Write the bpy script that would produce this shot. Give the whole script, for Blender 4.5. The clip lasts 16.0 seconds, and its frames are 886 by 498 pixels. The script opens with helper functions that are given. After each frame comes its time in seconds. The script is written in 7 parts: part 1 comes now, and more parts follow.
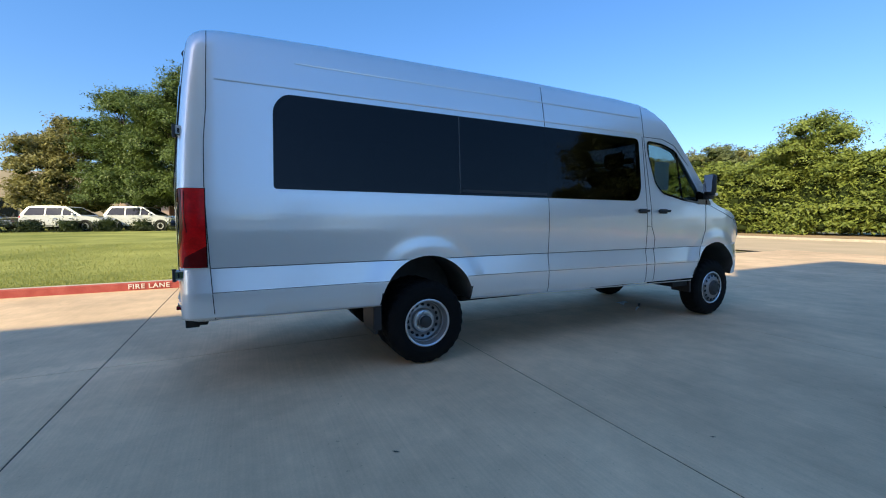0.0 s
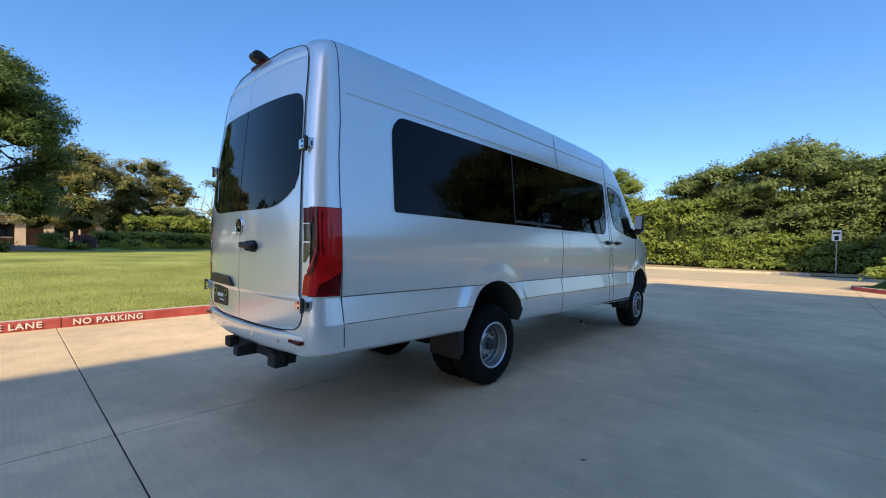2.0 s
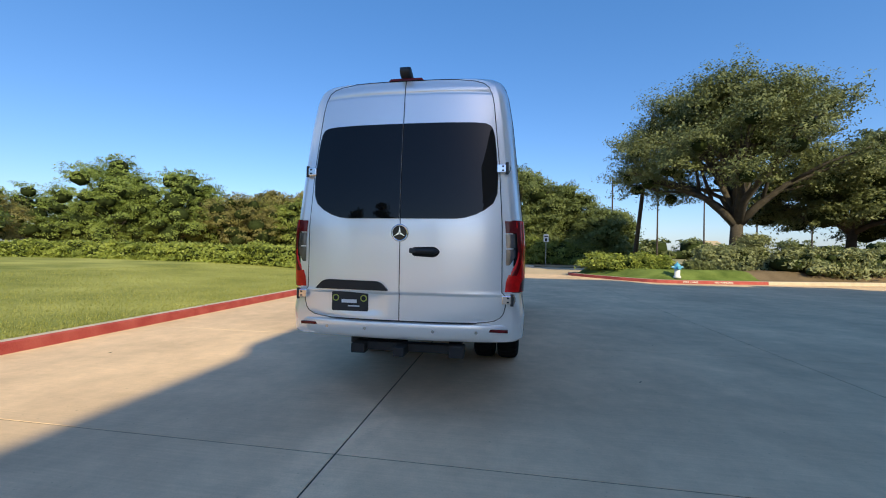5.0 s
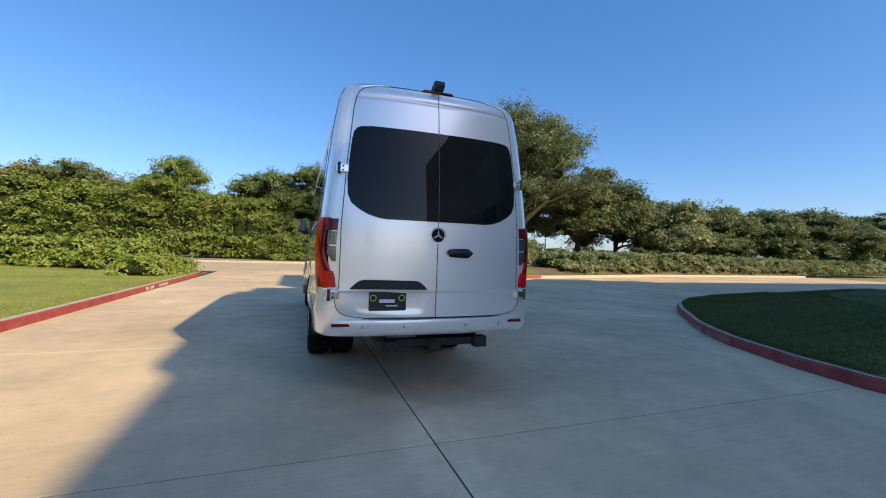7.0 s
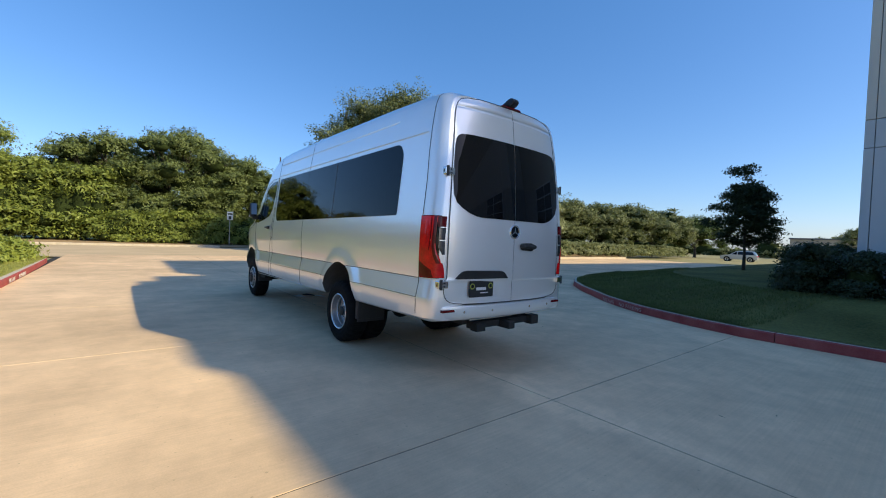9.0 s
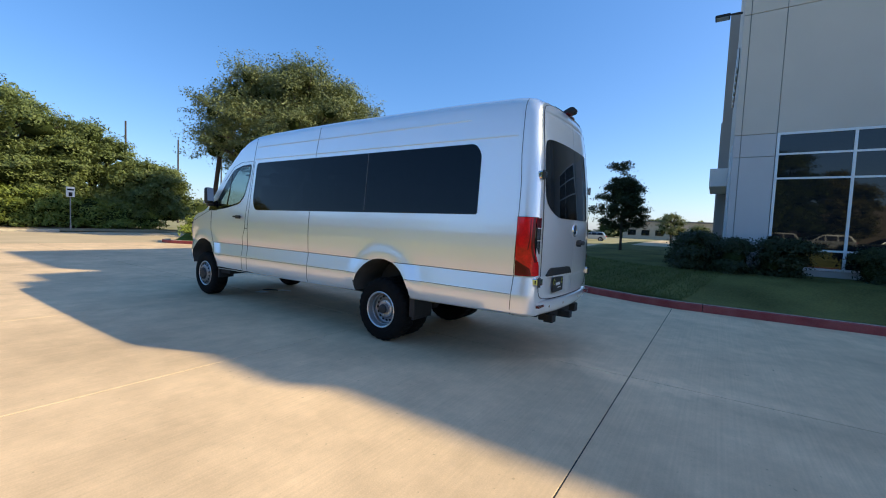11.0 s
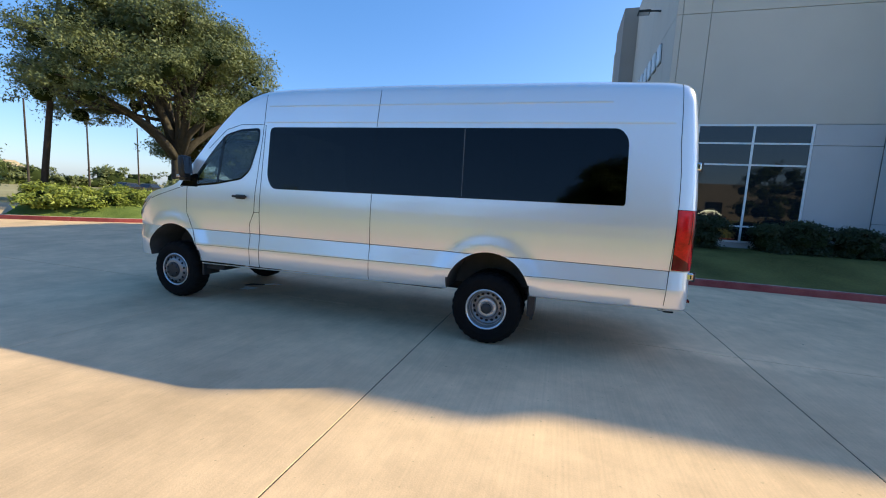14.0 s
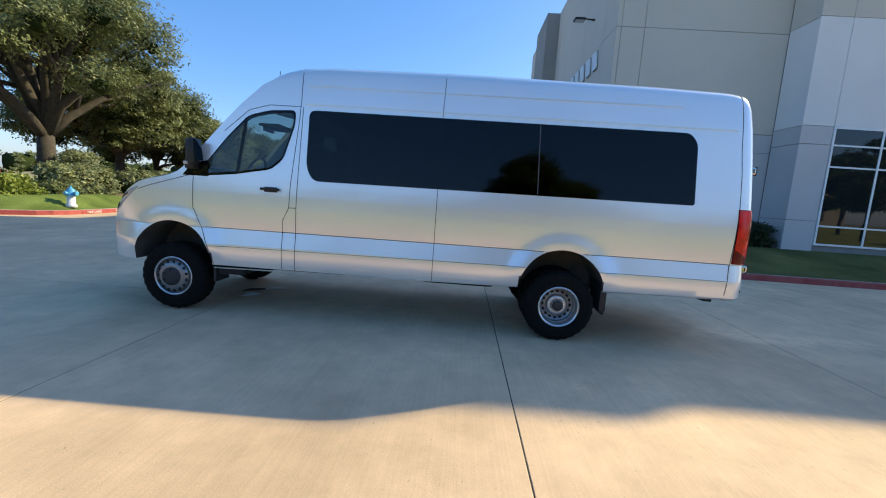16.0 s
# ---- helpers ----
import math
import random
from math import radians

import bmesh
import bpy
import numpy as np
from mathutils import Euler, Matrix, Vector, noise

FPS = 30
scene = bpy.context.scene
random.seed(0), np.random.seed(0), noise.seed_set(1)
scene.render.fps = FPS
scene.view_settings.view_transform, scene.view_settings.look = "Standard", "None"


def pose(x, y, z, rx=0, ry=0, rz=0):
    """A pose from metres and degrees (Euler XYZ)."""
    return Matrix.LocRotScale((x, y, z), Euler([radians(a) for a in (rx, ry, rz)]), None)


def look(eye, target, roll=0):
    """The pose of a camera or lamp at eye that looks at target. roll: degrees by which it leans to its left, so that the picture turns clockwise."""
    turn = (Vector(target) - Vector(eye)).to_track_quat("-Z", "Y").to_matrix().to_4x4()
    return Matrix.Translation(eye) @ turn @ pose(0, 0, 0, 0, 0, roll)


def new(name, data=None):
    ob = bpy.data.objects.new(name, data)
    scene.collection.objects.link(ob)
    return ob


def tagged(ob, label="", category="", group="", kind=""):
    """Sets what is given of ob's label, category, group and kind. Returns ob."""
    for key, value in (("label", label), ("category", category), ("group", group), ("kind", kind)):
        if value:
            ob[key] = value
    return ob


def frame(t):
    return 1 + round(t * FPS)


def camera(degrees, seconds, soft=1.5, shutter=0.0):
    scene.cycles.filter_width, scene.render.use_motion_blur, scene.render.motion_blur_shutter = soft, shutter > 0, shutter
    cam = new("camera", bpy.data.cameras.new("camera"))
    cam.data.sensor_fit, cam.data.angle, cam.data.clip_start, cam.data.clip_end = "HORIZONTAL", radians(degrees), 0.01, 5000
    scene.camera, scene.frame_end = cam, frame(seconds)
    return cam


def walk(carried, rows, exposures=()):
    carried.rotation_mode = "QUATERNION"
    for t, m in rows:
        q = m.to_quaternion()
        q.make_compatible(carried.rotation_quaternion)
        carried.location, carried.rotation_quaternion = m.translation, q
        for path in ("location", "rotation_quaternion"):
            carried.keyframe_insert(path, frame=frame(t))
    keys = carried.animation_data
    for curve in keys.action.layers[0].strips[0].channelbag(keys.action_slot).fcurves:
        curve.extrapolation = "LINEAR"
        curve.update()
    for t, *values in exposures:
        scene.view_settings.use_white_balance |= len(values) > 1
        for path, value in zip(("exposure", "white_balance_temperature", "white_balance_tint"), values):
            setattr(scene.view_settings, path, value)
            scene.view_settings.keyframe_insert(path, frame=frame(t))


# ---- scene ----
cam = camera(95.3, 16.0, soft=1.05)
PATH = [
    (0, (4.321, 0.57, 1.332), (2.527, 1.442, 1.186), 0.0),
    (0.5, (4.114, 0.123, 1.324), (2.407, 1.159, 1.219), 0.4),
    (1, (3.857, -0.298, 1.302), (2.249, 0.89, 1.234), 0.6),
    (1.5, (3.59, -0.76, 1.331), (2.1, 0.574, 1.293), 1.1),
    (2, (3.248, -1.165, 1.313), (1.89, 0.303, 1.306), 1.2),
    (2.5, (2.928, -1.573, 1.339), (1.708, 0.012, 1.355), 1.2),
    (3, (2.532, -1.905, 1.326), (1.474, -0.208, 1.352), 0.9),
    (3.2, (2.392, -2.039, 1.341), (1.398, -0.304, 1.378), 0.8),
    (5.5, (0.384, -3.242, 1.304), (0.297, -1.244, 1.305), 1.3),
    (6, (-0.101, -3.298, 1.31), (0.075, -1.305, 1.311), 1.6),
    (6.5, (-0.566, -3.277, 1.318), (-0.141, -1.323, 1.319), 1.7),
    (7, (-1.127, -3.249, 1.295), (-0.455, -1.365, 1.315), 1.8),
    (7.5, (-1.609, -3.153, 1.302), (-0.76, -1.343, 1.309), 1.9),
    (8, (-2.172, -3.076, 1.319), (-1.175, -1.342, 1.311), 2.0),
    (8.5, (-2.654, -2.903, 1.297), (-1.531, -1.249, 1.276), 2.2),
    (9, (-3.141, -2.722, 1.333), (-1.892, -1.161, 1.289), 2.4),
    (11.5, (-4.802, -0.848, 1.472), (-3.078, 0.156, 1.337), 2.7),
    (12, (-4.939, -0.432, 1.51), (-3.16, 0.468, 1.354), 3.0),
    (12.5, (-5.025, -0.001, 1.508), (-3.201, 0.803, 1.339), 3.0),
    (13, (-5.045, 0.439, 1.491), (-3.188, 1.156, 1.297), 2.9),
    (13.5, (-5.087, 0.885, 1.467), (-3.203, 1.522, 1.255), 3.0),
    (14, (-5.187, 1.343, 1.528), (-3.279, 1.89, 1.288), 3.1),
    (14.5, (-5.234, 1.789, 1.539), (-3.301, 2.235, 1.291), 3.1),
    (15, (-5.306, 2.283, 1.577), (-3.351, 2.605, 1.307), 3.3),
    (15.5, (-5.294, 2.759, 1.539), (-3.322, 2.953, 1.273), 3.6),
    (16, (-5.294, 3.155, 1.486), (-3.312, 3.236, 1.228), 3.9),
]
walk(cam, [(t, look(eye, target, roll)) for t, eye, target, roll in PATH],
     exposures=[(0, 1.36), (2, 1.25), (3.2, 1.12), (5.5, 1.03), (9, 1.04), (12, 1.25), (16, 1.30)])

# ---- world, sun, exposure ----
SUN_DIR = Vector((0.78, -1.35, 1.0)).normalized()      # towards the sun
SUN_EL = math.asin(SUN_DIR.z)
SUN_AZ = math.atan2(SUN_DIR.x, SUN_DIR.y)
world = bpy.data.worlds.new("sky_world")
scene.world = world
world.use_nodes = True
wn = world.node_tree
wn.nodes.clear()
sky = wn.nodes.new("ShaderNodeTexSky")
sky.sky_type = 'NISHITA'
sky.sun_disc = False
sky.sun_elevation = SUN_EL
sky.sun_rotation = SUN_AZ
sky.air_density = 1.0
sky.dust_density = 0.8
sky.ozone_density = 4.0
bgn = wn.nodes.new("ShaderNodeBackground")
bgn.inputs["Strength"].default_value = 0.106
won = wn.nodes.new("ShaderNodeOutputWorld")
hs = wn.nodes.new("ShaderNodeHueSaturation")
hs.inputs["Saturation"].default_value = 1.15
clear = wn.nodes.new("ShaderNodeMix")
clear.data_type = 'RGBA'
clear.inputs[0].default_value = 0.32
clear.inputs[7].default_value = (0.42, 1.30, 2.66, 1)      # even clear-sky blue
wn.links.new(sky.outputs[0], clear.inputs[6])
wn.links.new(clear.outputs[2], hs.inputs["Color"])
wn.links.new(hs.outputs[0], bgn.inputs[0])
wn.links.new(bgn.outputs[0], won.inputs[0])

sun_data = bpy.data.lights.new("sun", 'SUN')
sun_data.energy = 2.5
sun_data.angle = radians(0.55)
sun_data.color = (0.94, 0.885, 0.52)
sun = new("sun", sun_data)
sun.matrix_world = look(tuple(SUN_DIR * 50), (0, 0, 0))
scene.view_settings.use_white_balance = True
scene.view_settings.white_balance_temperature = 6500
scene.view_settings.white_balance_tint = 19

# ---- materials ----
def mat(name, color, rough=0.6, metal=0.0, var=0.15, scale=3.0, fine=60.0, bump=0.1, dist=0.004, coat=0.0,
        spec=0.5, rand=0.0, island=0.0, color2=None, emit=0.0):
    m = bpy.data.materials.new(name)
    m.use_nodes = True
    nt = m.node_tree
    b = nt.nodes["Principled BSDF"]
    b.inputs["Roughness"].default_value = rough
    b.inputs["Metallic"].default_value = metal
    b.inputs["Coat Weight"].default_value = coat
    b.inputs["Coat Roughness"].default_value = 0.03
    b.inputs["Specular IOR Level"].default_value = spec
    L = nt.links.new
    geo = nt.nodes.new("ShaderNodeNewGeometry")
    n1 = nt.nodes.new("ShaderNodeTexNoise")
    n1.inputs["Scale"].default_value = scale
    n1.inputs["Detail"].default_value = 6
    n2 = nt.nodes.new("ShaderNodeTexNoise")
    n2.inputs["Scale"].default_value = fine
    n2.inputs["Detail"].default_value = 3
    L(geo.outputs["Position"], n1.inputs["Vector"])
    L(geo.outputs["Position"], n2.inputs["Vector"])
    add = nt.nodes.new("ShaderNodeMath")
    add.operation = 'MULTIPLY_ADD'
    L(n2.outputs["Fac"], add.inputs[0])
    add.inputs[1].default_value = 0.5
    L(n1.outputs["Fac"], add.inputs[2])
    last = add.outputs[0]
    if rand:
        oi = nt.nodes.new("ShaderNodeObjectInfo")
        a = nt.nodes.new("ShaderNodeMath")
        a.operation = 'MULTIPLY_ADD'
        L(oi.outputs["Random"], a.inputs[0])
        a.inputs[1].default_value = rand
        L(last, a.inputs[2])
        last = a.outputs[0]
    if island:
        a = nt.nodes.new("ShaderNodeMath")
        a.operation = 'MULTIPLY_ADD'
        L(geo.outputs["Random Per Island"], a.inputs[0])
        a.inputs[1].default_value = island
        L(last, a.inputs[2])
        last = a.outputs[0]
    lo_v, hi_v = 0.45, 1.05 + rand + island
    mr = nt.nodes.new("ShaderNodeMapRange")
    mr.inputs["From Min"].default_value = lo_v
    mr.inputs["From Max"].default_value = hi_v
    L(last, mr.inputs["Value"])
    mix = nt.nodes.new("ShaderNodeMix")
    mix.data_type = 'RGBA'
    c1 = tuple(v * (1 - var) for v in color)
    c2 = color2 if color2 else tuple(min(1.0, v * (1 + var)) for v in color)
    mix.inputs[6].default_value = (*c1, 1)
    mix.inputs[7].default_value = (*c2, 1)
    L(mr.outputs[0], mix.inputs[0])
    L(mix.outputs[2], b.inputs["Base Color"])
    if bump:
        bp = nt.nodes.new("ShaderNodeBump")
        bp.inputs["Strength"].default_value = bump
        bp.inputs["Distance"].default_value = dist
        L(n2.outputs["Fac"], bp.inputs["Height"])
        L(bp.outputs[0], b.inputs["Normal"])
    if emit:
        b.inputs["Emission Strength"].default_value = emit
        L(mix.outputs[2], b.inputs["Emission Color"])
    return m


def leaf_mat(name, dark, light, trans=0.27):
    m = mat(name, dark, rough=0.5, var=0.1, scale=1.1, fine=7.0, bump=0, island=0.4, color2=light, spec=0.35)
    nt = m.node_tree
    b = nt.nodes["Principled BSDF"]
    out = nt.nodes["Material Output"]
    tr = nt.nodes.new("ShaderNodeBsdfTranslucent")
    src = b.inputs["Base Color"].links[0].from_socket
    nt.links.new(src, tr.inputs["Color"])
    mx = nt.nodes.new("ShaderNodeMixShader")
    mx.inputs[0].default_value = trans
    nt.links.new(b.outputs[0], mx.inputs[1])
    nt.links.new(tr.outputs[0], mx.inputs[2])
    nt.links.new(mx.outputs[0], out.inputs[0])
    return m


def glass_mat(name, tint, ior=1.5, rough=0.0):
    m = bpy.data.materials.new(name)
    m.use_nodes = True
    nt = m.node_tree
    out = nt.nodes["Material Output"]
    nt.nodes.remove(nt.nodes["Principled BSDF"])
    tr = nt.nodes.new("ShaderNodeBsdfTransparent")
    tr.inputs[0].default_value = (*tint, 1)
    gl = nt.nodes.new("ShaderNodeBsdfGlossy")
    gl.inputs["Roughness"].default_value = rough
    lw = nt.nodes.new("ShaderNodeLayerWeight")
    lw.inputs["Blend"].default_value = 0.5
    pw = nt.nodes.new("ShaderNodeMath")
    pw.operation = 'POWER'
    pw.inputs[1].default_value = 5.0
    ma = nt.nodes.new("ShaderNodeMath")
    ma.operation = 'MULTIPLY_ADD'
    f0 = ((ior - 1) / (ior + 1)) ** 2
    ma.inputs[1].default_value = 1 - f0
    ma.inputs[2].default_value = f0
    mx = nt.nodes.new("ShaderNodeMixShader")
    nt.links.new(lw.outputs["Facing"], pw.inputs[0])
    nt.links.new(pw.outputs[0], ma.inputs[0])
    nt.links.new(ma.outputs[0], mx.inputs[0])
    nt.links.new(tr.outputs[0], mx.inputs[1])
    nt.links.new(gl.outputs[0], mx.inputs[2])
    nt.links.new(mx.outputs[0], out.inputs[0])
    return m


SILVER = mat("silver_paint", (0.955, 0.957, 0.95), rough=0.28, metal=0.52, var=0.03, scale=0.8, fine=900, bump=0.02, dist=0.0004, coat=1.0)
SILVER.node_tree.nodes["Principled BSDF"].inputs["Coat IOR"].default_value = 1.5
BLACK_PL = mat("black_plastic", (0.018, 0.018, 0.02), rough=0.5, var=0.2, fine=250, bump=0.1, dist=0.001)
BLACK_GL = mat("black_gloss", (0.006, 0.006, 0.007), rough=0.015, var=0.1, bump=0, spec=0.3)
SEAM = mat("seam_dark", (0.012, 0.012, 0.014), rough=0.8, var=0.1, bump=0)
RUBBER = mat("tyre_rubber", (0.006, 0.006, 0.006), rough=0.85, var=0.35, scale=12, fine=120, bump=0.2, dist=0.002, spec=0.2)
RUBBER_GREY = mat("grey_rubber", (0.09, 0.095, 0.10), rough=0.6, var=0.15, fine=120, bump=0.1)
UNDER = mat("underbody_dark", (0.02, 0.019, 0.018), rough=0.8, var=0.4, scale=6, fine=60, bump=0.3)
LINER = mat("arch_liner", (0.075, 0.072, 0.068), rough=0.8, var=0.35, scale=6, fine=90, bump=0.2)
RIM_STEEL = mat("wheel_steel", (0.74, 0.74, 0.74), rough=0.3, metal=0.7, var=0.12, scale=14, fine=200, bump=0.05, dist=0.001)
RIM_FACE = mat("wheel_face", (0.31, 0.31, 0.31), rough=0.35, metal=0.6, var=0.15, scale=14, fine=200, bump=0.05, dist=0.001)
RIM_DISH = mat("wheel_dish", (0.33, 0.33, 0.33), rough=0.4, metal=0.6, var=0.15, scale=14, fine=200, bump=0.05, dist=0.001)
RIM_DARK = mat("wheel_dark", (0.05, 0.05, 0.05), rough=0.55, metal=0.3, var=0.2, fine=200, bump=0.05)
MIRROR = mat("mirror_glass", (0.10, 0.11, 0.12), rough=0.03, metal=1.0, var=0.03, bump=0)
CHROME = mat("chrome", (0.75, 0.75, 0.76), rough=0.12, metal=1.0, var=0.03, bump=0)
RED_LENS = mat("red_lens", (0.72, 0.009, 0.010), rough=0.12, var=0.35, scale=14, fine=60, bump=0.05, dist=0.002)
DARK_LENS = mat("dark_red_lens", (0.14, 0.005, 0.007), rough=0.10, var=0.4, scale=14, fine=60, bump=0.05, dist=0.002, spec=0.35)
CLEAR_LENS = mat("clear_lens", (0.55, 0.55, 0.56), rough=0.1, metal=0.3, var=0.15, scale=20, fine=120, bump=0.2, coat=1.0)
LAMP_CLEAR = mat("lamp_clear", (0.11, 0.105, 0.105), rough=0.1, metal=0.5, var=0.3, scale=20, fine=120, bump=0.2, coat=1.0)
TINT = glass_mat("privacy_glass", (0.12, 0.13, 0.14), ior=1.43)
CABGLASS = glass_mat("cab_glass", (0.60, 0.67, 0.66), ior=1.55)
SEATCLOTH = mat("seat_cloth", (0.03, 0.03, 0.033), rough=0.85, var=0.2, fine=300, bump=0.2)
INTERIOR = mat("interior_trim", (0.10, 0.10, 0.10), rough=0.8, var=0.1, fine=100, bump=0.1)
WHITE_PL = mat("white_paint", (0.78, 0.78, 0.77), rough=0.5, var=0.06, scale=6, fine=80, bump=0.05)
PLATE_Y = mat("plate_badge", (0.45, 0.50, 0.08), rough=0.4, var=0.1, bump=0)

CONCRETE = mat("driveway_concrete", (0.82, 0.56, 0.345), rough=0.85, var=0.14, scale=1.1, fine=90, bump=0.25, dist=0.004, rand=0.12, spec=0.25)
ROADC = mat("road_concrete", (0.60, 0.44, 0.28), rough=0.9, var=0.16, scale=0.4, fine=30, bump=0.2, spec=0.2)
JOINT = mat("joint_filler", (0.035, 0.031, 0.028), rough=0.9, var=0.3, scale=6, fine=80, bump=0.3)
KERB_RED = mat("kerb_red_paint", (0.41, 0.042, 0.040), rough=0.7, var=0.25, scale=4, fine=70, bump=0.3, color2=(0.49, 0.11, 0.09))
KERB_CON = mat("kerb_concrete", (0.56, 0.46, 0.35), rough=0.85, var=0.18, scale=4, fine=80, bump=0.3)
STENCIL_WORN = mat("worn_stencil", (0.62, 0.53, 0.49), rough=0.8, var=0.1, scale=14, fine=70, bump=0.2, color2=(0.43, 0.11, 0.09))
STENCIL = mat("stencil_white", (0.75, 0.70, 0.66), rough=0.7, var=0.15, scale=20, fine=120, bump=0.2)
LAWN = mat("lawn_soil_grass", (0.205, 0.25, 0.05), rough=0.95, var=0.35, scale=0.45, fine=25, bump=0.8, dist=0.03, color2=(0.50, 0.47, 0.14), spec=0.1)
# darker copy of LAWN: the building's shade is put into its colour
LAWN_SHADED = mat("shaded_lawn", (0.080, 0.088, 0.026), rough=0.95, var=0.35, scale=0.6, fine=25, bump=0.9, dist=0.03, color2=(0.24, 0.215, 0.07), spec=0.1)
LAWN_BANK = mat("bank_grass", (0.085, 0.14, 0.025), rough=0.95, var=0.35, scale=0.9, fine=25, bump=0.8, dist=0.03, color2=(0.24, 0.30, 0.075), spec=0.1)
MULCH = mat("brown_mulch", (0.19, 0.135, 0.085), rough=0.95, var=0.35, scale=0.8, fine=18, bump=0.6, dist=0.03, spec=0.1)
EARTH = mat("bare_earth", (0.42, 0.28, 0.16), rough=0.95, var=0.3, scale=0.5, fine=12, bump=0.5, dist=0.03, spec=0.1)
FIELD = mat("dry_field", (0.30, 0.26, 0.13), rough=0.95, var=0.3, scale=0.05, fine=4, bump=0.4, dist=0.05, color2=(0.44, 0.38, 0.21), spec=0.1)
# darker copy of GRASS, with the building's shade in its colour
GRASS_SHADED = leaf_mat("shaded_grass_blade", (0.055, 0.085, 0.02), (0.20, 0.21, 0.06), 0.3)
GRASS = leaf_mat("grass_blade", (0.215, 0.255, 0.05), (0.52, 0.48, 0.14), 0.35)
LEAF_HEDGE = leaf_mat("hedge_leaf", (0.14, 0.20, 0.032), (0.47, 0.50, 0.095))
LEAF_TALL = leaf_mat("tall_hedge_leaf", (0.10, 0.15, 0.027), (0.36, 0.40, 0.08))
LEAF_OAK = leaf_mat("oak_leaf", (0.072, 0.098, 0.036), (0.29, 0.31, 0.115))
LEAF_STREET = leaf_mat("street_oak_leaf", (0.085, 0.118, 0.034), (0.27, 0.31, 0.095))
LEAF_GREEN = leaf_mat("green_leaf", (0.046, 0.080, 0.018), (0.19, 0.25, 0.055))
LEAF_PARK = leaf_mat("park_leaf", (0.10, 0.155, 0.03), (0.37, 0.44, 0.095))
LEAF_OLIVE = leaf_mat("olive_leaf", (0.13, 0.125, 0.04), (0.38, 0.33, 0.10))
LEAF_PLUM = leaf_mat("plum_shrub_leaf", (0.14, 0.07, 0.06), (0.34, 0.19, 0.15))
LEAF_GREY = leaf_mat("grey_shrub_leaf", (0.15, 0.18, 0.072), (0.45, 0.46, 0.22))
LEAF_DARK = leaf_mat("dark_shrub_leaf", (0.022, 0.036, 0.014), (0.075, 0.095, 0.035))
# inner leaf mass, its colour darkened to give the shade between leaves
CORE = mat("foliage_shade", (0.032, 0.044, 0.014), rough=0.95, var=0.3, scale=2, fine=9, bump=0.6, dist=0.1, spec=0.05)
BARK = mat("bark", (0.075, 0.060, 0.046), rough=0.95, var=0.35, scale=5, fine=40, bump=0.7, dist=0.02)
PALEBARK = mat("pale_bark", (0.34, 0.27, 0.19), rough=0.9, var=0.3, scale=5, fine=40, bump=0.5, dist=0.02)
POLEWOOD = mat("pole_wood", (0.06, 0.045, 0.035), rough=0.9, var=0.3, scale=4, fine=50, bump=0.4)
WALL_UP = mat("wall_taupe", (0.68, 0.595, 0.50), rough=0.85, var=0.05, scale=0.7, fine=60, bump=0.15)
WALL_LO = mat("wall_blue_grey", (0.62, 0.585, 0.56), rough=0.85, var=0.05, scale=0.7, fine=60, bump=0.15)
WALL_WH = mat("wall_white", (0.84, 0.80, 0.76), rough=0.8, var=0.04, scale=0.7, fine=60, bump=0.15)
WALL_DK = mat("wall_dark", (0.16, 0.15, 0.14), rough=0.85, var=0.1, scale=0.7, fine=60, bump=0.15)
PIER = mat("wall_pier_grey", (0.34, 0.31, 0.28), rough=0.85, var=0.08, scale=0.7, fine=60, bump=0.15)
REVEAL = mat("panel_reveal", (0.30, 0.29, 0.27), rough=0.9, var=0.1, bump=0)
WINFRAME = mat("window_aluminium", (0.86, 0.86, 0.85), rough=0.45, metal=0.1, var=0.05, bump=0)
BLDGLASS = mat("building_glass", (0.012, 0.016, 0.018), rough=0.02, var=0.1, bump=0)
BLDGLASS.node_tree.nodes["Principled BSDF"].inputs["IOR"].default_value = 1.6
TANWALL = mat("tan_stucco", (0.48, 0.38, 0.27), rough=0.9, var=0.12, scale=1.0, fine=20, bump=0.2)
PINKWALL = mat("pink_stucco", (0.56, 0.40, 0.31), rough=0.9, var=0.14, scale=1.0, fine=20, bump=0.2)
BROWNWALL = mat("brown_brick_wall", (0.16, 0.105, 0.075), rough=0.9, var=0.2, scale=1.0, fine=20, bump=0.2)
PATHPINK = mat("pink_paving", (0.52, 0.30, 0.20), rough=0.9, var=0.2, scale=1.5, fine=20, bump=0.2)
CARWHITE = mat("car_white", (0.75, 0.75, 0.74), rough=0.25, var=0.03, bump=0, coat=1.0)
CARBLACK = mat("car_black", (0.012, 0.012, 0.014), rough=0.55, var=0.05, bump=0, coat=0.1)
CARGREY = mat("car_grey", (0.18, 0.21, 0.22), rough=0.25, metal=0.4, var=0.03, bump=0, coat=1.0)
CARGLASS = mat("car_glass", (0.012, 0.013, 0.015), rough=0.04, var=0.1, bump=0)
HYD_BLUE = mat("hydrant_blue", (0.10, 0.42, 0.66), rough=0.4, var=0.1, bump=0)
METAL_GR = mat("galvanised", (0.35, 0.35, 0.35), rough=0.45, metal=0.7, var=0.15, bump=0.05)


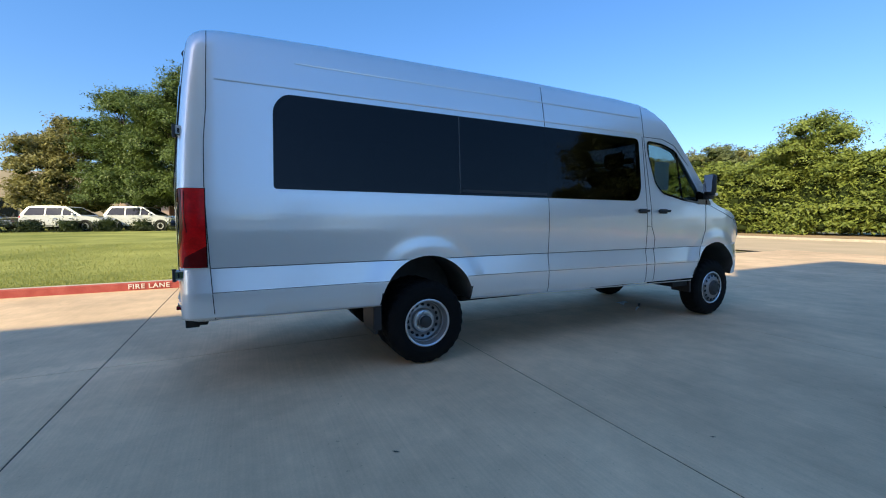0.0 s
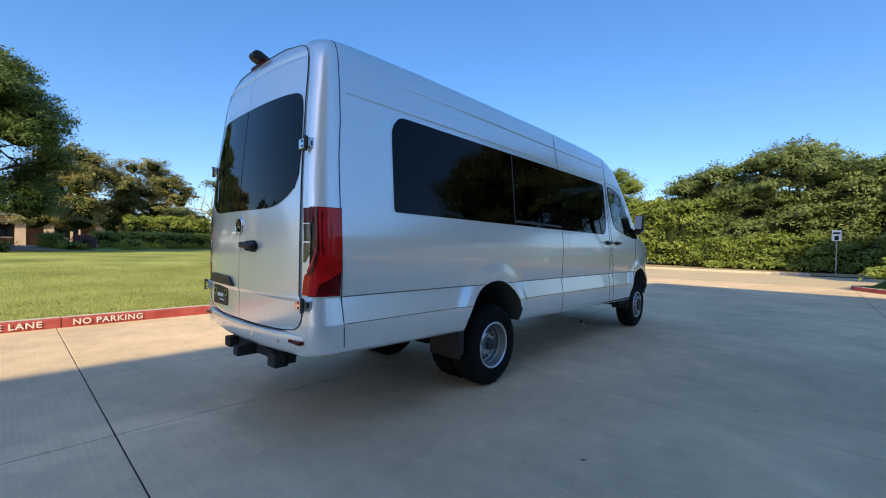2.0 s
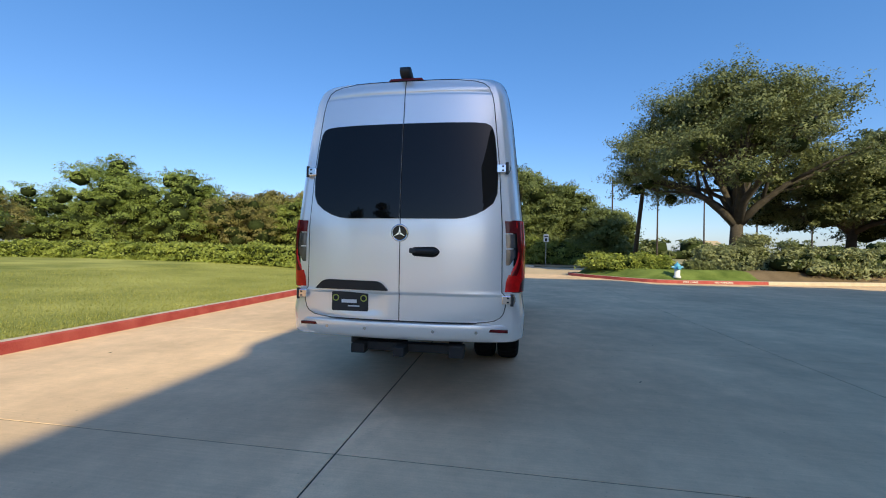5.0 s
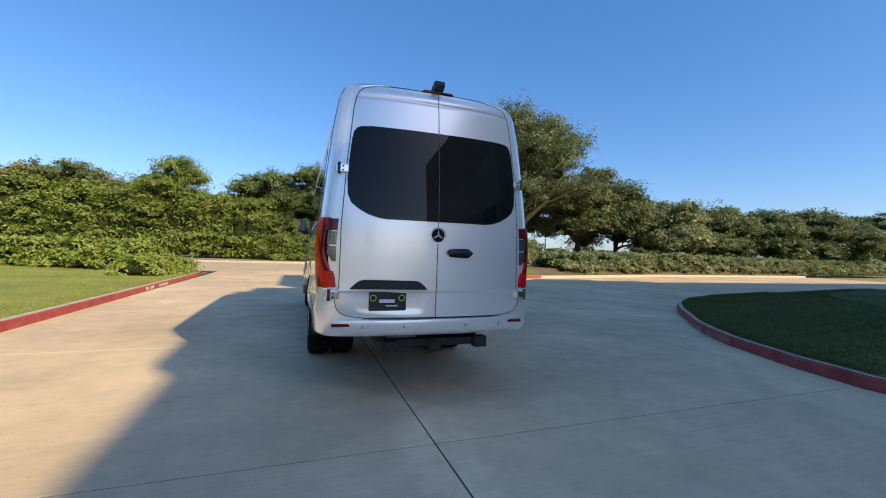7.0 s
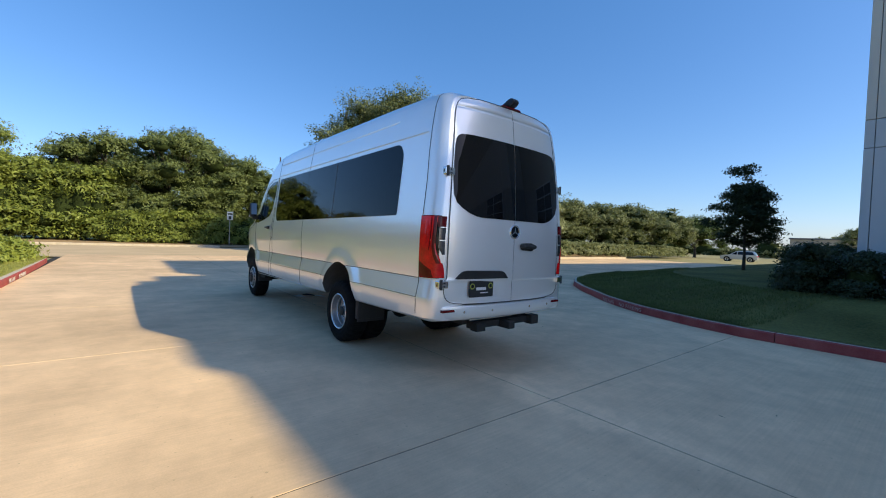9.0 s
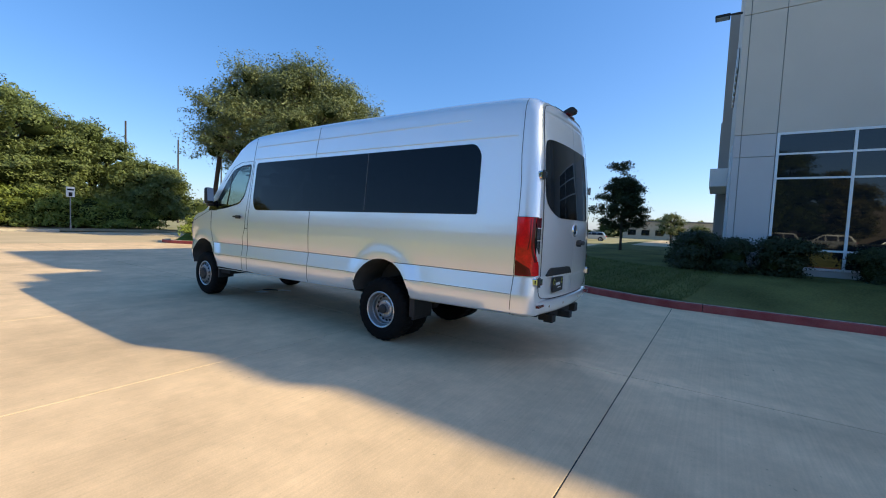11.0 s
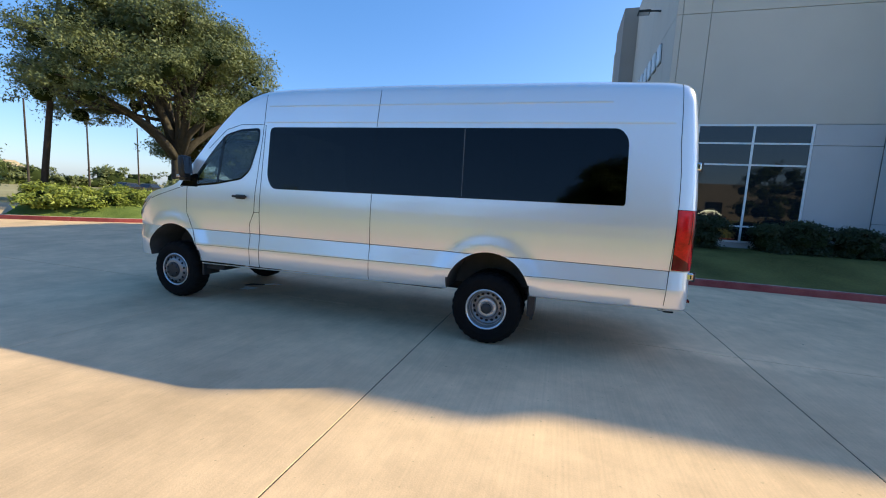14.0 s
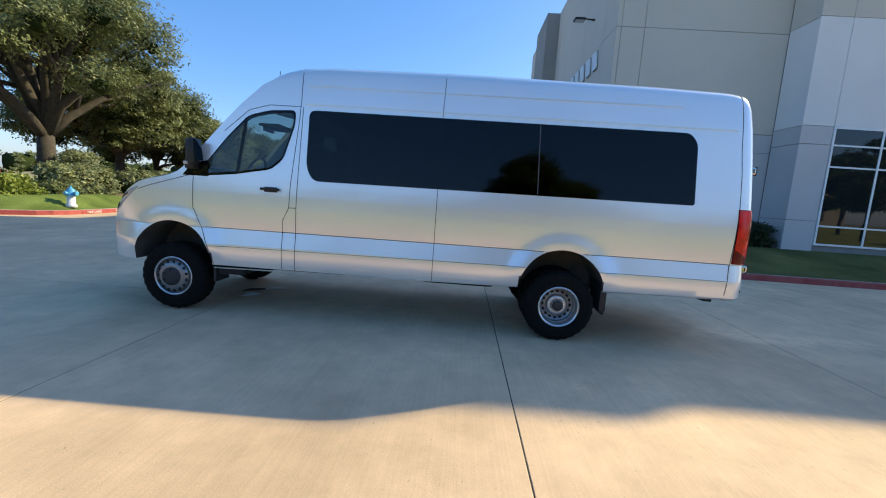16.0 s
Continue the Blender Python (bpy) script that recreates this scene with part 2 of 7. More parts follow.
# broom streaks and stains in the driveway
nt = CONCRETE.node_tree
cb = nt.nodes["Principled BSDF"]
src = cb.inputs["Base Color"].links[0].from_socket
geo = nt.nodes.new("ShaderNodeNewGeometry")
mp = nt.nodes.new("ShaderNodeMapping")
mp.inputs["Scale"].default_value = (0.7, 55.0, 1.0)
st = nt.nodes.new("ShaderNodeTexNoise")
st.inputs["Scale"].default_value = 1.0
st.inputs["Detail"].default_value = 5
stain = nt.nodes.new("ShaderNodeTexNoise")
stain.inputs["Scale"].default_value = 0.35
stain.inputs["Detail"].default_value = 8
stain.inputs["Roughness"].default_value = 0.65
nt.links.new(geo.outputs["Position"], mp.inputs["Vector"])
nt.links.new(mp.outputs[0], st.inputs["Vector"])
nt.links.new(geo.outputs["Position"], stain.inputs["Vector"])
m1 = nt.nodes.new("ShaderNodeMapRange")
m1.inputs["From Min"].default_value, m1.inputs["From Max"].default_value = 0.3, 0.7
m1.inputs["To Min"].default_value, m1.inputs["To Max"].default_value = 0.95, 1.04
m2 = nt.nodes.new("ShaderNodeMapRange")
m2.inputs["From Min"].default_value, m2.inputs["From Max"].default_value = 0.35, 0.62
m2.inputs["To Min"].default_value, m2.inputs["To Max"].default_value = 0.79, 1.06
nt.links.new(st.outputs["Fac"], m1.inputs["Value"])
nt.links.new(stain.outputs["Fac"], m2.inputs["Value"])
# patchy wear of about a hand's width, and pale scuffs
spot = nt.nodes.new("ShaderNodeTexNoise")
spot.inputs["Scale"].default_value = 3.2
spot.inputs["Detail"].default_value = 7
spot.inputs["Roughness"].default_value = 0.7
nt.links.new(geo.outputs["Position"], spot.inputs["Vector"])
m3 = nt.nodes.new("ShaderNodeMapRange")
m3.inputs["From Min"].default_value, m3.inputs["From Max"].default_value = 0.36, 0.66
m3.inputs["To Min"].default_value, m3.inputs["To Max"].default_value = 0.90, 1.06
nt.links.new(spot.outputs["Fac"], m3.inputs["Value"])
m4 = nt.nodes.new("ShaderNodeMath")
m4.operation = 'MULTIPLY'
nt.links.new(m1.outputs[0], m4.inputs[0])
nt.links.new(m3.outputs[0], m4.inputs[1])
mm = nt.nodes.new("ShaderNodeMath")
mm.operation = 'MULTIPLY'
nt.links.new(m4.outputs[0], mm.inputs[0])
nt.links.new(m2.outputs[0], mm.inputs[1])
vm = nt.nodes.new("ShaderNodeVectorMath")
vm.operation = 'SCALE'
# small dark pits, and a pale mineral bloom along the sealed joint behind the parking place
pit = nt.nodes.new("ShaderNodeTexNoise")
pit.inputs["Scale"].default_value = 26.0
pit.inputs["Detail"].default_value = 2
nt.links.new(geo.outputs["Position"], pit.inputs["Vector"])
m5 = nt.nodes.new("ShaderNodeMapRange")
m5.inputs["From Min"].default_value, m5.inputs["From Max"].default_value = 0.70, 0.77
m5.inputs["To Min"].default_value, m5.inputs["To Max"].default_value = 1.0, 0.72
nt.links.new(pit.outputs["Fac"], m5.inputs["Value"])
sep = nt.nodes.new("ShaderNodeSeparateXYZ")
nt.links.new(geo.outputs["Position"], sep.inputs[0])
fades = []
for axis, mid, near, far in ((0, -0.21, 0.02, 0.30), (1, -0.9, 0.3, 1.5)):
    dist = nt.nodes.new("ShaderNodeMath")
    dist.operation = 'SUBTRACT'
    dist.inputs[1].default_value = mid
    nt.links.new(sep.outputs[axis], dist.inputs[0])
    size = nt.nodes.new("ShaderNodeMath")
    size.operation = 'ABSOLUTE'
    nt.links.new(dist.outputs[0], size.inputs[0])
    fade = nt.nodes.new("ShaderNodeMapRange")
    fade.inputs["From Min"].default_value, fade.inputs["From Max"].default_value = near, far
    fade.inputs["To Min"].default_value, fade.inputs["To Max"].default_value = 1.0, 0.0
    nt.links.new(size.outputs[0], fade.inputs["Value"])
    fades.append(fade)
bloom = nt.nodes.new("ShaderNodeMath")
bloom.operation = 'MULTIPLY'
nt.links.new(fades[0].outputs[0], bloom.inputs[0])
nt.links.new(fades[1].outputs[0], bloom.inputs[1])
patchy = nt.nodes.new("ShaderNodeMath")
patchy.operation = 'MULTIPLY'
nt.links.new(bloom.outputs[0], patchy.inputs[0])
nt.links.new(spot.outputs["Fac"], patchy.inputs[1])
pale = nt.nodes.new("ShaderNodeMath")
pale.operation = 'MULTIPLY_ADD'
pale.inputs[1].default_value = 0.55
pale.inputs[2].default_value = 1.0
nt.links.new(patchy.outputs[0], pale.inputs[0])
wear = nt.nodes.new("ShaderNodeMath")
wear.operation = 'MULTIPLY'
nt.links.new(m5.outputs[0], wear.inputs[0])
nt.links.new(pale.outputs[0], wear.inputs[1])
m6 = nt.nodes.new("ShaderNodeMath")
m6.operation = 'MULTIPLY'
nt.links.new(mm.outputs[0], m6.inputs[0])
nt.links.new(wear.outputs[0], m6.inputs[1])
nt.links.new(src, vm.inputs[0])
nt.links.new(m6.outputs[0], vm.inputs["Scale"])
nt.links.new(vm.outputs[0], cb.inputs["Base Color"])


# ---- mesh helpers ----
def link(name, me, parent=None, label=""):
    ob = new(name, me)
    if parent is not None:
        ob.parent = parent
        # parts are modelled in world coordinates
        ob.matrix_parent_inverse = parent.matrix_world.inverted()
    if label:
        ob["label"] = label
    return ob


def part(name, bm, material, parent=None, label="", smooth=False):
    me = bpy.data.meshes.new(name)
    bmesh.ops.recalc_face_normals(bm, faces=bm.faces)
    bm.to_mesh(me)
    bm.free()
    me.materials.append(material)
    if smooth:
        me.shade_smooth()
    return link(name, me, parent, label)


def raw(name, verts, faces, material, parent=None, label="", smooth=False):
    me = bpy.data.meshes.new(name)
    me.from_pydata(verts, [], faces)
    me.materials.append(material)
    if smooth:
        me.shade_smooth()
    return link(name, me, parent, label)


def thing(name, label, category, at=(0, 0, 0), group="", kind=""):
    e = new(name)
    e.empty_display_size = 0.2
    e.matrix_world = Matrix.Translation(at)
    tagged(e, label, category, group, kind)
    bpy.context.view_layer.update()
    return e


def box(bm, lo, hi, bevel=0.0):
    g = bmesh.ops.create_cube(bm, size=1.0)
    c = [(a + b) / 2 for a, b in zip(lo, hi)]
    s = [b - a for a, b in zip(lo, hi)]
    for v in g["verts"]:
        v.co = Vector((c[0] + v.co.x * s[0], c[1] + v.co.y * s[1], c[2] + v.co.z * s[2]))
    if bevel:
        es = list({e for v in g["verts"] for e in v.link_edges})
        bmesh.ops.bevel(bm, geom=es, offset=bevel, segments=2, affect='EDGES', profile=0.6)
    return bm


def boxes(*list_of):
    bm = bmesh.new()
    for lo, hi, bv in list_of:
        box(bm, lo, hi, bv)
    return bm


def tube(bm, pts, rads, n=8, caps=True):
    pts = [Vector(p) for p in pts]
    rings = []
    for i, p in enumerate(pts):
        d = (pts[min(i + 1, len(pts) - 1)] - pts[max(i - 1, 0)]).normalized()
        a = d.orthogonal().normalized()
        if abs(d.z) < 0.95:
            a = Vector((0, 0, 1)).cross(d).normalized()
        else:
            a = (Vector((1, 0, 0)) - d * d.x).normalized()
        b = d.cross(a)
        rings.append([bm.verts.new(p + (a * math.cos(2 * math.pi * k / n) + b * math.sin(2 * math.pi * k / n)) * rads[i]) for k in range(n)])
    for r0, r1 in zip(rings, rings[1:]):
        for k in range(n):
            bm.faces.new((r0[k], r0[(k + 1) % n], r1[(k + 1) % n], r1[k]))
    if caps:
        bm.faces.new(rings[0][::-1])
        bm.faces.new(rings[-1])
    return bm


def lathe_x(bm, prof, centre, sign=1, n=48, rfun=None):
    """Spin a profile of (radius, x) about the x axis through centre."""
    cx, cy, cz = centre
    rings = []
    for j, (r, x) in enumerate(prof):
        ring = []
        for k in range(n):
            a = 2 * math.pi * k / n
            rr = r if rfun is None else rfun(j, k, r)
            ring.append(bm.verts.new((cx + sign * x, cy + rr * math.cos(a), cz + rr * math.sin(a))))
        rings.append(ring)
    for r0, r1 in zip(rings, rings[1:]):
        for k in range(n):
            bm.faces.new((r0[k], r0[(k + 1) % n], r1[(k + 1) % n], r1[k]))
    return rings


def prism(bm, outline, axis, a, b):
    """An outline of 2D points, thrust along an axis from a to b."""
    def place(p, v):
        return {"x": (v, p[0], p[1]), "y": (p[0], v, p[1]), "z": (p[0], p[1], v)}[axis]
    r0 = [bm.verts.new(place(p, a)) for p in outline]
    r1 = [bm.verts.new(place(p, b)) for p in outline]
    n = len(outline)
    bm.faces.new(r0[::-1])
    bm.faces.new(r1)
    for k in range(n):
        bm.faces.new((r0[k], r0[(k + 1) % n], r1[(k + 1) % n], r1[k]))
    return bm


def rounded(pts, r, seg=5):
    """Corners of a polygon rounded with radius r (one value or a list)."""
    out = []
    n = len(pts)
    for i in range(n):
        p0, p1, p2 = Vector(pts[i - 1]), Vector(pts[i]), Vector(pts[(i + 1) % n])
        rr = r[i] if isinstance(r, (list, tuple)) else r
        d0, d1 = (p0 - p1), (p2 - p1)
        rr = min(rr, d0.length * 0.45, d1.length * 0.45)
        a, b = p1 + d0.normalized() * rr, p1 + d1.normalized() * rr
        for k in range(seg + 1):
            t = k / seg
            q = a * (1 - t) ** 2 + p1 * 2 * t * (1 - t) + b * t ** 2
            out.append((q.x, q.y))
    return out


def grid(f, nu, nv, close=False):
    """Verts and quads of a surface f(i, j)."""
    v = [f(i, j) for i in range(nu) for j in range(nv)]
    q = [(i * nv + j, (i + 1) * nv + j, (i + 1) * nv + j + 1, i * nv + j + 1) for i in range(nu - 1) for j in range(nv - 1)]
    return v, q


def smooth01(t):
    t = max(0.0, min(1.0, t))
    return t * t * (3 - 2 * t)


# ---- ground, driveway, kerbs, lawns ----
def lawn_left_z(x, y):
    d = -5.13 - x
    crest = 0.24 * smooth01(d / 10) * (1 - smooth01((d - 14) / 14))
    return 0.14 + crest + 0.45 * smooth01(d / 34) + 0.35 * smooth01((d - 20) / 30) + 0.02 * noise.noise((x * 0.3, y * 0.3, 0))


ground = raw("ground", [(-1500, -1500, -0.06), (1500, -1500, -0.06), (1500, 1500, -0.06), (-1500, 1500, -0.06)], [(0, 1, 2, 3)], FIELD)
tagged(ground, "flat dry grass field that reaches the horizon", "ground", kind="structure")

joints_bed = raw("pavement", [(-5.2, -46, -0.004), (46, -46, -0.004), (46, 23, -0.004), (-5.2, 23, -0.004)], [(0, 1, 2, 3)], JOINT)
tagged(joints_bed, "concrete driveway of large slabs with dark filled joints", "driveway", kind="structure")

road = raw("road", [(-200, 21.6, 0.002), (-4.99, 21.6, 0.002), (30, 21.6, 0.002), (30, 33, 0.002), (-200, 33, 0.002), (-200, 20.0, 0.002), (-4.99, 20.0, 0.002)], [(0, 1, 2, 3, 4), (5, 6, 1, 0)], ROADC)
tagged(road, "tan concrete street crossing the end of the driveway", "road", kind="structure")
verge = raw("ground_verge", [(-200, 33.3, 0.05), (10, 33.3, 0.05), (10, 46, 0.12), (-200, 46, 0.12)], [(0, 1, 2, 3)], EARTH)
tagged(verge, "bare brown mulch strip under the tall hedge", "verge", kind="structure")

# cross-slope of lawn on the sunny side
xs = [-5.13 - 0.35 * k ** 1.45 for k in range(26)]


def lawn_end(x):
    return float(np.interp(x, [-60, -7.4, -6.3, -5.6, -5.13], [19.75, 19.6, 19.2, 18.5, 17.4]))


lv, lq = grid(lambda i, j: (xs[i], -60 + (lawn_end(xs[i]) + 60) * j / 40, lawn_left_z(xs[i], -60 + (lawn_end(xs[i]) + 60) * j / 40)), len(xs), 41)
lawn_left = raw("lawn", lv, lq, LAWN, smooth=True)
tagged(lawn_left, "mown sunlit lawn with yellowish bands beside the driveway", "lawn", kind="structure")


def sweep(pts, profile, name, mats, faces_mat, parent, seg_len=3.3, gap=0.006, phase=0.0):
    """Kerb stones along a polyline. profile: (inward offset, z); inward is to the left of travel."""
    P = [Vector((p[0], p[1])) for p in pts]
    cum = [0.0]
    for a, b in zip(P, P[1:]):
        cum.append(cum[-1] + (b - a).length)

    def at(s):
        s = max(0, min(cum[-1] - 1e-6, s))
        for i in range(len(P) - 1):
            if s <= cum[i + 1]:
                t = (s - cum[i]) / (cum[i + 1] - cum[i])
                return P[i].lerp(P[i + 1], t)
        return P[-1]

    s = phase - seg_len if phase else 0.0
    while s < cum[-1] - 0.02:
        s0, s1 = max(0, s) + gap, min(cum[-1], s + seg_len) - gap
        s += seg_len
        if s1 - s0 < 0.1:
            continue
        n = max(2, int((s1 - s0) / 0.4) + 1)
        verts, faces, mi = [], [], []
        for k in range(n):
            u = s0 + (s1 - s0) * k / (n - 1)
            p = at(u)
            d = (at(u + 0.15) - at(u - 0.15)).normalized()
            nrm = Vector((-d.y, d.x))
            for o, z in profile:
                q = p + nrm * o
                verts.append((q.x, q.y, z))
        m = len(profile)
        for k in range(n - 1):
            for j in range(m - 1):
                faces.append((k * m + j, (k + 1) * m + j, (k + 1) * m + j + 1, k * m + j + 1))
                mi.append(faces_mat[j])
        faces.append(tuple(range(m))[::-1])
        mi.append(faces_mat[0])
        faces.append(tuple((n - 1) * m + j for j in range(m)))
        mi.append(faces_mat[0])
        ob = raw(name, verts, faces, mats[0], parent)
        for extra in mats[1:]:
            ob.data.materials.append(extra)
        ob.data.polygons.foreach_set("material_index", mi)


KPROF = [(0.0, -0.03), (0.012, 0.125), (0.03, 0.148), (0.15, 0.152), (0.16, -0.03)]
kerb_a = thing("kerb", "red-painted concrete fire lane kerb along the sunny lawn", "kerb", (-5, 0, 0), kind="structure")
pts_a = [(-4.98, -46), (-4.98, 8), (-5.02, 14), (-5.08, 16.6), (-5.3, 18.1), (-5.9, 19.1), (-7.2, 19.75), (-60, 19.95)]
sweep(pts_a, KPROF, "kerb_stone", [KERB_RED, KERB_CON], [0, 0, 1, 1], kerb_a, seg_len=4.6, phase=4.0)
pts_b = [(4.53, -46), (4.53, -0.75), (4.74, 0.06), (5.17, 1.09), (5.56, 1.72), (6.10, 2.45), (6.75, 3.13), (7.6, 4.05), (8.64, 5.0), (9.8, 5.75), (12, 6.6), (16, 7.4), (46, 9.5)]
kerb_b = thing("kerb", "red-painted curved concrete kerb round the shaded lawn", "kerb", (4.6, 0, 0), kind="structure")
sweep([(x, y) for x, y in pts_b][::-1], KPROF, "kerb_stone", [KERB_RED, KERB_CON], [0, 0, 1, 1], kerb_b, seg_len=4.55, phase=0)
pts_c = [(46, 22.2), (24.5, 20.3), (16, 18.0), (12.3, 17.1), (9.4, 16.6), (8.2, 16.5), (7.3, 16.7), (6.2, 17.8), (5.0, 19.6), (4.3, 20.9), (4.2, 21.6), (4.8, 22.4)]
kerb_c = thing("kerb", "concrete kerb of the shrub bed, painted red at its tip", "kerb", (8, 17, 0), kind="structure")
sweep(pts_c[::-1][:9], KPROF, "kerb_stone", [KERB_RED, KERB_CON], [0, 0, 1, 1], kerb_c, seg_len=4.0)
sweep(pts_c[:4][::-1], KPROF, "kerb_stone", [KERB_CON], [0, 0, 0, 0], kerb_c, seg_len=4.0)
kerb_d = thing("kerb", "pale concrete kerb on the far side of the street", "kerb", (-10, 33, 0), kind="structure")
sweep([(-120, 33.1), (3.0, 33.1)], KPROF, "kerb_stone", [KERB_CON], [0, 0, 0, 0], kerb_d, seg_len=8.0)


def mound(name, outline, rise, steps, label, material=LAWN, top=None, edge=0.138):
    """A lawn inside an outline (inward to the left), rising away from its edge."""
    P = [Vector(p) for p in outline]
    n = len(P)
    rings = []
    for d in steps:
        ring = []
        for i, p in enumerate(P):
            a, b = P[max(i - 1, 0)], P[min(i + 1, n - 1)]
            t = (b - a).normalized()
            q = p + Vector((-t.y, t.x)) * d
            ring.append((q.x, q.y, edge + rise * smooth01(d / steps[-1])))
        rings.append(ring)
    verts = [v for r in rings for v in r]
    faces = [(k * n + i, (k) * n + i + 1, (k + 1) * n + i + 1, (k + 1) * n + i) for k in range(len(steps) - 1) for i in range(n - 1)]
    base = len(verts)
    z = rings[-1][0][2]
    if top:
        verts += [(x, y, z) for x, y in top]
        faces.append(tuple((len(steps) - 1) * n + i for i in range(n)) + tuple(range(base, base + len(top))))
    ob = raw(name, verts, faces, material, smooth=True)
    tagged(ob, label, "lawn", kind="structure")
    return ob


inner_b = [(46, 9.35), (30, 8.25), (16, 7.25), (12.05, 6.45), (9.87, 5.61), (8.74, 4.87), (7.71, 3.93), (6.86, 3.02), (6.22, 2.36), (5.69, 1.64), (5.31, 1.03), (4.88, 0.02), (4.68, -0.78), (4.68, -8), (4.68, -20), (4.68, -46)]
mound("lawn", inner_b, 0.40, [-0.06, 0.0, 0.4, 0.9, 1.6, 2.4, 3.2], "mown shaded lawn rising gently towards the building", LAWN_SHADED, top=[(46, -46)], edge=0.160)
lot = raw("parking_lot", [(31, -30, 0.568), (45.9, -30, 0.568), (45.9, 5.4, 0.568), (31, 4.4, 0.568), (46.2, -60, -0.045), (130, -60, -0.045), (130, 12, -0.045), (46.2, 9, -0.045)], [(0, 1, 2, 3), (4, 5, 6, 7)], ROADC)
tagged(lot, "pale concrete parking lot beyond the lawn", "parking lot", kind="structure")
mound("planting_bed", [(4.6, 21.2), (5.3, 19.7), (6.4, 18.0), (7.5, 16.95), (8.3, 16.75), (9.4, 16.85), (12.2, 17.35)], 0.42, [0.0, 0.15, 0.35, 0.6, 0.85, 1.1],
      "green grass bank under the shrubs at the driveway mouth", LAWN_BANK, top=[(12.0, 30), (9, 28)], edge=0.14)
mound("planting_bed", [(12.2, 17.35), (16, 18.3), (24.4, 20.6), (46, 22.5)], 0.42, [0.0, 0.15, 0.35, 0.6, 0.85, 1.1], "brown mulch bank under the grey-green shrubs", MULCH, top=[(60, 32), (36, 33), (16, 31), (12.0, 30)], edge=0.14)


# ---- the warehouse ----
bld = thing("warehouse", "large grey tilt-up concrete warehouse with panel joints and dark windows", "building", (9.2, -4, 0))


def slab_x(name, x, y0, y1, z0, z1, m, label="", t=0.05):
    part(name, boxes(((x - t, y0 + 0.007, z0 + 0.007), (x + 0.02, y1 - 0.007, z1 - 0.007), 0.006)), m, bld, label)


def slab_y(name, y, x0, x1, z0, z1, m, label="", t=0.05):
    part(name, boxes(((x0 + 0.007, y - 0.02, z0 + 0.007), (x1 - 0.007, y + t, z1 - 0.007), 0.006)), m, bld, label)


WX, WY, BX, BY = 9.23, -1.55, 8.0, -7.05
# carcass behind the panels
part("wall", boxes(((WX, -6.4, 0), (17.0, WY, 14.05), 0), ((17.0, -6.4, 0), (21.0, WY - 0.4, 12.9), 0), ((21.0, -6.4, 0), (60, WY - 0.4, 12.1), 0), ((WX, BY - 0.3, 0), (17, -6.4, 13.2), 0)), REVEAL, bld)
part("wall", boxes(((BX, -9.0, 0), (22, BY - 0.05, 13.26), 0), ((BX, -15.0, 0), (22, -9.0, 13.86), 0), ((BX, -16.4, 0), (22, -15.0, 13.46), 0), ((BX, -27, 0), (60, -16.4, 13.1), 0), ((22, -16.4, 0), (60, -6.4, 12.0), 0)), REVEAL, bld)
W1 = (-5.42, -2.42)
for y0, y1 in ((BY, -5.42), (-2.42, WY - 0.11), (WY - 0.11, WY + 0.05)):
    slab_x("wall_panel", WX, y0, y1, 0.2, 3.65, WALL_LO)
    slab_x("wall_panel", WX, y0, y1, 3.65, 4.25, WALL_LO)
for y0, y1, zt in ((BY, -2.42, 14.1), (-2.42, WY - 0.11, 14.1), (WY - 0.11, WY + 0.05, 14.1)):
    slab_x("wall_panel", WX, y0, y1, 4.25, 7.46, WALL_UP)
    slab_x("wall_panel", WX, y0, y1, 7.46, 10.6, WALL_UP)
    slab_x("wall_panel", WX, y0, y1, 10.6, zt, WALL_UP)
slab_x("wall_panel", WX, W1[0], W1[1], 0.2, 0.72, WALL_LO)


def window_x(x, y0, y1, z0, z1, ymull, zbars, label, parent):
    w = link("window", None, parent, label)
    part("pane", boxes(((x - 0.045, y0 + 0.03, z0 + 0.03), (x - 0.02, y1 - 0.03, z1 - 0.03), 0)), BLDGLASS, w)
    b = bmesh.new()
    f = 0.06
    for lo, hi in (((x - 0.07, y0, z0), (x + 0.02, y0 + f, z1)), ((x - 0.07, y1 - f, z0), (x + 0.02, y1, z1)),
                   ((x - 0.07, y0 + f, z0), (x + 0.02, y1 - f, z0 + f)), ((x - 0.07, y0 + f, z1 - f), (x + 0.02, y1 - f, z1))):
        box(b, lo, hi)
    part("window_frame", b, WINFRAME, w)
    for ym in ymull:
        part("mullion", boxes(((x - 0.065, ym - 0.03, z0 + f), (x + 0.015, ym + 0.03, z1 - f), 0)), WINFRAME, w)
    edges = [y0 + f] + [v for ym in ymull for v in (ym - 0.03, ym + 0.03)] + [y1 - f]
    for zb in zbars:
        for a, c in zip(edges[::2], edges[1::2]):
            part("transom", boxes(((x - 0.06, a, zb - 0.025), (x + 0.015, c, zb + 0.025), 0)), WINFRAME, w)
    return w


window_x(WX, -5.41, -2.43, 0.72, 4.25, (-3.93,), (3.69, 3.06, 1.22), "dark reflective storefront window with pale aluminium frame", bld)
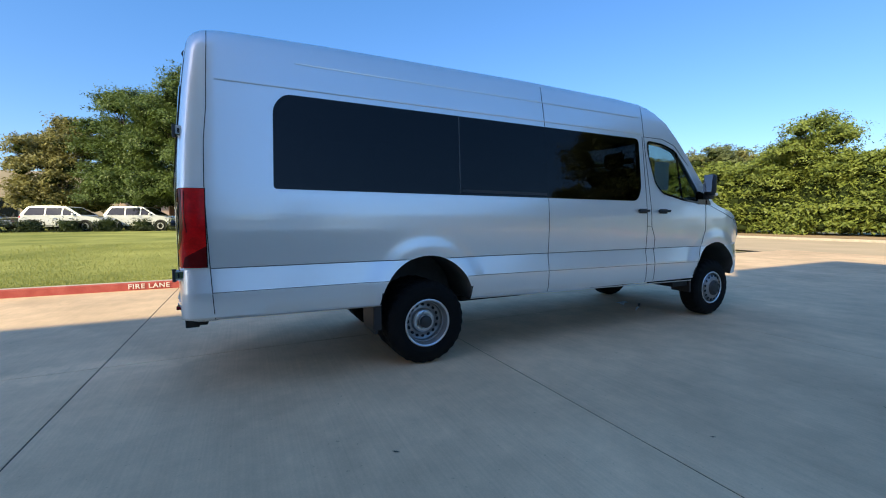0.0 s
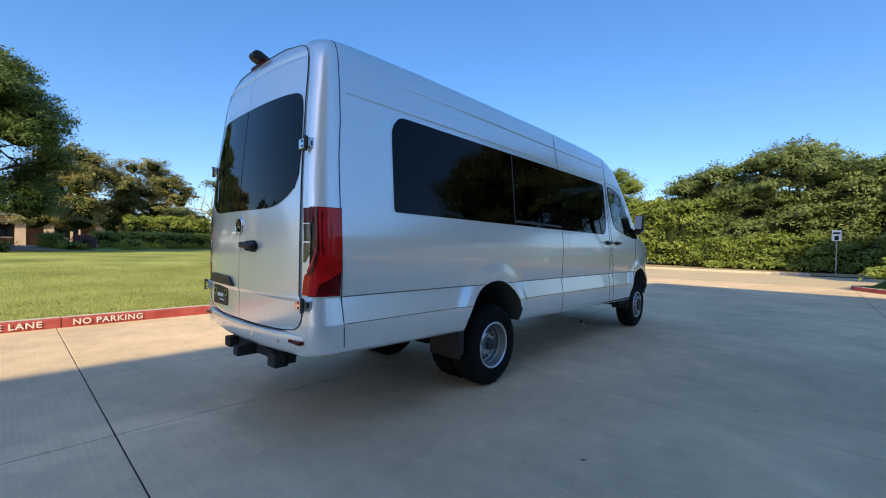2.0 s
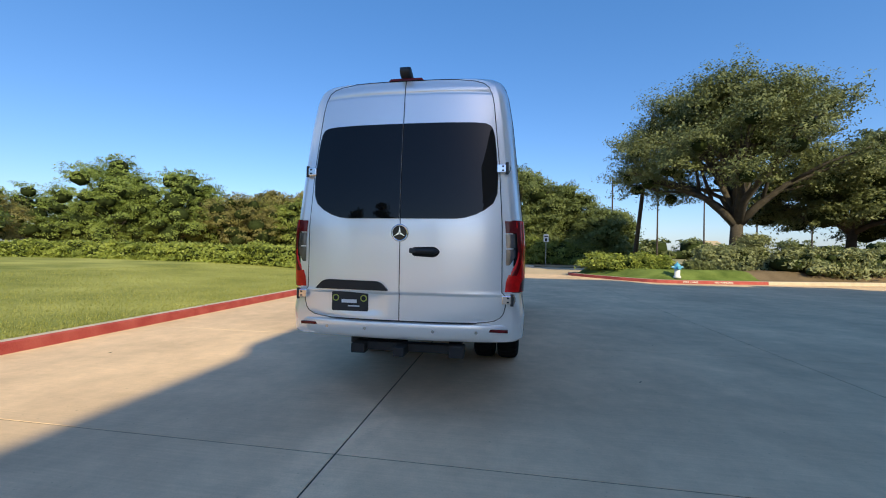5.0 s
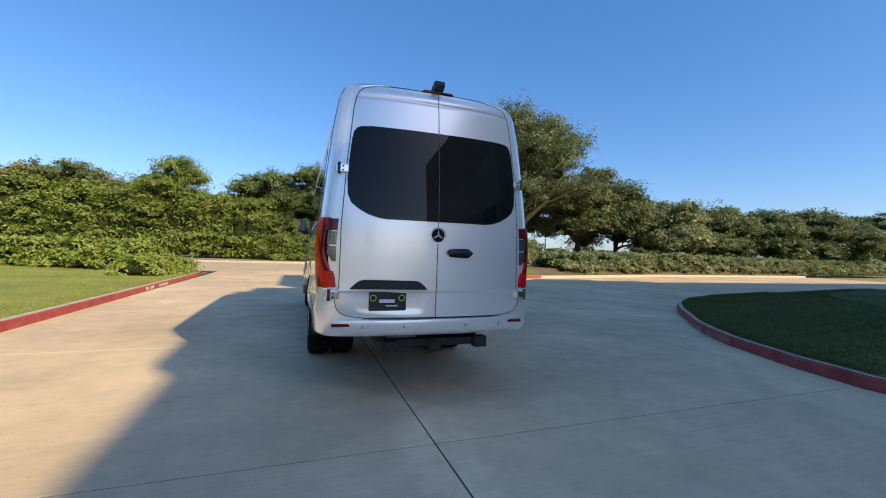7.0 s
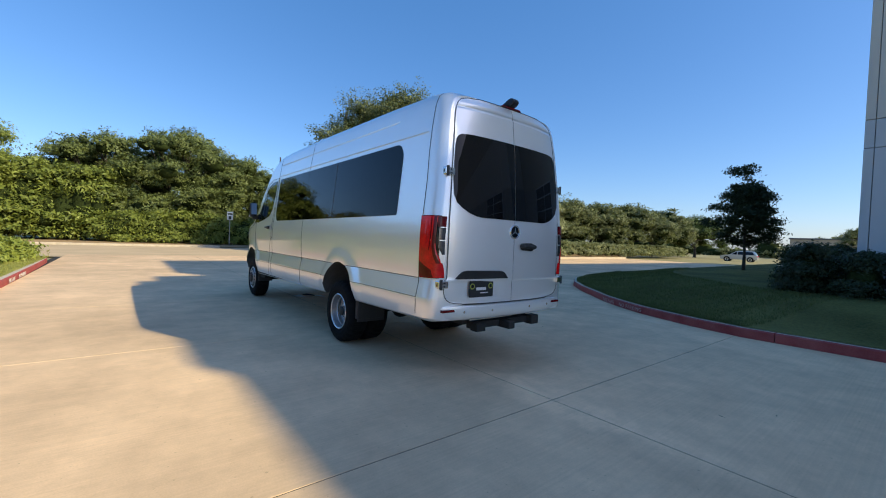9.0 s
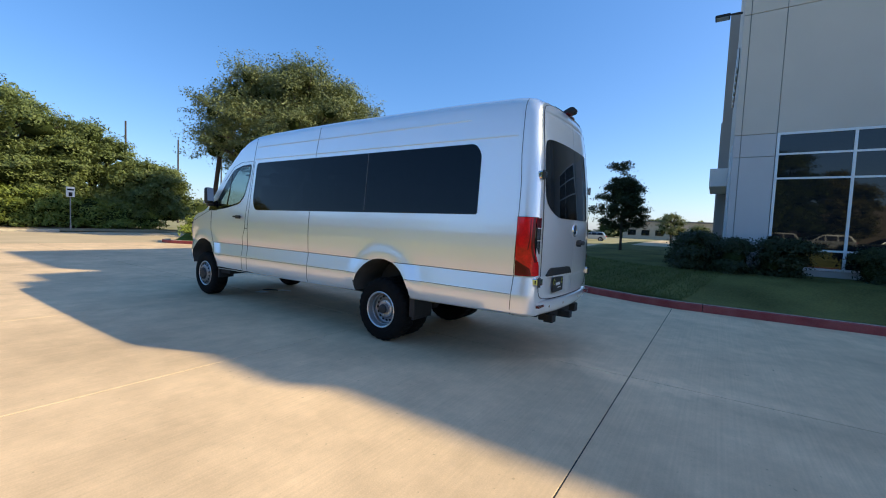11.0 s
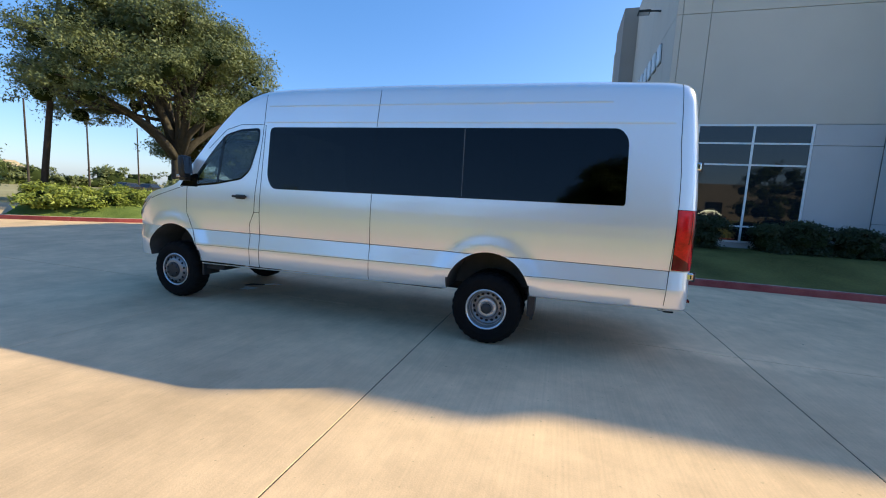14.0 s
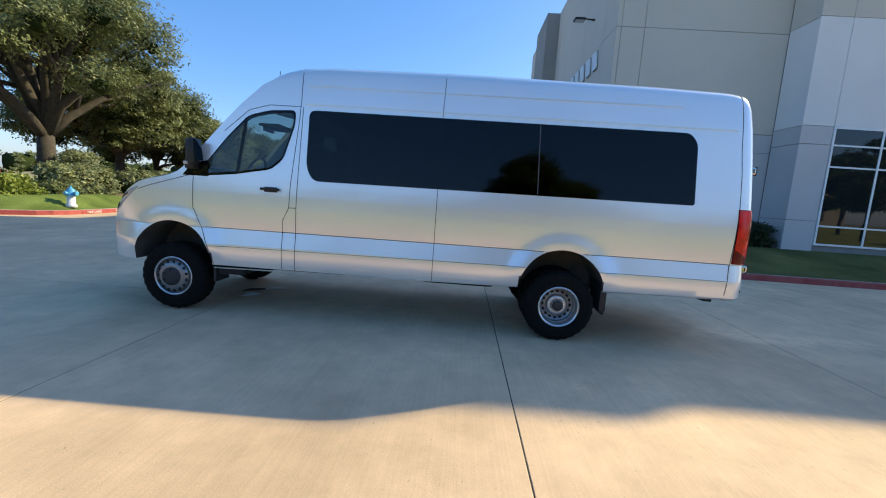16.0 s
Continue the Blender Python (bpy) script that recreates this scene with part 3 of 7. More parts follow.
# white bay
for y0, y1, zt in ((-16.4, -15.0, 13.5), (-15.0, -10.92, 13.9), (-10.92, -7.95, 13.3), (-7.95, BY + 0.05, 13.3), (-27, -16.4, 13.15)):
    if y0 != -10.92:
        slab_x("wall_panel", BX, y0, y1, 0.2, 1.5, WALL_LO)
        slab_x("wall_panel", BX, y0, y1, 1.5, 3.84, WALL_LO)
        slab_x("wall_panel", BX, y0, y1, 3.84, 4.39, WALL_LO)
    slab_x("wall_panel", BX, y0, y1, 4.39, 7.53, WALL_WH)
    slab_x("wall_panel", BX, y0, y1, 7.53, 10.6, WALL_UP)
    slab_x("wall_panel", BX, y0, y1, 10.6, zt, WALL_UP)
window_x(BX, -10.91, -7.96, 0.75, 4.39, (-9.44,), (3.84, 3.19, 1.36), "dark reflective window in the white bay with pale frame", bld)
for z0, z1, m in ((0.2, 1.5, WALL_LO), (1.5, 3.84, WALL_LO), (3.84, 4.39, WALL_LO), (4.39, 7.53, WALL_WH), (7.53, 10.6, WALL_UP), (10.6, 13.3, WALL_UP)):
    slab_y("wall_panel", BY - 0.05, BX - 0.05, WX - 0.06, z0, z1, m)
# end wall, seen at a slant
for x0, x1, y, top in ((WX - 0.05, 10.5, WY, 14.1), (10.5, 13.2, WY, 14.1), (13.2, 17.0, WY, 14.1), (17.0, 21.0, WY - 0.4, 12.95)):
    if x0 != 10.5:
        slab_y("wall_panel", y, x0, x1, 0.2, 3.65, WALL_LO)
        slab_y("wall_panel", y, x0, x1, 3.65, 4.25, WALL_LO)
    slab_y("wall_panel", y, x0, x1, 4.25, 7.46, WALL_UP)
    slab_y("wall_panel", y, x0, x1, 7.46, 10.6, WALL_UP)
    slab_y("wall_panel", y, x0, x1, 10.6, top, WALL_UP)
wn2 = link("window", None, bld, "narrow dark window on the end wall")
part("pane", boxes(((10.52, WY + 0.01, 0.75), (13.18, WY + 0.03, 4.24), 0)), BLDGLASS, wn2)
for xm in (10.55, 11.85, 13.15):
    part("mullion", boxes(((xm - 0.03, WY + 0.0, 0.75), (xm + 0.03, WY + 0.07, 4.24), 0)), WINFRAME, wn2)
for zb in (0.8, 1.22, 3.06, 3.69, 4.2):
    for a, c in ((10.58, 11.82), (11.88, 13.12)):
        part("transom", boxes(((a, WY + 0.0, zb - 0.025), (c, WY + 0.06, zb + 0.025), 0)), WINFRAME, wn2)
part("pilaster", boxes(((21, -2.0, 0), (24.5, -1.14, 12.9), 0.03)), PIER, bld, "dark grey projecting wall pier")
part("pilaster", boxes(((24.5, -2.0, 0), (27, -1.3, 12.4), 0.03)), WALL_UP, bld, "pale projecting wall pier")
part("canopy", boxes(((17.1, -2.0, 3.7), (20.8, -0.85, 4.5), 0.03)), WALL_WH, bld, "white flat entrance canopy")
for k in range(4):
    part("pilaster", boxes(((34 + 9 * k, -2.0, 0), (36.5 + 9 * k, -1.0, 10.4 - 0.2 * k), 0.03)), PIER, bld, "dark grey projecting wall pier")
# raised sign, as plain bars
sign = thing("wall_sign", "raised white letter sign high on the end wall", "sign", (13, WY + 0.06, 7.2))
for k in range(6):
    x = 10.8 + 0.82 * k
    shape = rounded([(x, 6.62), (x + 0.50, 6.62), (x + 0.66, 7.30), (x + 0.16, 7.30)], 0.10, 3)
    rim = [(x + 0.33 + (p - x - 0.33) * 1.08, 6.96 + (q - 6.96) * 1.07) for p, q in shape]
    bar = part("letter_bar", prism(bmesh.new(), shape, "y", WY + 0.075, WY + 0.12), WHITE_PL, sign)
    part("letter_edge", prism(bmesh.new(), rim, "y", WY + 0.055, WY + 0.075), WALL_DK, bar)
lampw = thing("wall_lamp", "dark flat area light on a short arm on the building", "lamp", (11.9, WY + 0.05, 8.8))
b = bmesh.new()
tube(b, [(11.9, WY + 0.04, 8.76), (11.95, WY + 0.25, 8.80), (12.0, WY + 0.42, 8.83)], [0.04, 0.03, 0.03], 8)
part("arm", b, BLACK_PL, lampw)
part("head", boxes(((11.95, WY + 0.38, 8.80), (12.32, WY + 0.80, 8.88), 0.025)), BLACK_PL, lampw)
part("lens_panel", boxes(((11.99, WY + 0.42, 8.785), (12.28, WY + 0.76, 8.798), 0)), CLEAR_LENS, lampw)


# ---- foliage ----
def foliage(name, blobs, n, size, material, parent=None, seed=1, clump=0.35, shell=(0.62, 1.0), per=44, flat=0.0, label="", droop=0.0, square=1.0, spray=0.0):
    """Many small leaves in clumps round a set of ellipsoids (x, y, z, rx, ry, rz)."""
    n, size = int(n * 2.2), size * 0.62
    g = np.random.default_rng(seed)
    B = np.array(blobs, float)
    w = (B[:, 3] * B[:, 4] + B[:, 4] * B[:, 5] + B[:, 3] * B[:, 5])
    m = max(8, n // per)
    idx = g.choice(len(B), m, p=w / w.sum())
    d = g.normal(size=(m, 3))
    d /= np.linalg.norm(d, axis=1)[:, None]
    if square < 1:
        d = np.sign(d) * np.abs(d) ** square * 0.92
    else:
        d[:, 2] = np.where(d[:, 2] < -0.35, -d[:, 2] * 0.8, d[:, 2])
    r = g.uniform(shell[0], shell[1], m) * (1 + 0.05 * g.normal(size=m))
    cc = B[idx, :3] + d * r[:, None] * B[idx, 3:]
    k = g.integers(0, m, n)
    # each clump is a spray, long in one level direction and thin in height
    spread = clump * g.uniform(0.5, 1.5, m)
    turn = g.uniform(0, 2 * math.pi, m)
    u, v_, h = np.clip(g.normal(size=(3, n)), -1.7, 1.7)
    u, v_ = u * spread[k] * 1.15, v_ * spread[k] * 0.62
    off = np.stack([u * np.cos(turn)[k] - v_ * np.sin(turn)[k], u * np.sin(turn)[k] + v_ * np.cos(turn)[k], h * spread[k] * 0.42 - 0.18 * np.abs(u)], 1)
    if spray:                                   # shoots that reach out of the crown
        off *= 0.8
        reach = np.minimum(np.abs(g.normal(size=n)), 1.25) * np.where(g.random(m) < 0.4, 1.0, 0.25)[k]
        off += (d[k] + np.array([0, 0, 0.15])) * (reach * spray)[:, None]
    c = cc[k] + off
    c[:, 2] = np.maximum(c[:, 2], B[:, 2].min() - B[:, 5].max() + 0.02)
    nr = d[k] * 0.9 + g.normal(size=(n, 3)) * 0.55 + np.array([0, 0, 0.5 + flat])
    nr /= np.linalg.norm(nr, axis=1)[:, None]
    a = np.cross(nr, g.normal(size=(n, 3)))
    a /= np.linalg.norm(a, axis=1)[:, None]
    b = np.cross(nr, a)
    s = size * g.uniform(0.6, 1.4, n)[:, None]
    v = np.empty((n, 3, 3))
    v[:, 0] = c - a * s * 0.9 - b * s * 0.42
    v[:, 1] = c - a * s * 0.5 + b * s * 0.62
    v[:, 2] = c + a * s * 1.15 - np.array([0, 0, droop + 0.2]) * s
    me = bpy.data.meshes.new(name)
    me.vertices.add(n * 3)
    me.vertices.foreach_set("co", v.reshape(-1).astype(np.float32))
    me.loops.add(n * 3)
    me.loops.foreach_set("vertex_index", np.arange(n * 3, dtype=np.int32))
    me.polygons.add(n)
    me.polygons.foreach_set("loop_start", np.arange(0, n * 3, 3, dtype=np.int32))
    me.update(calc_edges=True)
    me.materials.append(material)
    return link(name, me, parent, label)


BALL = bmesh.new()
bmesh.ops.create_icosphere(BALL, subdivisions=2, radius=1.0)
BALL.verts.ensure_lookup_table()
BALL_V = [v.co.copy() for v in BALL.verts]
BALL_F = [[v.index for v in f.verts] for f in BALL.faces]
BALL.free()


def lumps(bm, blobs, k=0.72, seed=0, square=1.0):
    for i, (x, y, z, rx, ry, rz) in enumerate(blobs):
        vs = []
        for co in BALL_V:
            if square < 1:
                co = Vector([math.copysign(abs(c) ** square, c) * 0.92 for c in co])
            f = k * (1 + (0.22 if square == 1 else 0.07) * noise.noise(co * 1.7 + Vector((seed + i * 3.1, 0, 0))))
            vs.append(bm.verts.new((x + co.x * rx * f, y + co.y * ry * f, z + co.z * rz * f)))
        for q in BALL_F:
            bm.faces.new([vs[n] for n in q])


def limbs(bm, base, blobs, r0, z_fork, lean=(0, 0), seed=0, n=8):
    g = random.Random(seed)
    bx, by, bz = base
    fork = (bx + lean[0], by + lean[1], z_fork)
    mid = (bx + lean[0] * 0.4 + g.uniform(-.1, .1), by + lean[1] * 0.4, (bz + z_fork) / 2)
    tube(bm, [(bx, by, bz - 0.1), (bx, by, bz + 0.15), mid, fork], [r0 * 1.5, r0 * 1.1, r0 * 0.9, r0 * 0.8], n)
    main = max(3, len(blobs) // 4)
    stems = []
    for i, (x, y, z, rx, ry, rz) in enumerate(blobs):
        p2 = (x, y, z + rz * 0.25)
        if i % max(1, len(blobs) // main) == 0:
            # a heavy limb that rises steeply, then spreads
            a = (fork[0] + (x - fork[0]) * 0.16 + g.uniform(-.1, .1), fork[1] + (y - fork[1]) * 0.16, fork[2] + (z - fork[2]) * 0.30)
            p1 = (fork[0] + (x - fork[0]) * 0.42 + g.uniform(-.3, .3), fork[1] + (y - fork[1]) * 0.42 + g.uniform(-.3, .3), fork[2] + (z - fork[2]) * 0.66)
            tube(bm, [(fork[0], fork[1], fork[2] - 0.2), a, p1, p2], [r0 * 0.66, r0 * 0.52, r0 * 0.34, r0 * 0.1], 7)
            stems.append((a, p1))
        else:
            a, b = min(stems, key=lambda q: (q[1][0] - x) ** 2 + (q[1][1] - y) ** 2)
            u = g.uniform(0.1, 0.9)
            st = tuple(a[k] + (b[k] - a[k]) * u for k in range(3))
            p1 = tuple(st[k] + (p2[k] - st[k]) * 0.5 + g.uniform(-.25, .25) for k in range(3))
            tube(bm, [st, p1, p2], [r0 * 0.30, r0 * 0.20, r0 * 0.07], 6)
        for _ in range(2):
            q = (x + g.uniform(-.7, .7) * rx, y + g.uniform(-.7, .7) * ry, z + g.uniform(-.1, .6) * rz)
            tube(bm, [p1, ((p1[0] + q[0]) / 2, (p1[1] + q[1]) / 2, (p1[2] + q[2]) / 2 + 0.2), q], [r0 * 0.28, r0 * 0.16, r0 * 0.05], 5)


def crown_blobs(cx, cy, z0, z1, R, k, seed, squash=0.8, lobe=1.0):
    """Overlapping ellipsoids that make an uneven crown between z0 and z1."""
    g = random.Random(seed)
    out = []
    zc = (z0 + z1) / 2
    for i in range(k):
        a = 2 * math.pi * (i + g.random() * 0.6) / k * 2.4
        u = g.random()
        rr = R * 0.62 * math.sqrt(0.15 + 0.85 * (i / max(1, k - 1)))
        z = z0 + (z1 - z0) * (0.28 + 0.52 * u)
        sh = 1 - 0.55 * max(0.0, (z - zc) / (z1 - zc)) ** 1.5
        r = R * g.uniform(0.34, 0.48) * lobe
        rr *= 1 + 0.35 * (1 - lobe) + (g.random() - 0.5) * (1 - lobe)
        out.append((cx + math.cos(a) * rr * sh, cy + math.sin(a) * rr * sh, z, r, r, min(r * squash, (z1 - z0) * 0.4)))
    out.append((cx, cy, z1 - R * 0.36, R * 0.42, R * 0.42, R * 0.36))
    return out


def dome_blobs(cx, cy, z0, z1, R, k, seed, lobe=1.0, low=0.30, gaps=0.12):
    """Lobes spread over a dome that is widest at a third of its height, with some left out."""
    g = random.Random(seed)
    zc = z0 + (z1 - z0) * low
    out = []
    for i in range(k):
        c = 1 - (i + 0.5) / k * 1.38
        a = 2.39996 * i + g.uniform(-0.25, 0.25)
        if g.random() < gaps:
            continue
        r = R * g.uniform(0.22, 0.34) * lobe
        sn = math.sqrt(max(0.0, 1 - c * c))
        f = g.uniform(0.90, 1.06)
        up = (z1 - zc) if c > 0 else (zc - z0) * 1.6
        q = (1 - r * 0.85 / R) * f
        out.append((cx + R * q * sn * math.cos(a), cy + R * q * sn * math.sin(a), zc + c * max(0.3, up - r * 0.75) * f, r, r, r * g.uniform(0.72, 0.95)))
    for i in range(max(3, k // 6)):
        a = 2.4 * i
        out.append((cx + R * 0.35 * math.cos(a), cy + R * 0.35 * math.sin(a), zc + (z1 - zc) * (0.25 + 0.3 * (i % 2)), R * 0.33, R * 0.33, R * 0.26))
    return out


def tree(name, label, base, z0, z1, R, n, size, leaf, r0=0.25, k=9, seed=1, core=0.5, bark=None, clump=0.4, lean=(0, 0), shell=(0.55, 1.05), squash=0.8, zf=None, centre=None, group="", skirt=0, lobe=1.0, spray=0.0, dome=0.0, gaps=0.12):
    e = thing(name, label, "tree", base, group)
    cx, cy = centre if centre else (base[0] + lean[0], base[1] + lean[1])
    bl = dome_blobs(cx, cy, z0, z1, R, k, seed, lobe, dome, gaps) if dome else crown_blobs(cx, cy, z0, z1, R, k, seed, squash, lobe)
    for i in range(skirt):
        a = 2 * math.pi * (i + 0.3 * (i % 2)) / skirt
        r = R * 0.36
        bl.append((cx + math.cos(a) * R * 0.62, cy + math.sin(a) * R * 0.62, z0 + r * 0.75, r, r, r * 1.1))
    bm = bmesh.new()
    limbs(bm, base, bl, r0, zf if zf else z0 + (z1 - z0) * 0.12, lean, seed)
    part("trunk", bm, bark or BARK, e, smooth=True)
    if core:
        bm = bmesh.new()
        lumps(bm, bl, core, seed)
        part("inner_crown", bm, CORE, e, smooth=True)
    foliage("crown", bl, n, size, leaf, e, seed, clump, shell, spray=spray)
    return e


def hedge(name, label, pts, h, w, n, size, leaf, seed=1, z=0.1, clump=0.22, uneven=0.1, category="hedge", group="", shell=(0.78, 1.02), stepl=None):
    """A dense hedge along a polyline."""
    P = [Vector((p[0], p[1])) for p in pts]
    e = thing(name, label, category, (P[0].x, P[0].y, z), group)
    g = random.Random(seed)
    bl = []
    step = stepl or min(h, w) * 0.5
    for a, b in zip(P, P[1:]):
        L = (b - a).length
        m = max(1, int(L / step))
        for i in range(m):
            p = a.lerp(b, (i + 0.5) / m)
            hh = h * (1 + g.uniform(-uneven, uneven))
            bl.append((p.x + g.uniform(-.1, .1) * w, p.y + g.uniform(-.1, .1) * w, z + hh * 0.5, step * 0.85, w * 0.5 * g.uniform(.85, 1.1), hh * 0.5))
            if abs(b.x - a.x) > abs(b.y - a.y):
                pass
            else:
                x, y, zz, rx, ry, rz = bl[-1]
                bl[-1] = (x, y, zz, ry, rx, rz)
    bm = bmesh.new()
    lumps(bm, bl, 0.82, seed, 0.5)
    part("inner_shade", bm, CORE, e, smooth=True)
    foliage("leaves", bl, n, size, leaf, e, seed, clump, shell, square=0.5)
    return e


def thicket(name, label, pts, h, w, n, size, leaf, seed=1, z=0.1, lump=1.1, clump=0.4, rough=0.25, category="hedge", group=""):
    """A leafy mass of bulging bushes along a polyline, uneven on top and down its faces."""
    P = [Vector((p[0], p[1])) for p in pts]
    e = thing(name, label, category, (P[0].x, P[0].y, z), group)
    g = random.Random(seed)
    bl, heart = [], []
    for a, b in zip(P, P[1:]):
        L = (b - a).length
        side = Vector((-(b - a).y, (b - a).x)).normalized()
        m = max(1, int(L / (lump * 0.8)))
        for i in range(m):
            top = h * (1 + g.uniform(-rough, rough * 0.6))
            p = a.lerp(b, (i + 0.5) / m)
            heart.append((p.x, p.y, z + top * 0.46, lump * 0.95 + abs(side.x) * w * 0.3, lump * 0.95 + abs(side.y) * w * 0.3, top * 0.46))
            k = max(2, round(top / (lump * 0.75)))
            for j in range(k):
                for sd in (-1, 1):
                    t = (j + g.uniform(0.2, 0.8)) / k
                    reach = w * 0.5 * (1 - 0.45 * t ** 2) * g.uniform(0.65, 1.1)
                    q = a.lerp(b, (i + g.uniform(0.1, 0.9)) / m) + side * sd * reach
                    r = lump * g.uniform(0.55, 0.95)
                    bl.append((q.x, q.y, z + max(r * 0.5, t * top - r * 0.2), r, r, r * g.uniform(0.6, 0.85)))
            r = lump * g.uniform(0.6, 1.0)
            bl.append((p.x, p.y, z + top - r * 0.55, r, r, r * 0.75))
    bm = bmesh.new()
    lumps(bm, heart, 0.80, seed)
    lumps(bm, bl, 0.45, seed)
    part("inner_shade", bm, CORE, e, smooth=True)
    foliage("leaves", bl, n, size, leaf, e, seed, clump, (0.55, 1.05))
    return e


def branching(bm, p, d, length, r, depth, g, tips, bend=0.35, fork=3):
    """A limb that forks again and again; collects the ends of its twigs."""
    p, d = Vector(p), Vector(d).normalized()
    pts, rads = [p.copy()], [r]
    for k in range(3):
        d = (d + Vector((g.gauss(0, bend), g.gauss(0, bend), g.gauss(0.05, bend * 0.6))) * 0.5).normalized()
        p = p + d * length / 3
        pts.append(p.copy())
        rads.append(r * (1 - 0.17 * (k + 1)))
    tube(bm, pts, rads, 7 if depth > 2 else 5)
    if depth == 0:
        tips.append(p)
        return
    for k in range(fork):
        base = pts[-1] if k < 2 else pts[2]
        nd = (d + Vector((g.gauss(0, 0.6), g.gauss(0, 0.6), g.gauss(0.1, 0.35)))).normalized()
        branching(bm, base, nd, length * g.uniform(0.6, 0.85), rads[-1] * g.uniform(0.62, 0.85), depth - 1, g, tips, bend, fork)
    tips.append(pts[-1])


# ---- the van ----
van = thing("van", "silver high-roof passenger van with dark tinted windows and dual rear wheels", "van", (0, 3.5, 0))
SIDE_Z = [0.53, 0.56, 0.62, 0.795, 0.805, 0.972, 0.982, 1.10, 1.25, 1.265, 1.37, 1.385, 1.50, 2.34, 2.358, 2.372, 2.42, 2.55, 2.565, 2.62]
SIDE_X = [0.955, 0.975, 0.988, 0.9985, 0.9965, 0.9690, 0.9765, 0.9832, 0.988, 0.9875, 0.986, 0.985, 0.9766, 0.8836, 0.8813, 0.8795, 0.8724, 0.8505, 0.8478, 0.836]
ROOF_X = [0.0, 0.40, 0.60, 0.70, 0.76, 0.80, 0.838]
ROOF_D = [0.0, 0.004, 0.013, 0.028, 0.050, 0.082, 0.165]      # drop below the ridge
PLAN_Y = [0.125, 0.14, 0.157, 0.18, 0.225, 0.31, 6.25, 6.55, 6.8, 6.95, 7.08, 7.18, 7.27, 7.33, 7.36]
PLAN_S = [0.895, 0.925, 0.949, 0.970, 0.989, 1.0, 1.0, 0.99, 0.965, 0.925, 0.86, 0.78, 0.66, 0.52, 0.40]
TOP_Y = [0.05, 0.12, 0.22, 0.4, 1.2, 3.2, 4.6, 4.95, 5.2, 5.45, 5.7, 5.95, 6.2, 6.4, 6.58, 6.68, 6.85, 7.0, 7.12, 7.22, 7.30, 7.36]
TOP_Z = [2.70, 2.738, 2.776, 2.798, 2.82, 2.838, 2.826, 2.808, 2.765, 2.68, 2.545, 2.32, 2.06, 1.84, 1.64, 1.56, 1.49, 1.42, 1.33, 1.20, 1.05, 0.85]
HUB_R, HUB_F = (2.04, 0.385), (6.365, 0.385)
ARCH_R, ARCH_F = (2.045, 0.55, 0.457), (6.345, 0.57, 0.455)


def sill(y):
    return 0.600 - 0.0135 * y


def side_x(y, z):
    z2 = z
    if z < 0.62:
        z2 = 0.53 + (z - sill(y)) / (0.62 - sill(y)) * 0.09
    x = float(np.interp(z2, SIDE_Z, SIDE_X)) * float(np.interp(y, PLAN_Y, PLAN_S))
    for yc, zc, r in (ARCH_R, ARCH_F):
        d = math.hypot(y - yc, z - zc)
        if z > 0.62 and d < r + 0.2:
            x += 0.022 * smooth01((r + 0.19 - d) / 0.13)
    return x


def roof_z(x, y):
    yy = y + 0.30 * (abs(x) / 0.85) ** 2 * smooth01((y - 4.4) / 0.6) * (1 - 0.35 * smooth01((y - 6.35) / 0.4))
    ridge = float(np.interp(yy, TOP_Y, TOP_Z))
    across = abs(x) / float(np.interp(y, PLAN_Y, PLAN_S)) ** 0.9 if y < 0.31 else abs(x)
    flat = float(np.interp(y, TOP_Y[:8], TOP_Z[:8])) - float(np.interp(across, ROOF_X, ROOF_D))
    return min(ridge, flat)


def tilt(z):
    return 0.105 * max(0.0, (z - 1.45) / 1.25) ** 1.6


def rear_shift(y, z):
    return tilt(z) * max(0.0, min(1.0, (0.6 - y) / 0.5))


ZR = sorted(set([sill(0), 0.56, 0.60, 0.62, 0.70, 0.795, 0.805, 0.85, 0.90, 0.95, 0.972, 0.982, 1.02, 1.06, 1.10, 1.15, 1.20, 1.25, 1.265, 1.32, 1.37, 1.385, 1.44, 1.50, 1.6, 1.7, 1.8, 1.9, 2.0, 2.1, 2.2, 2.3, 2.34, 2.358, 2.372, 2.42, 2.48, 2.55, 2.565, 2.60, 2.62]))


def section(y, inset=0.0, zmin=None):
    """Half section from the sill up and over to the middle."""
    zb = zmin if zmin is not None else sill(y)
    if y > 6.9:
        zb += 0.08 * smooth01((y - 6.9) / 0.4)
    zstar = 2.62
    for _ in range(40):
        lim = roof_z(side_x(y, min(zstar, 2.62)), y)
        if lim >= zstar - 1e-4:
            break
        zstar -= max(0.004, (zstar - lim) * 0.5)
    pts = []
    for z in ZR:
        zz = min(max(z, zb), zstar)
        pts.append((max(0.02, side_x(y, zz) - inset), zz))
    x1 = pts[-1][0] + inset
    for u in (0.985, 0.96, 0.93, 0.89, 0.84, 0.77, 0.68, 0.55, 0.35, 0.15, 0.0):
        x = x1 * u
        pts.append((max(0.0, x - inset * u), min(roof_z(x, y), zstar + 0.3) - inset))
    return pts


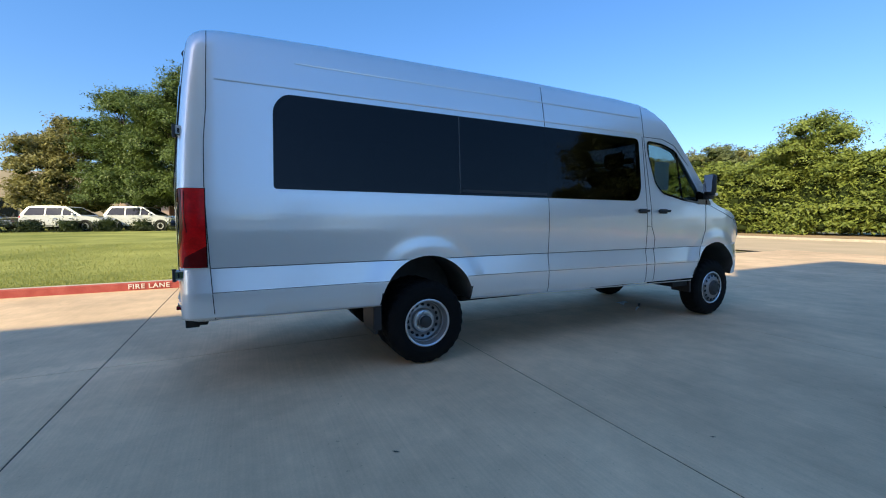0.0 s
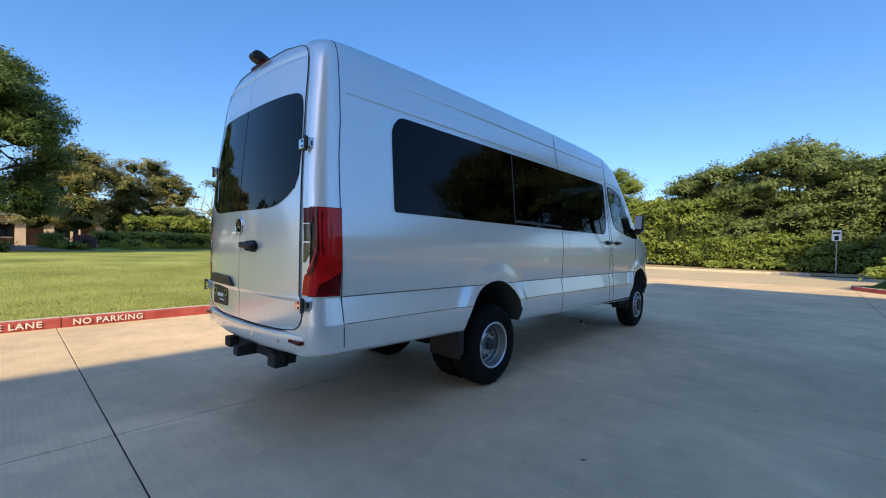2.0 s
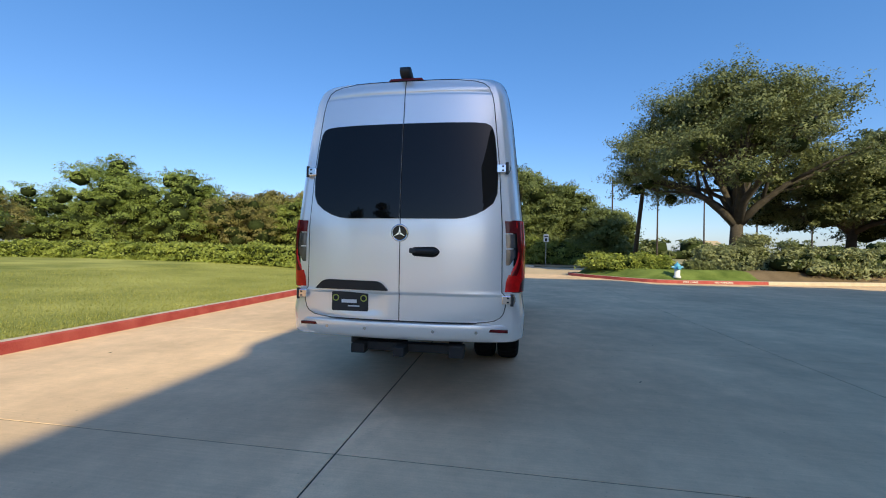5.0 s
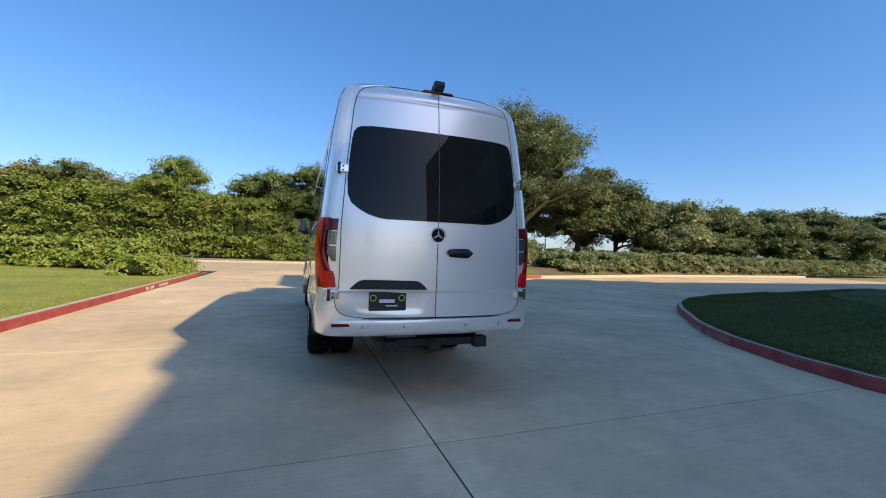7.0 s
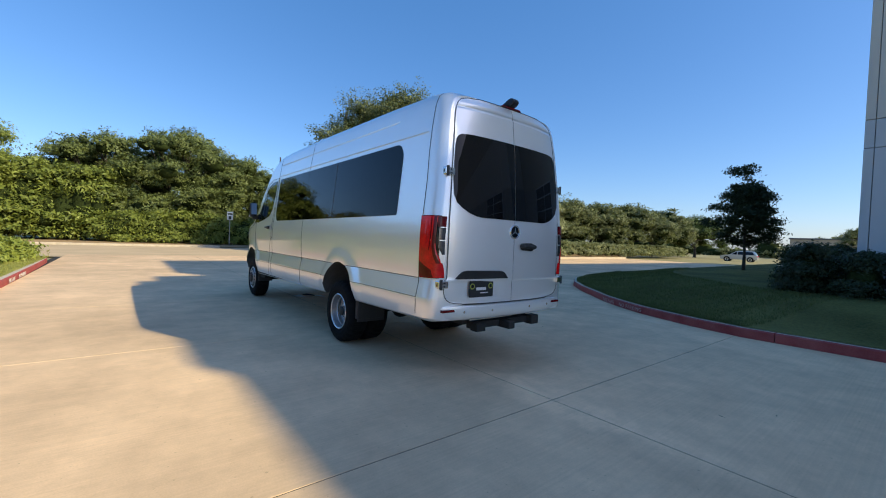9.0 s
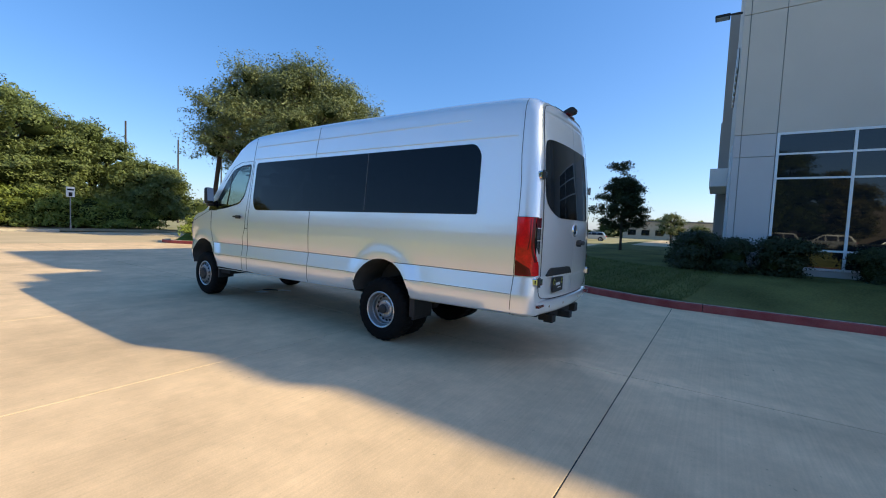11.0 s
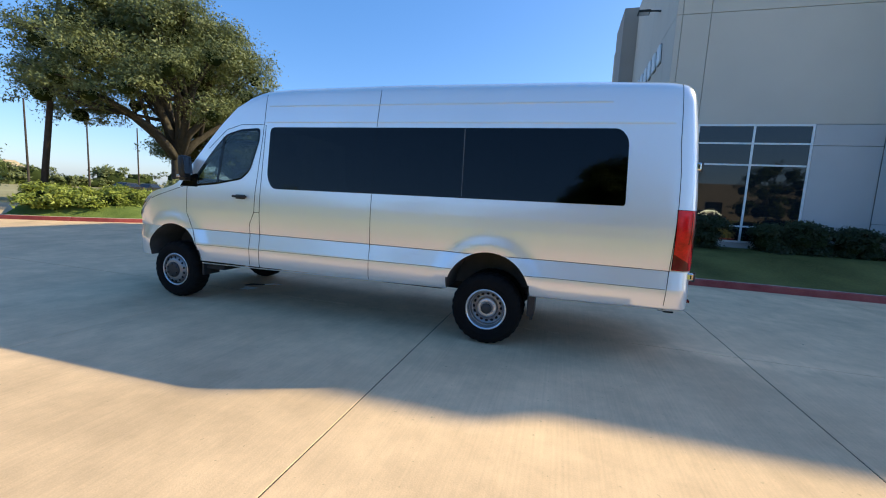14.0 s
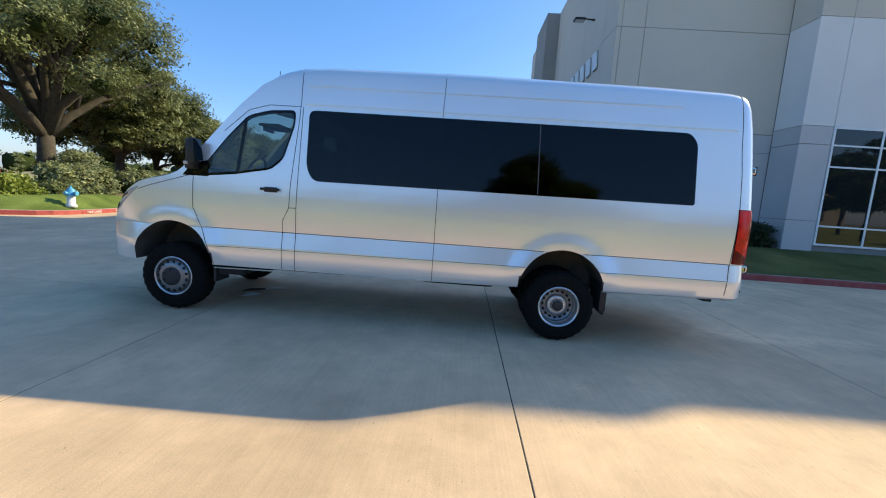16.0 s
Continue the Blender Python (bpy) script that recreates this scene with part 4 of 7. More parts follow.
STA = [0.125, 0.132, 0.14, 0.148, 0.157, 0.168, 0.18, 0.20, 0.225, 0.26, 0.31, 0.38, 0.5]
STA += [0.5 + 0.1 * k for k in range(1, 9)] + [1.35 + 0.05 * k for k in range(29)] + [2.85 + 0.2 * k for k in range(8)]
STA += [4.4 + 0.1 * k for k in range(12)] + [5.58 + 0.05 * k for k in range(33)] + [7.21, 7.245, 7.27, 7.30, 7.33, 7.345, 7.36]


def loft(stations, inset=0.0, zmin=None):
    rows = []
    for y in stations:
        half = section(y, inset, zmin)
        row = [(x, y + rear_shift(y, z), z) for x, z in half]
        rows.append(row + [(-x, yy, z) for x, yy, z in row[-2::-1]])
    n = len(rows[0])
    verts = [v for r in rows for v in r]
    faces = [(i * n + j, i * n + j + 1, (i + 1) * n + j + 1, (i + 1) * n + j) for i in range(len(rows) - 1) for j in range(n - 1)]
    faces += [(i * n, (i + 1) * n, (i + 1) * n + n - 1, i * n + n - 1) for i in range(len(rows) - 1)]
    for o in (0, (len(rows) - 1) * n):
        faces += [(o + j, o + j + 1, o + n - 2 - j, o + n - 1 - j) for j in range(n // 2)]
    me = bpy.data.meshes.new("loft")
    bm = bmesh.new()
    vs = [bm.verts.new(v) for v in verts]
    for f in faces:
        try:
            bm.faces.new([vs[k] for k in f])
        except ValueError:
            pass
    bmesh.ops.remove_doubles(bm, verts=bm.verts, dist=0.0015)
    bmesh.ops.dissolve_degenerate(bm, edges=bm.edges, dist=0.0005)
    bmesh.ops.recalc_face_normals(bm, faces=bm.faces)
    bm.to_mesh(me)
    bm.free()
    return me


def mesh_of(bm):
    me = bpy.data.meshes.new("cutter")
    bmesh.ops.recalc_face_normals(bm, faces=bm.faces)
    bm.to_mesh(me)
    bm.free()
    return me


WIN_SIDE = rounded([(0.765, 1.565), (4.78, 1.552), (4.86, 1.70), (4.86, 2.303), (0.86, 2.303), (0.78, 2.2)], [0.03, 0.08, 0.1, 0.07, 0.12, 0.1])
WIN_CAB = rounded([(5.97, 1.562), (5.62, 1.60), (5.25, 1.67), (5.13, 1.78), (5.03, 2.12), (5.03, 2.265), (5.30, 2.25), (5.52, 2.19), (5.72, 1.98), (5.97, 1.66)], 0.05, 3)
WINDSHIELD = [(-0.76, 1.66), (0.76, 1.66), (0.66, 2.44), (-0.66, 2.44)]


def cut(target, cutters):
    for me in cutters:
        c = new("cutter", me)
        mod = target.modifiers.new("cut", 'BOOLEAN')
        mod.operation, mod.solver, mod.object = 'DIFFERENCE', 'EXACT', c
        dg = bpy.context.evaluated_depsgraph_get()
        done = bpy.data.meshes.new_from_object(target.evaluated_get(dg))
        target.modifiers.clear()
        target.data = done
        bpy.data.objects.remove(c)


body = new("body", loft(STA))
bm = bmesh.new()
for yc, zc, r in (ARCH_R, ARCH_F):
    for s in (1, -1):
        prism(bm, [(yc + r * math.cos(a * math.pi / 24), zc + r * math.sin(a * math.pi / 24)) for a in range(-2, 27)] + [(yc - r, 0.3), (yc + r, 0.3)], "x", s * 0.50, s * 1.2)
arches = mesh_of(bm)
bm = bmesh.new()
prism(bm, WIN_SIDE, "x", -1.2, 1.2)
prism(bm, WIN_CAB, "x", -1.2, 1.2)
glazing = mesh_of(bm)
screen = mesh_of(prism(bmesh.new(), WINDSHIELD, "y", 5.3, 7.2))
cavity = loft([0.28, 0.35, 0.5, 1, 2, 3, 4, 4.6, 5.0, 5.3, 5.5, 5.7, 5.9, 6.1, 6.3, 6.45], inset=0.05, zmin=1.06)
cut(body, [cavity, glazing, screen, arches])
bm = bmesh.new()
bm.from_mesh(body.data)
dead = []
for f in bm.faces:
    c = f.calc_center_median()
    if 4.7 < c.y < 6.65 and 1.1 < c.z < 2.55 and abs(c.x) < side_x(c.y, c.z) - 0.035 and c.z < roof_z(c.x, c.y) - 0.045:
        dead.append(f)
bmesh.ops.delete(bm, geom=dead, context='FACES')
bm.to_mesh(body.data)
bm.free()
body.parent = van
body.matrix_parent_inverse = van.matrix_world.inverted()
body.data.materials.clear()
body.data.materials.append(SILVER)
body.data.materials.append(INTERIOR)
body.data.materials.append(LINER)
mi = []
for p in body.data.polygons:
    c, nrm = p.center, p.normal
    inside = 0
    sx = side_x(c.y, c.z) if 0.125 < c.y < 7.36 else 9
    if 0.45 < c.y < 6.5 and c.z > 1.0 and abs(c.x) < sx - 0.03 and c.z < roof_z(c.x, c.y) - 0.03:
        inside = 1
    for yc, zc, r in (ARCH_R, ARCH_F):
        if math.hypot(c.y - yc, c.z - zc) < r + 0.006 and abs(c.x) < sx - 0.004:
            inside = 2
    if nrm.z < -0.9 and c.z < 0.75:
        inside = 2
    mi.append(inside)
body.data.polygons.foreach_set("material_index", mi)
body.data.set_sharp_from_angle(angle=radians(32))


def side_pane(name, outline, s, material, parent, label="", off=0.004, t=0.005):
    """A flat pane that lies on the slanted flank."""
    b = bmesh.new()
    prism(b, outline, "x", 0, t)
    for v in b.verts:
        z = v.co.z
        v.co.x = s * (float(np.interp(z, SIDE_Z, SIDE_X)) + off - 0.005 + v.co.x)
    return part(name, b, material, parent, label)


def ribbon(path, s, w=0.007, off=0.0012, lean=0.0):
    """Verts and faces of a thin dark seam on the flank along (y, z) points."""
    pts = []
    for (a, b), (c, d) in zip(path, path[1:]):
        m = max(1, int(math.hypot(c - a, d - b) / 0.05))
        pts += [(a + (c - a) * k / m, b + (d - b) * k / m) for k in range(m)]
    pts.append(path[-1])
    v, f = [], []
    for i, (y, z) in enumerate(pts):
        y0, z0 = pts[max(i - 1, 0)]
        y1, z1 = pts[min(i + 1, len(pts) - 1)]
        L = math.hypot(y1 - y0, z1 - z0) or 1
        ny, nz = -(z1 - z0) / L * w / 2, (y1 - y0) / L * w / 2
        for e in (-1, 1):
            yy, zz = y + e * ny, z + e * nz
            if zz < 2.5:
                xx = side_x(yy, zz)
            else:
                half = section(yy)
                xx = float(np.interp(zz, [q[1] for q in half], [q[0] for q in half]))
            v.append((s * (xx + off + lean * e), yy + rear_shift(yy, zz), zz + (off if zz > 2.66 else 0)))
        if i:
            k = 2 * i
            f.append((k - 2, k - 1, k + 1, k))
    return v, f


def seam(name, path, s, w=0.0055, material=None, label="", off=0.0028, lean=0.0):
    v, f = ribbon(path, s, w, off, lean)
    b = bmesh.new()
    vs = [b.verts.new(p) for p in v]
    for q in f:
        b.faces.new([vs[k] for k in q])
    r = bmesh.ops.extrude_face_region(b, geom=b.faces[:])
    for g in r["geom"]:
        if isinstance(g, bmesh.types.BMVert):
            g.co.x -= s * 0.004
    return part(name, b, material or SEAM, van, label)


for s in (1, -1):
    side_pane("side_window", WIN_SIDE, s, TINT, van, "dark privacy glass running the length of the flank")
    side_pane("door_window", WIN_CAB, s, CABGLASS, van, "clear cab door glass")
    seam("window_divider", [(2.38, 1.575), (2.40, 2.295)], s, 0.009, RUBBER_GREY, "thin grey joint between the panes", off=0.006)
    seam("window_divider", [(3.43, 1.57), (3.43, 2.30)], s, 0.012, BLACK_GL, off=0.006)
    seam("window_bar", [(5.61, 1.60), (5.545, 2.18)], s, 0.035, BLACK_GL, off=0.006)
    # black surround of the cab window, with the mirror foot
    b = bmesh.new()
    n = len(WIN_CAB)
    cy, cz = sum(p[0] for p in WIN_CAB) / n, sum(p[1] for p in WIN_CAB) / n
    ring_o = [(p[0] + (p[0] - cy) * 0.05, p[1] + (p[1] - cz) * 0.085) for p in WIN_CAB]
    vo = [b.verts.new((s * (float(np.interp(z, SIDE_Z, SIDE_X)) + 0.003), y, z)) for y, z in ring_o]
    vi = [b.verts.new((s * (float(np.interp(z, SIDE_Z, SIDE_X)) + 0.005), y, z)) for y, z in WIN_CAB]
    for k in range(n):
        b.faces.new((vo[k], vo[(k + 1) % n], vi[(k + 1) % n], vi[k]))
    prism(b, [(5.93, 1.53), (6.22, 1.53), (6.12, 1.66), (5.95, 1.70)], "x", s * 0.94, s * 0.975)
    part("window_surround", b, BLACK_GL, van)
    # seams
    seam("seam", [(0.345, sill(0) + 0.005), (0.325, 0.98), (0.305, 1.56), (0.30, 1.9), (0.31, 2.15), (0.30, 2.4), (0.29, 2.6), (0.285, 2.66), (0.28, 2.70), (0.275, 2.73)], s)
    seam("seam", [(3.435, 0.565), (3.43, 1.55)], s)
    seam("seam", [(3.43, 2.31), (3.42, 2.66), (3.42, 2.78)], s)
    seam("seam", [(4.955, 0.56), (4.95, 1.25), (4.93, 2.33)], s)
    seam("seam", [(5.10, 0.55), (5.10, 1.1), (5.03, 1.25), (5.02, 1.5), (4.965, 2.2), (4.96, 2.335), (5.3, 2.335), (5.52, 2.27), (5.78, 2.03)], s)
    seam("seam", [(6.10, 1.53), (6.10, 1.18), (6.05, 1.08), (6.0, 0.975), (5.90, 0.70), (5.87, 0.54)], s)
    seam("seam", [(4.955, 2.335), (4.96, 2.64), (4.965, 2.75)], s)
    seam("seam", [(4.95, 1.25), (5.03, 1.25)], s)
    seam("bonnet_seam", [(6.14, 1.535), (6.40, 1.455), (6.60, 1.395), (6.74, 1.345)], s)
    seam("moulding_line", [(0.33, 0.977), (1.83, 0.977)], s, 0.0042)
    seam("moulding_line", [(2.26, 0.977), (5.96, 0.977)], s, 0.0042)
    seam("moulding_line", [(0.335, 0.80), (1.66, 0.80)], s, 0.0036)
    seam("moulding_line", [(2.44, 0.798), (5.93, 0.775)], s, 0.0036)
    seam("drip_rail", [(0.36, 2.352), (4.92, 2.362)], s, 0.008, SILVER, off=0.005, lean=0.0012)
    seam("roof_rib", [(0.95, 2.562), (4.90, 2.562)], s, 0.010, SILVER, off=0.005, lean=0.0014)
    seam("sill_lip", [(0.36, 0.603), (1.60, 0.585)], s, 0.014, SILVER, off=0.006)
    seam("sill_lip", [(2.50, 0.572), (5.88, 0.527)], s, 0.014, SILVER, off=0.006)
    # front door handle
    b = bmesh.new()
    hx = 0.986
    box(b, (min(s * hx, s * (hx + 0.012)), 5.16, 1.405), (max(s * hx, s * (hx + 0.012)), 5.30, 1.46), 0.005)
    hd = part("door_handle", b, BLACK_PL, van, "black door handle in a shallow recess")
    b = bmesh.new()
    box(b, (min(s * (hx + 0.008), s * (hx + 0.04)), 5.13, 1.422), (max(s * (hx + 0.008), s * (hx + 0.04)), 5.335, 1.45), 0.009)
    part("grip", b, BLACK_PL, hd)
    # mirror
    mir = part("door_mirror", boxes(((min(s * 0.99, s * 1.12), 6.0, 1.64), (max(s * 0.99, s * 1.12), 6.10, 1.92), 0.04), ((min(s * 0.93, s * 1.06), 6.04, 1.60), (max(s * 0.93, s * 1.06), 6.14, 1.68), 0.015)), BLACK_PL, van, "black door mirror housing", True)
    b = boxes(((min(s * 1.01, s * 1.105), 5.992, 1.69), (max(s * 1.01, s * 1.105), 5.997, 1.91), 0.0))
    for v in b.verts:
        v.co.y += 0.03 * (v.co.z - 1.80) / 0.11 * 0.4 - 0.006 + 0.012 * (s * v.co.x - 1.057) / 0.048
    part("mirror_glass", b, MIRROR, mir)
    part("turn_signal", boxes(((min(s * 1.02, s * 1.125), 6.06, 1.642), (max(s * 1.02, s * 1.125), 6.11, 1.675), 0.008)), CLEAR_LENS, mir)
    # headlamp: a wedge let into the wing
    def lamp_pt(i, j, off):
        y = 6.74 + 0.045 * i
        z = 1.375 - 0.014 * i - 0.0225 * i * j / 5 - 0.015 * j / 5
        z = min(z, roof_z(side_x(y, 1.2), y) - 0.02)
        return (s * (side_x(y, z) + off), y + off * i / 8, z)

    def lamp_part(name, i0, i1, j0, j1, off, material, parent, label=""):
        v, q = grid(lambda i, j: lamp_pt(i0 + i, j0 + j, off), i1 - i0 + 1, j1 - j0 + 1)
        b = bmesh.new()
        vs = [b.verts.new(p) for p in v]
        for f in q:
            b.faces.new([vs[k] for k in f])
        r = bmesh.ops.extrude_face_region(b, geom=b.faces[:])
        bmesh.ops.translate(b, vec=(-s * 0.02, 0, 0), verts=[g for g in r["geom"] if isinstance(g, bmesh.types.BMVert)])
        return part(name, b, material, parent, label, True)
    hl = lamp_part("headlamp", 0, 8, 0, 5, 0.006, CLEAR_LENS, van, "clear wrap-round headlamp with dark trim inside")
    lamp_part("inner_trim", 3, 5, 2, 3, 0.010, BLACK_GL, hl)
    lamp_part("edge_trim", 6, 7, 1, 5, 0.011, RIM_DARK, hl)

    # tail lamp round the rear corner
    PATHL = [(0.832, 0.130), (0.864, 0.132), (0.894, 0.136), (0.920, 0.145), (0.942, 0.160), (0.959, 0.182), (0.972, 0.212), (0.981, 0.257), (0.985, 0.312)]

    def lens(name, u0, u1, z0, z1, material, off, label="", rows=22, cols=9):
        """A piece of the lamp between two borders, each a place along the corner's path or a list of (z, place)."""
        def border(u, z):
            return float(np.interp(z, [p[0] for p in u], [p[1] for p in u])) if isinstance(u, list) else u

        def f(i, j):
            z = z0 + (z1 - z0) * j / (rows - 1)
            a, c = border(u0, z), border(u1, z)
            u = a + (c - a) * i / (cols - 1)
            x = float(np.interp(u, range(9), [p[0] for p in PATHL]))
            y = float(np.interp(u, range(9), [p[1] for p in PATHL]))
            sh = (float(np.interp(z, SIDE_Z, SIDE_X)) - 0.984) * 0.9
            return (s * ((x + sh) * (1 + off / 0.9)), y + tilt(z) - off * (1 - u / 8), z)
        v, q = grid(f, cols, rows)
        b = bmesh.new()
        vs = [b.verts.new(p) for p in v]
        for g in q:
            b.faces.new([vs[k] for k in g])
        r = bmesh.ops.extrude_face_region(b, geom=b.faces[:])
        for g in r["geom"]:
            if isinstance(g, bmesh.types.BMVert):
                g.co.x -= s * 0.02
        ob = part(name, b, material, lamp, label, True)
        ob.data.set_sharp_from_angle(angle=radians(40))
        return ob
    lamp = link("tail_lamp", None, van, "tall red tail lamp wrapping the rear corner")
    inner = [(0.99, 0.7), (1.08, 0.8), (1.14, 1.5), (1.20, 2.9), (1.27, 3.5), (1.40, 3.6), (1.50, 3.3), (1.55, 3.1)]
    lens("housing", 0.2, 8, 0.985, 1.555, BLACK_GL, 0.004)
    lens("red_lens", inner, 7.9, 0.990, 1.550, RED_LENS, 0.010)
    lens("smoked_lens", [(0.99, 4.0), (1.06, 4.6), (1.10, 6.6), (1.14, 7.85)], 7.9, 0.993, 1.14, DARK_LENS, 0.0106)
    lens("smoked_lens", [(1.12, 1.6), (1.19, 3.0), (1.27, 3.6), (1.55, 3.3)], [(1.12, 2.9), (1.19, 4.0), (1.27, 4.5), (1.55, 4.2)], 1.12, 1.548, DARK_LENS, 0.0112)
    lens("light_guide", [(1.24, 5.3), (1.36, 4.8), (1.55, 4.9)], [(1.24, 5.5), (1.36, 5.05), (1.55, 5.15)], 1.24, 1.53, DARK_LENS, 0.0114, cols=3)
    lens("reverse_lens", 0.6, [(1.20, 0.9), (1.27, 2.3), (1.33, 2.2), (1.45, 2.3)], 1.20, 1.325, LAMP_CLEAR, 0.010, "clear reversing lens")
    lens("reverse_lens", 0.6, 2.3, 1.335, 1.445, LAMP_CLEAR, 0.010, "clear indicator lens")
    lens("smoked_lens", 0.6, 2.9, 1.452, 1.548, DARK_LENS, 0.010)


# sliding door handle and vent rail, kerb side only
hd = part("door_handle", boxes(((0.985, 4.80, 1.405), (0.998, 4.93, 1.46), 0.005)), BLACK_PL, van, "black sliding door handle")
part("grip", boxes(((0.994, 4.77, 1.422), (1.026, 4.95, 1.45), 0.009)), BLACK_PL, hd)
seam("vent_rail", [(2.40, 1.60), (3.41, 1.595)], 1, 0.028, RIM_DARK, "grey sliding vent rail at the window foot", off=0.007)


def rear_y(x, z):
    xe = max(0.69, float(np.interp(z, DOOR_Z, DOOR_X)))
    y = 0.046 + tilt(z) + 0.066 * (abs(x) / xe) ** 2.8 + 0.02 * smooth01((z - 2.63) / 0.08)
    if z < 0.965:
        y += 0.008 * smooth01((0.965 - z) / 0.02)
    y += 0.009 * math.exp(-((z - 2.60) / 0.012) ** 2)
    return y


DOOR_Z = [0.742, 0.748, 0.76, 0.785, 0.82, 0.87, 0.95, 0.985, 1.5, 2.0, 2.3, 2.48, 2.585, 2.645, 2.68, 2.70, 2.71]
DOOR_X = [0.62, 0.70, 0.755, 0.80, 0.825, 0.838, 0.845, 0.810, 0.806, 0.775, 0.745, 0.728, 0.708, 0.680, 0.64, 0.57, 0.45]
RGL_Z = [1.560, 1.569, 1.594, 1.634, 1.685, 1.76, 1.9, 2.1, 2.22, 2.28, 2.315, 2.332, 2.338]
RGL_X = [0.45, 0.52, 0.60, 0.675, 0.738, 0.768, 0.773, 0.756, 0.742, 0.728, 0.706, 0.67, 0.58]


def rear_sheet(name, s, zr, xr, rows, off, thick, material, parent, x0=0.004, label="", dent=None):
    zs = sorted(set(list(np.linspace(zr[0], zr[-1], rows)) + list(zr) + ([0.945, 0.955, 0.965, 0.975, 2.575, 2.588, 2.60, 2.612, 2.625] if rows > 40 else [])))
    nu = 22

    def f(i, j):
        z = zs[i]
        x = x0 + (float(np.interp(z, zr, xr)) - x0) * j / (nu - 1)
        d = dent(s * x, z) if dent else 0.0
        return (s * x, rear_y(x, z) - off + d, z)
    v, q = grid(f, len(zs), nu)
    b = bmesh.new()
    vs = [b.verts.new(p) for p in v]
    for g in q:
        b.faces.new([vs[k] for k in g])
    r = bmesh.ops.extrude_face_region(b, geom=b.faces[:])
    for g in r["geom"]:
        if isinstance(g, bmesh.types.BMVert):
            g.co.y += thick
    ob = part(name, b, material, parent, label, True)
    ob.data.set_sharp_from_angle(angle=radians(50))
    return ob


def plate_dent(x, z):
    if x > 0:
        return 0.0
    a = smooth01((min(x + 0.71, -0.11 - x)) / 0.06) * smooth01(min(z - 0.755, 0.985 - z) / 0.07)
    return 0.010 * a


part("rear_shut_face", prism(bmesh.new(), [(-0.80, 0.74), (0.80, 0.74), (0.78, 1.6), (0.70, 2.3), (0.60, 2.55), (-0.60, 2.55), (-0.70, 2.3), (-0.78, 1.6)], "y", 0.20, 0.22), SEAM, van)
for s in (-1, 1):
    d = rear_sheet("rear_door", s, DOOR_Z, DOOR_X, 60, 0.0, 0.03, SILVER, van, label="silver rear cargo door", dent=plate_dent)
    rear_sheet("rear_window", s, RGL_Z, RGL_X, 14, 0.006, 0.004, BLACK_GL, d, 0.005, "black privacy glass of the rear door")
    for zc in (0.93, 1.963):
        xo = 0.905 if zc < 1.2 else 0.852
        b = boxes(((min(s * (xo - 0.09), s * (xo - 0.012)), rear_y(0.80, zc) - 0.026, zc - 0.033), (max(s * (xo - 0.09), s * (xo - 0.012)), rear_y(0.80, zc) + 0.012, zc + 0.033), 0.006),
                  ((min(s * (xo - 0.035), s * (xo + 0.012)), rear_y(0.80, zc) - 0.012, zc - 0.036), (max(s * (xo - 0.035), s * (xo + 0.012)), rear_y(0.80, zc) + 0.07, zc + 0.04), 0.014))
        hg = part("hinge", b, CHROME, van, "bright metal door hinge")
        b = bmesh.new()
        tube(b, [(s * (xo - 0.012), rear_y(0.80, zc) - 0.018, zc - 0.046), (s * (xo - 0.012), rear_y(0.80, zc) - 0.018, zc + 0.046)], [0.013, 0.013], 10)
        part("hinge_pin", b, RIM_DARK, hg)
        yf = rear_y(0.80, zc) - 0.0285
        for dz in (-0.016, 0.016):
            part("hinge_slot", boxes(((min(s * (xo - 0.052), s * (xo - 0.034)), yf, zc + dz - 0.006), (max(s * (xo - 0.052), s * (xo - 0.034)), yf + 0.006, zc + dz + 0.006), 0.002)), SEAM, hg)
        part("hinge_slot", boxes(((min(s * (xo + 0.0145), s * (xo + 0.008)), yf + 0.034, zc - 0.016), (max(s * (xo + 0.0145), s * (xo + 0.008)), yf + 0.046, zc + 0.018), 0.002)), SEAM, hg)
# door shut line round both doors
b = bmesh.new()
for s in (-1, 1):
    pts = []
    for z, x in zip(DOOR_Z, DOOR_X):
        pts.append((s * (x + 0.004), rear_y(x, z) + 0.001, z))
    tube(b, pts, [0.0034] * len(pts), 6)
tube(b, [(0.62 * k / 8, rear_y(0.62 * abs(k) / 8, .742), 0.738) for k in range(-8, 9)], [0.0045] * 17, 6)
tube(b, [(0.45 * k / 6, rear_y(0.45 * abs(k) / 6, 2.71), 2.714) for k in range(-6, 7)], [0.0034] * 13, 6)
tube(b, [(0, rear_y(0, z) + 0.010, z) for z in np.linspace(0.74, 2.71, 20)], [0.007] * 20, 6)
part("door_seal", b, SEAM, van)

# emblem: plain chrome ring with a dark disc
b = bmesh.new()
yb = rear_y(0, 1.445)


def disc_y(b, cx, cz, y0, y1, r, n=32):
    tube(b, [(cx, y0, cz), (cx, y1, cz)], [r, r], n)
    return b


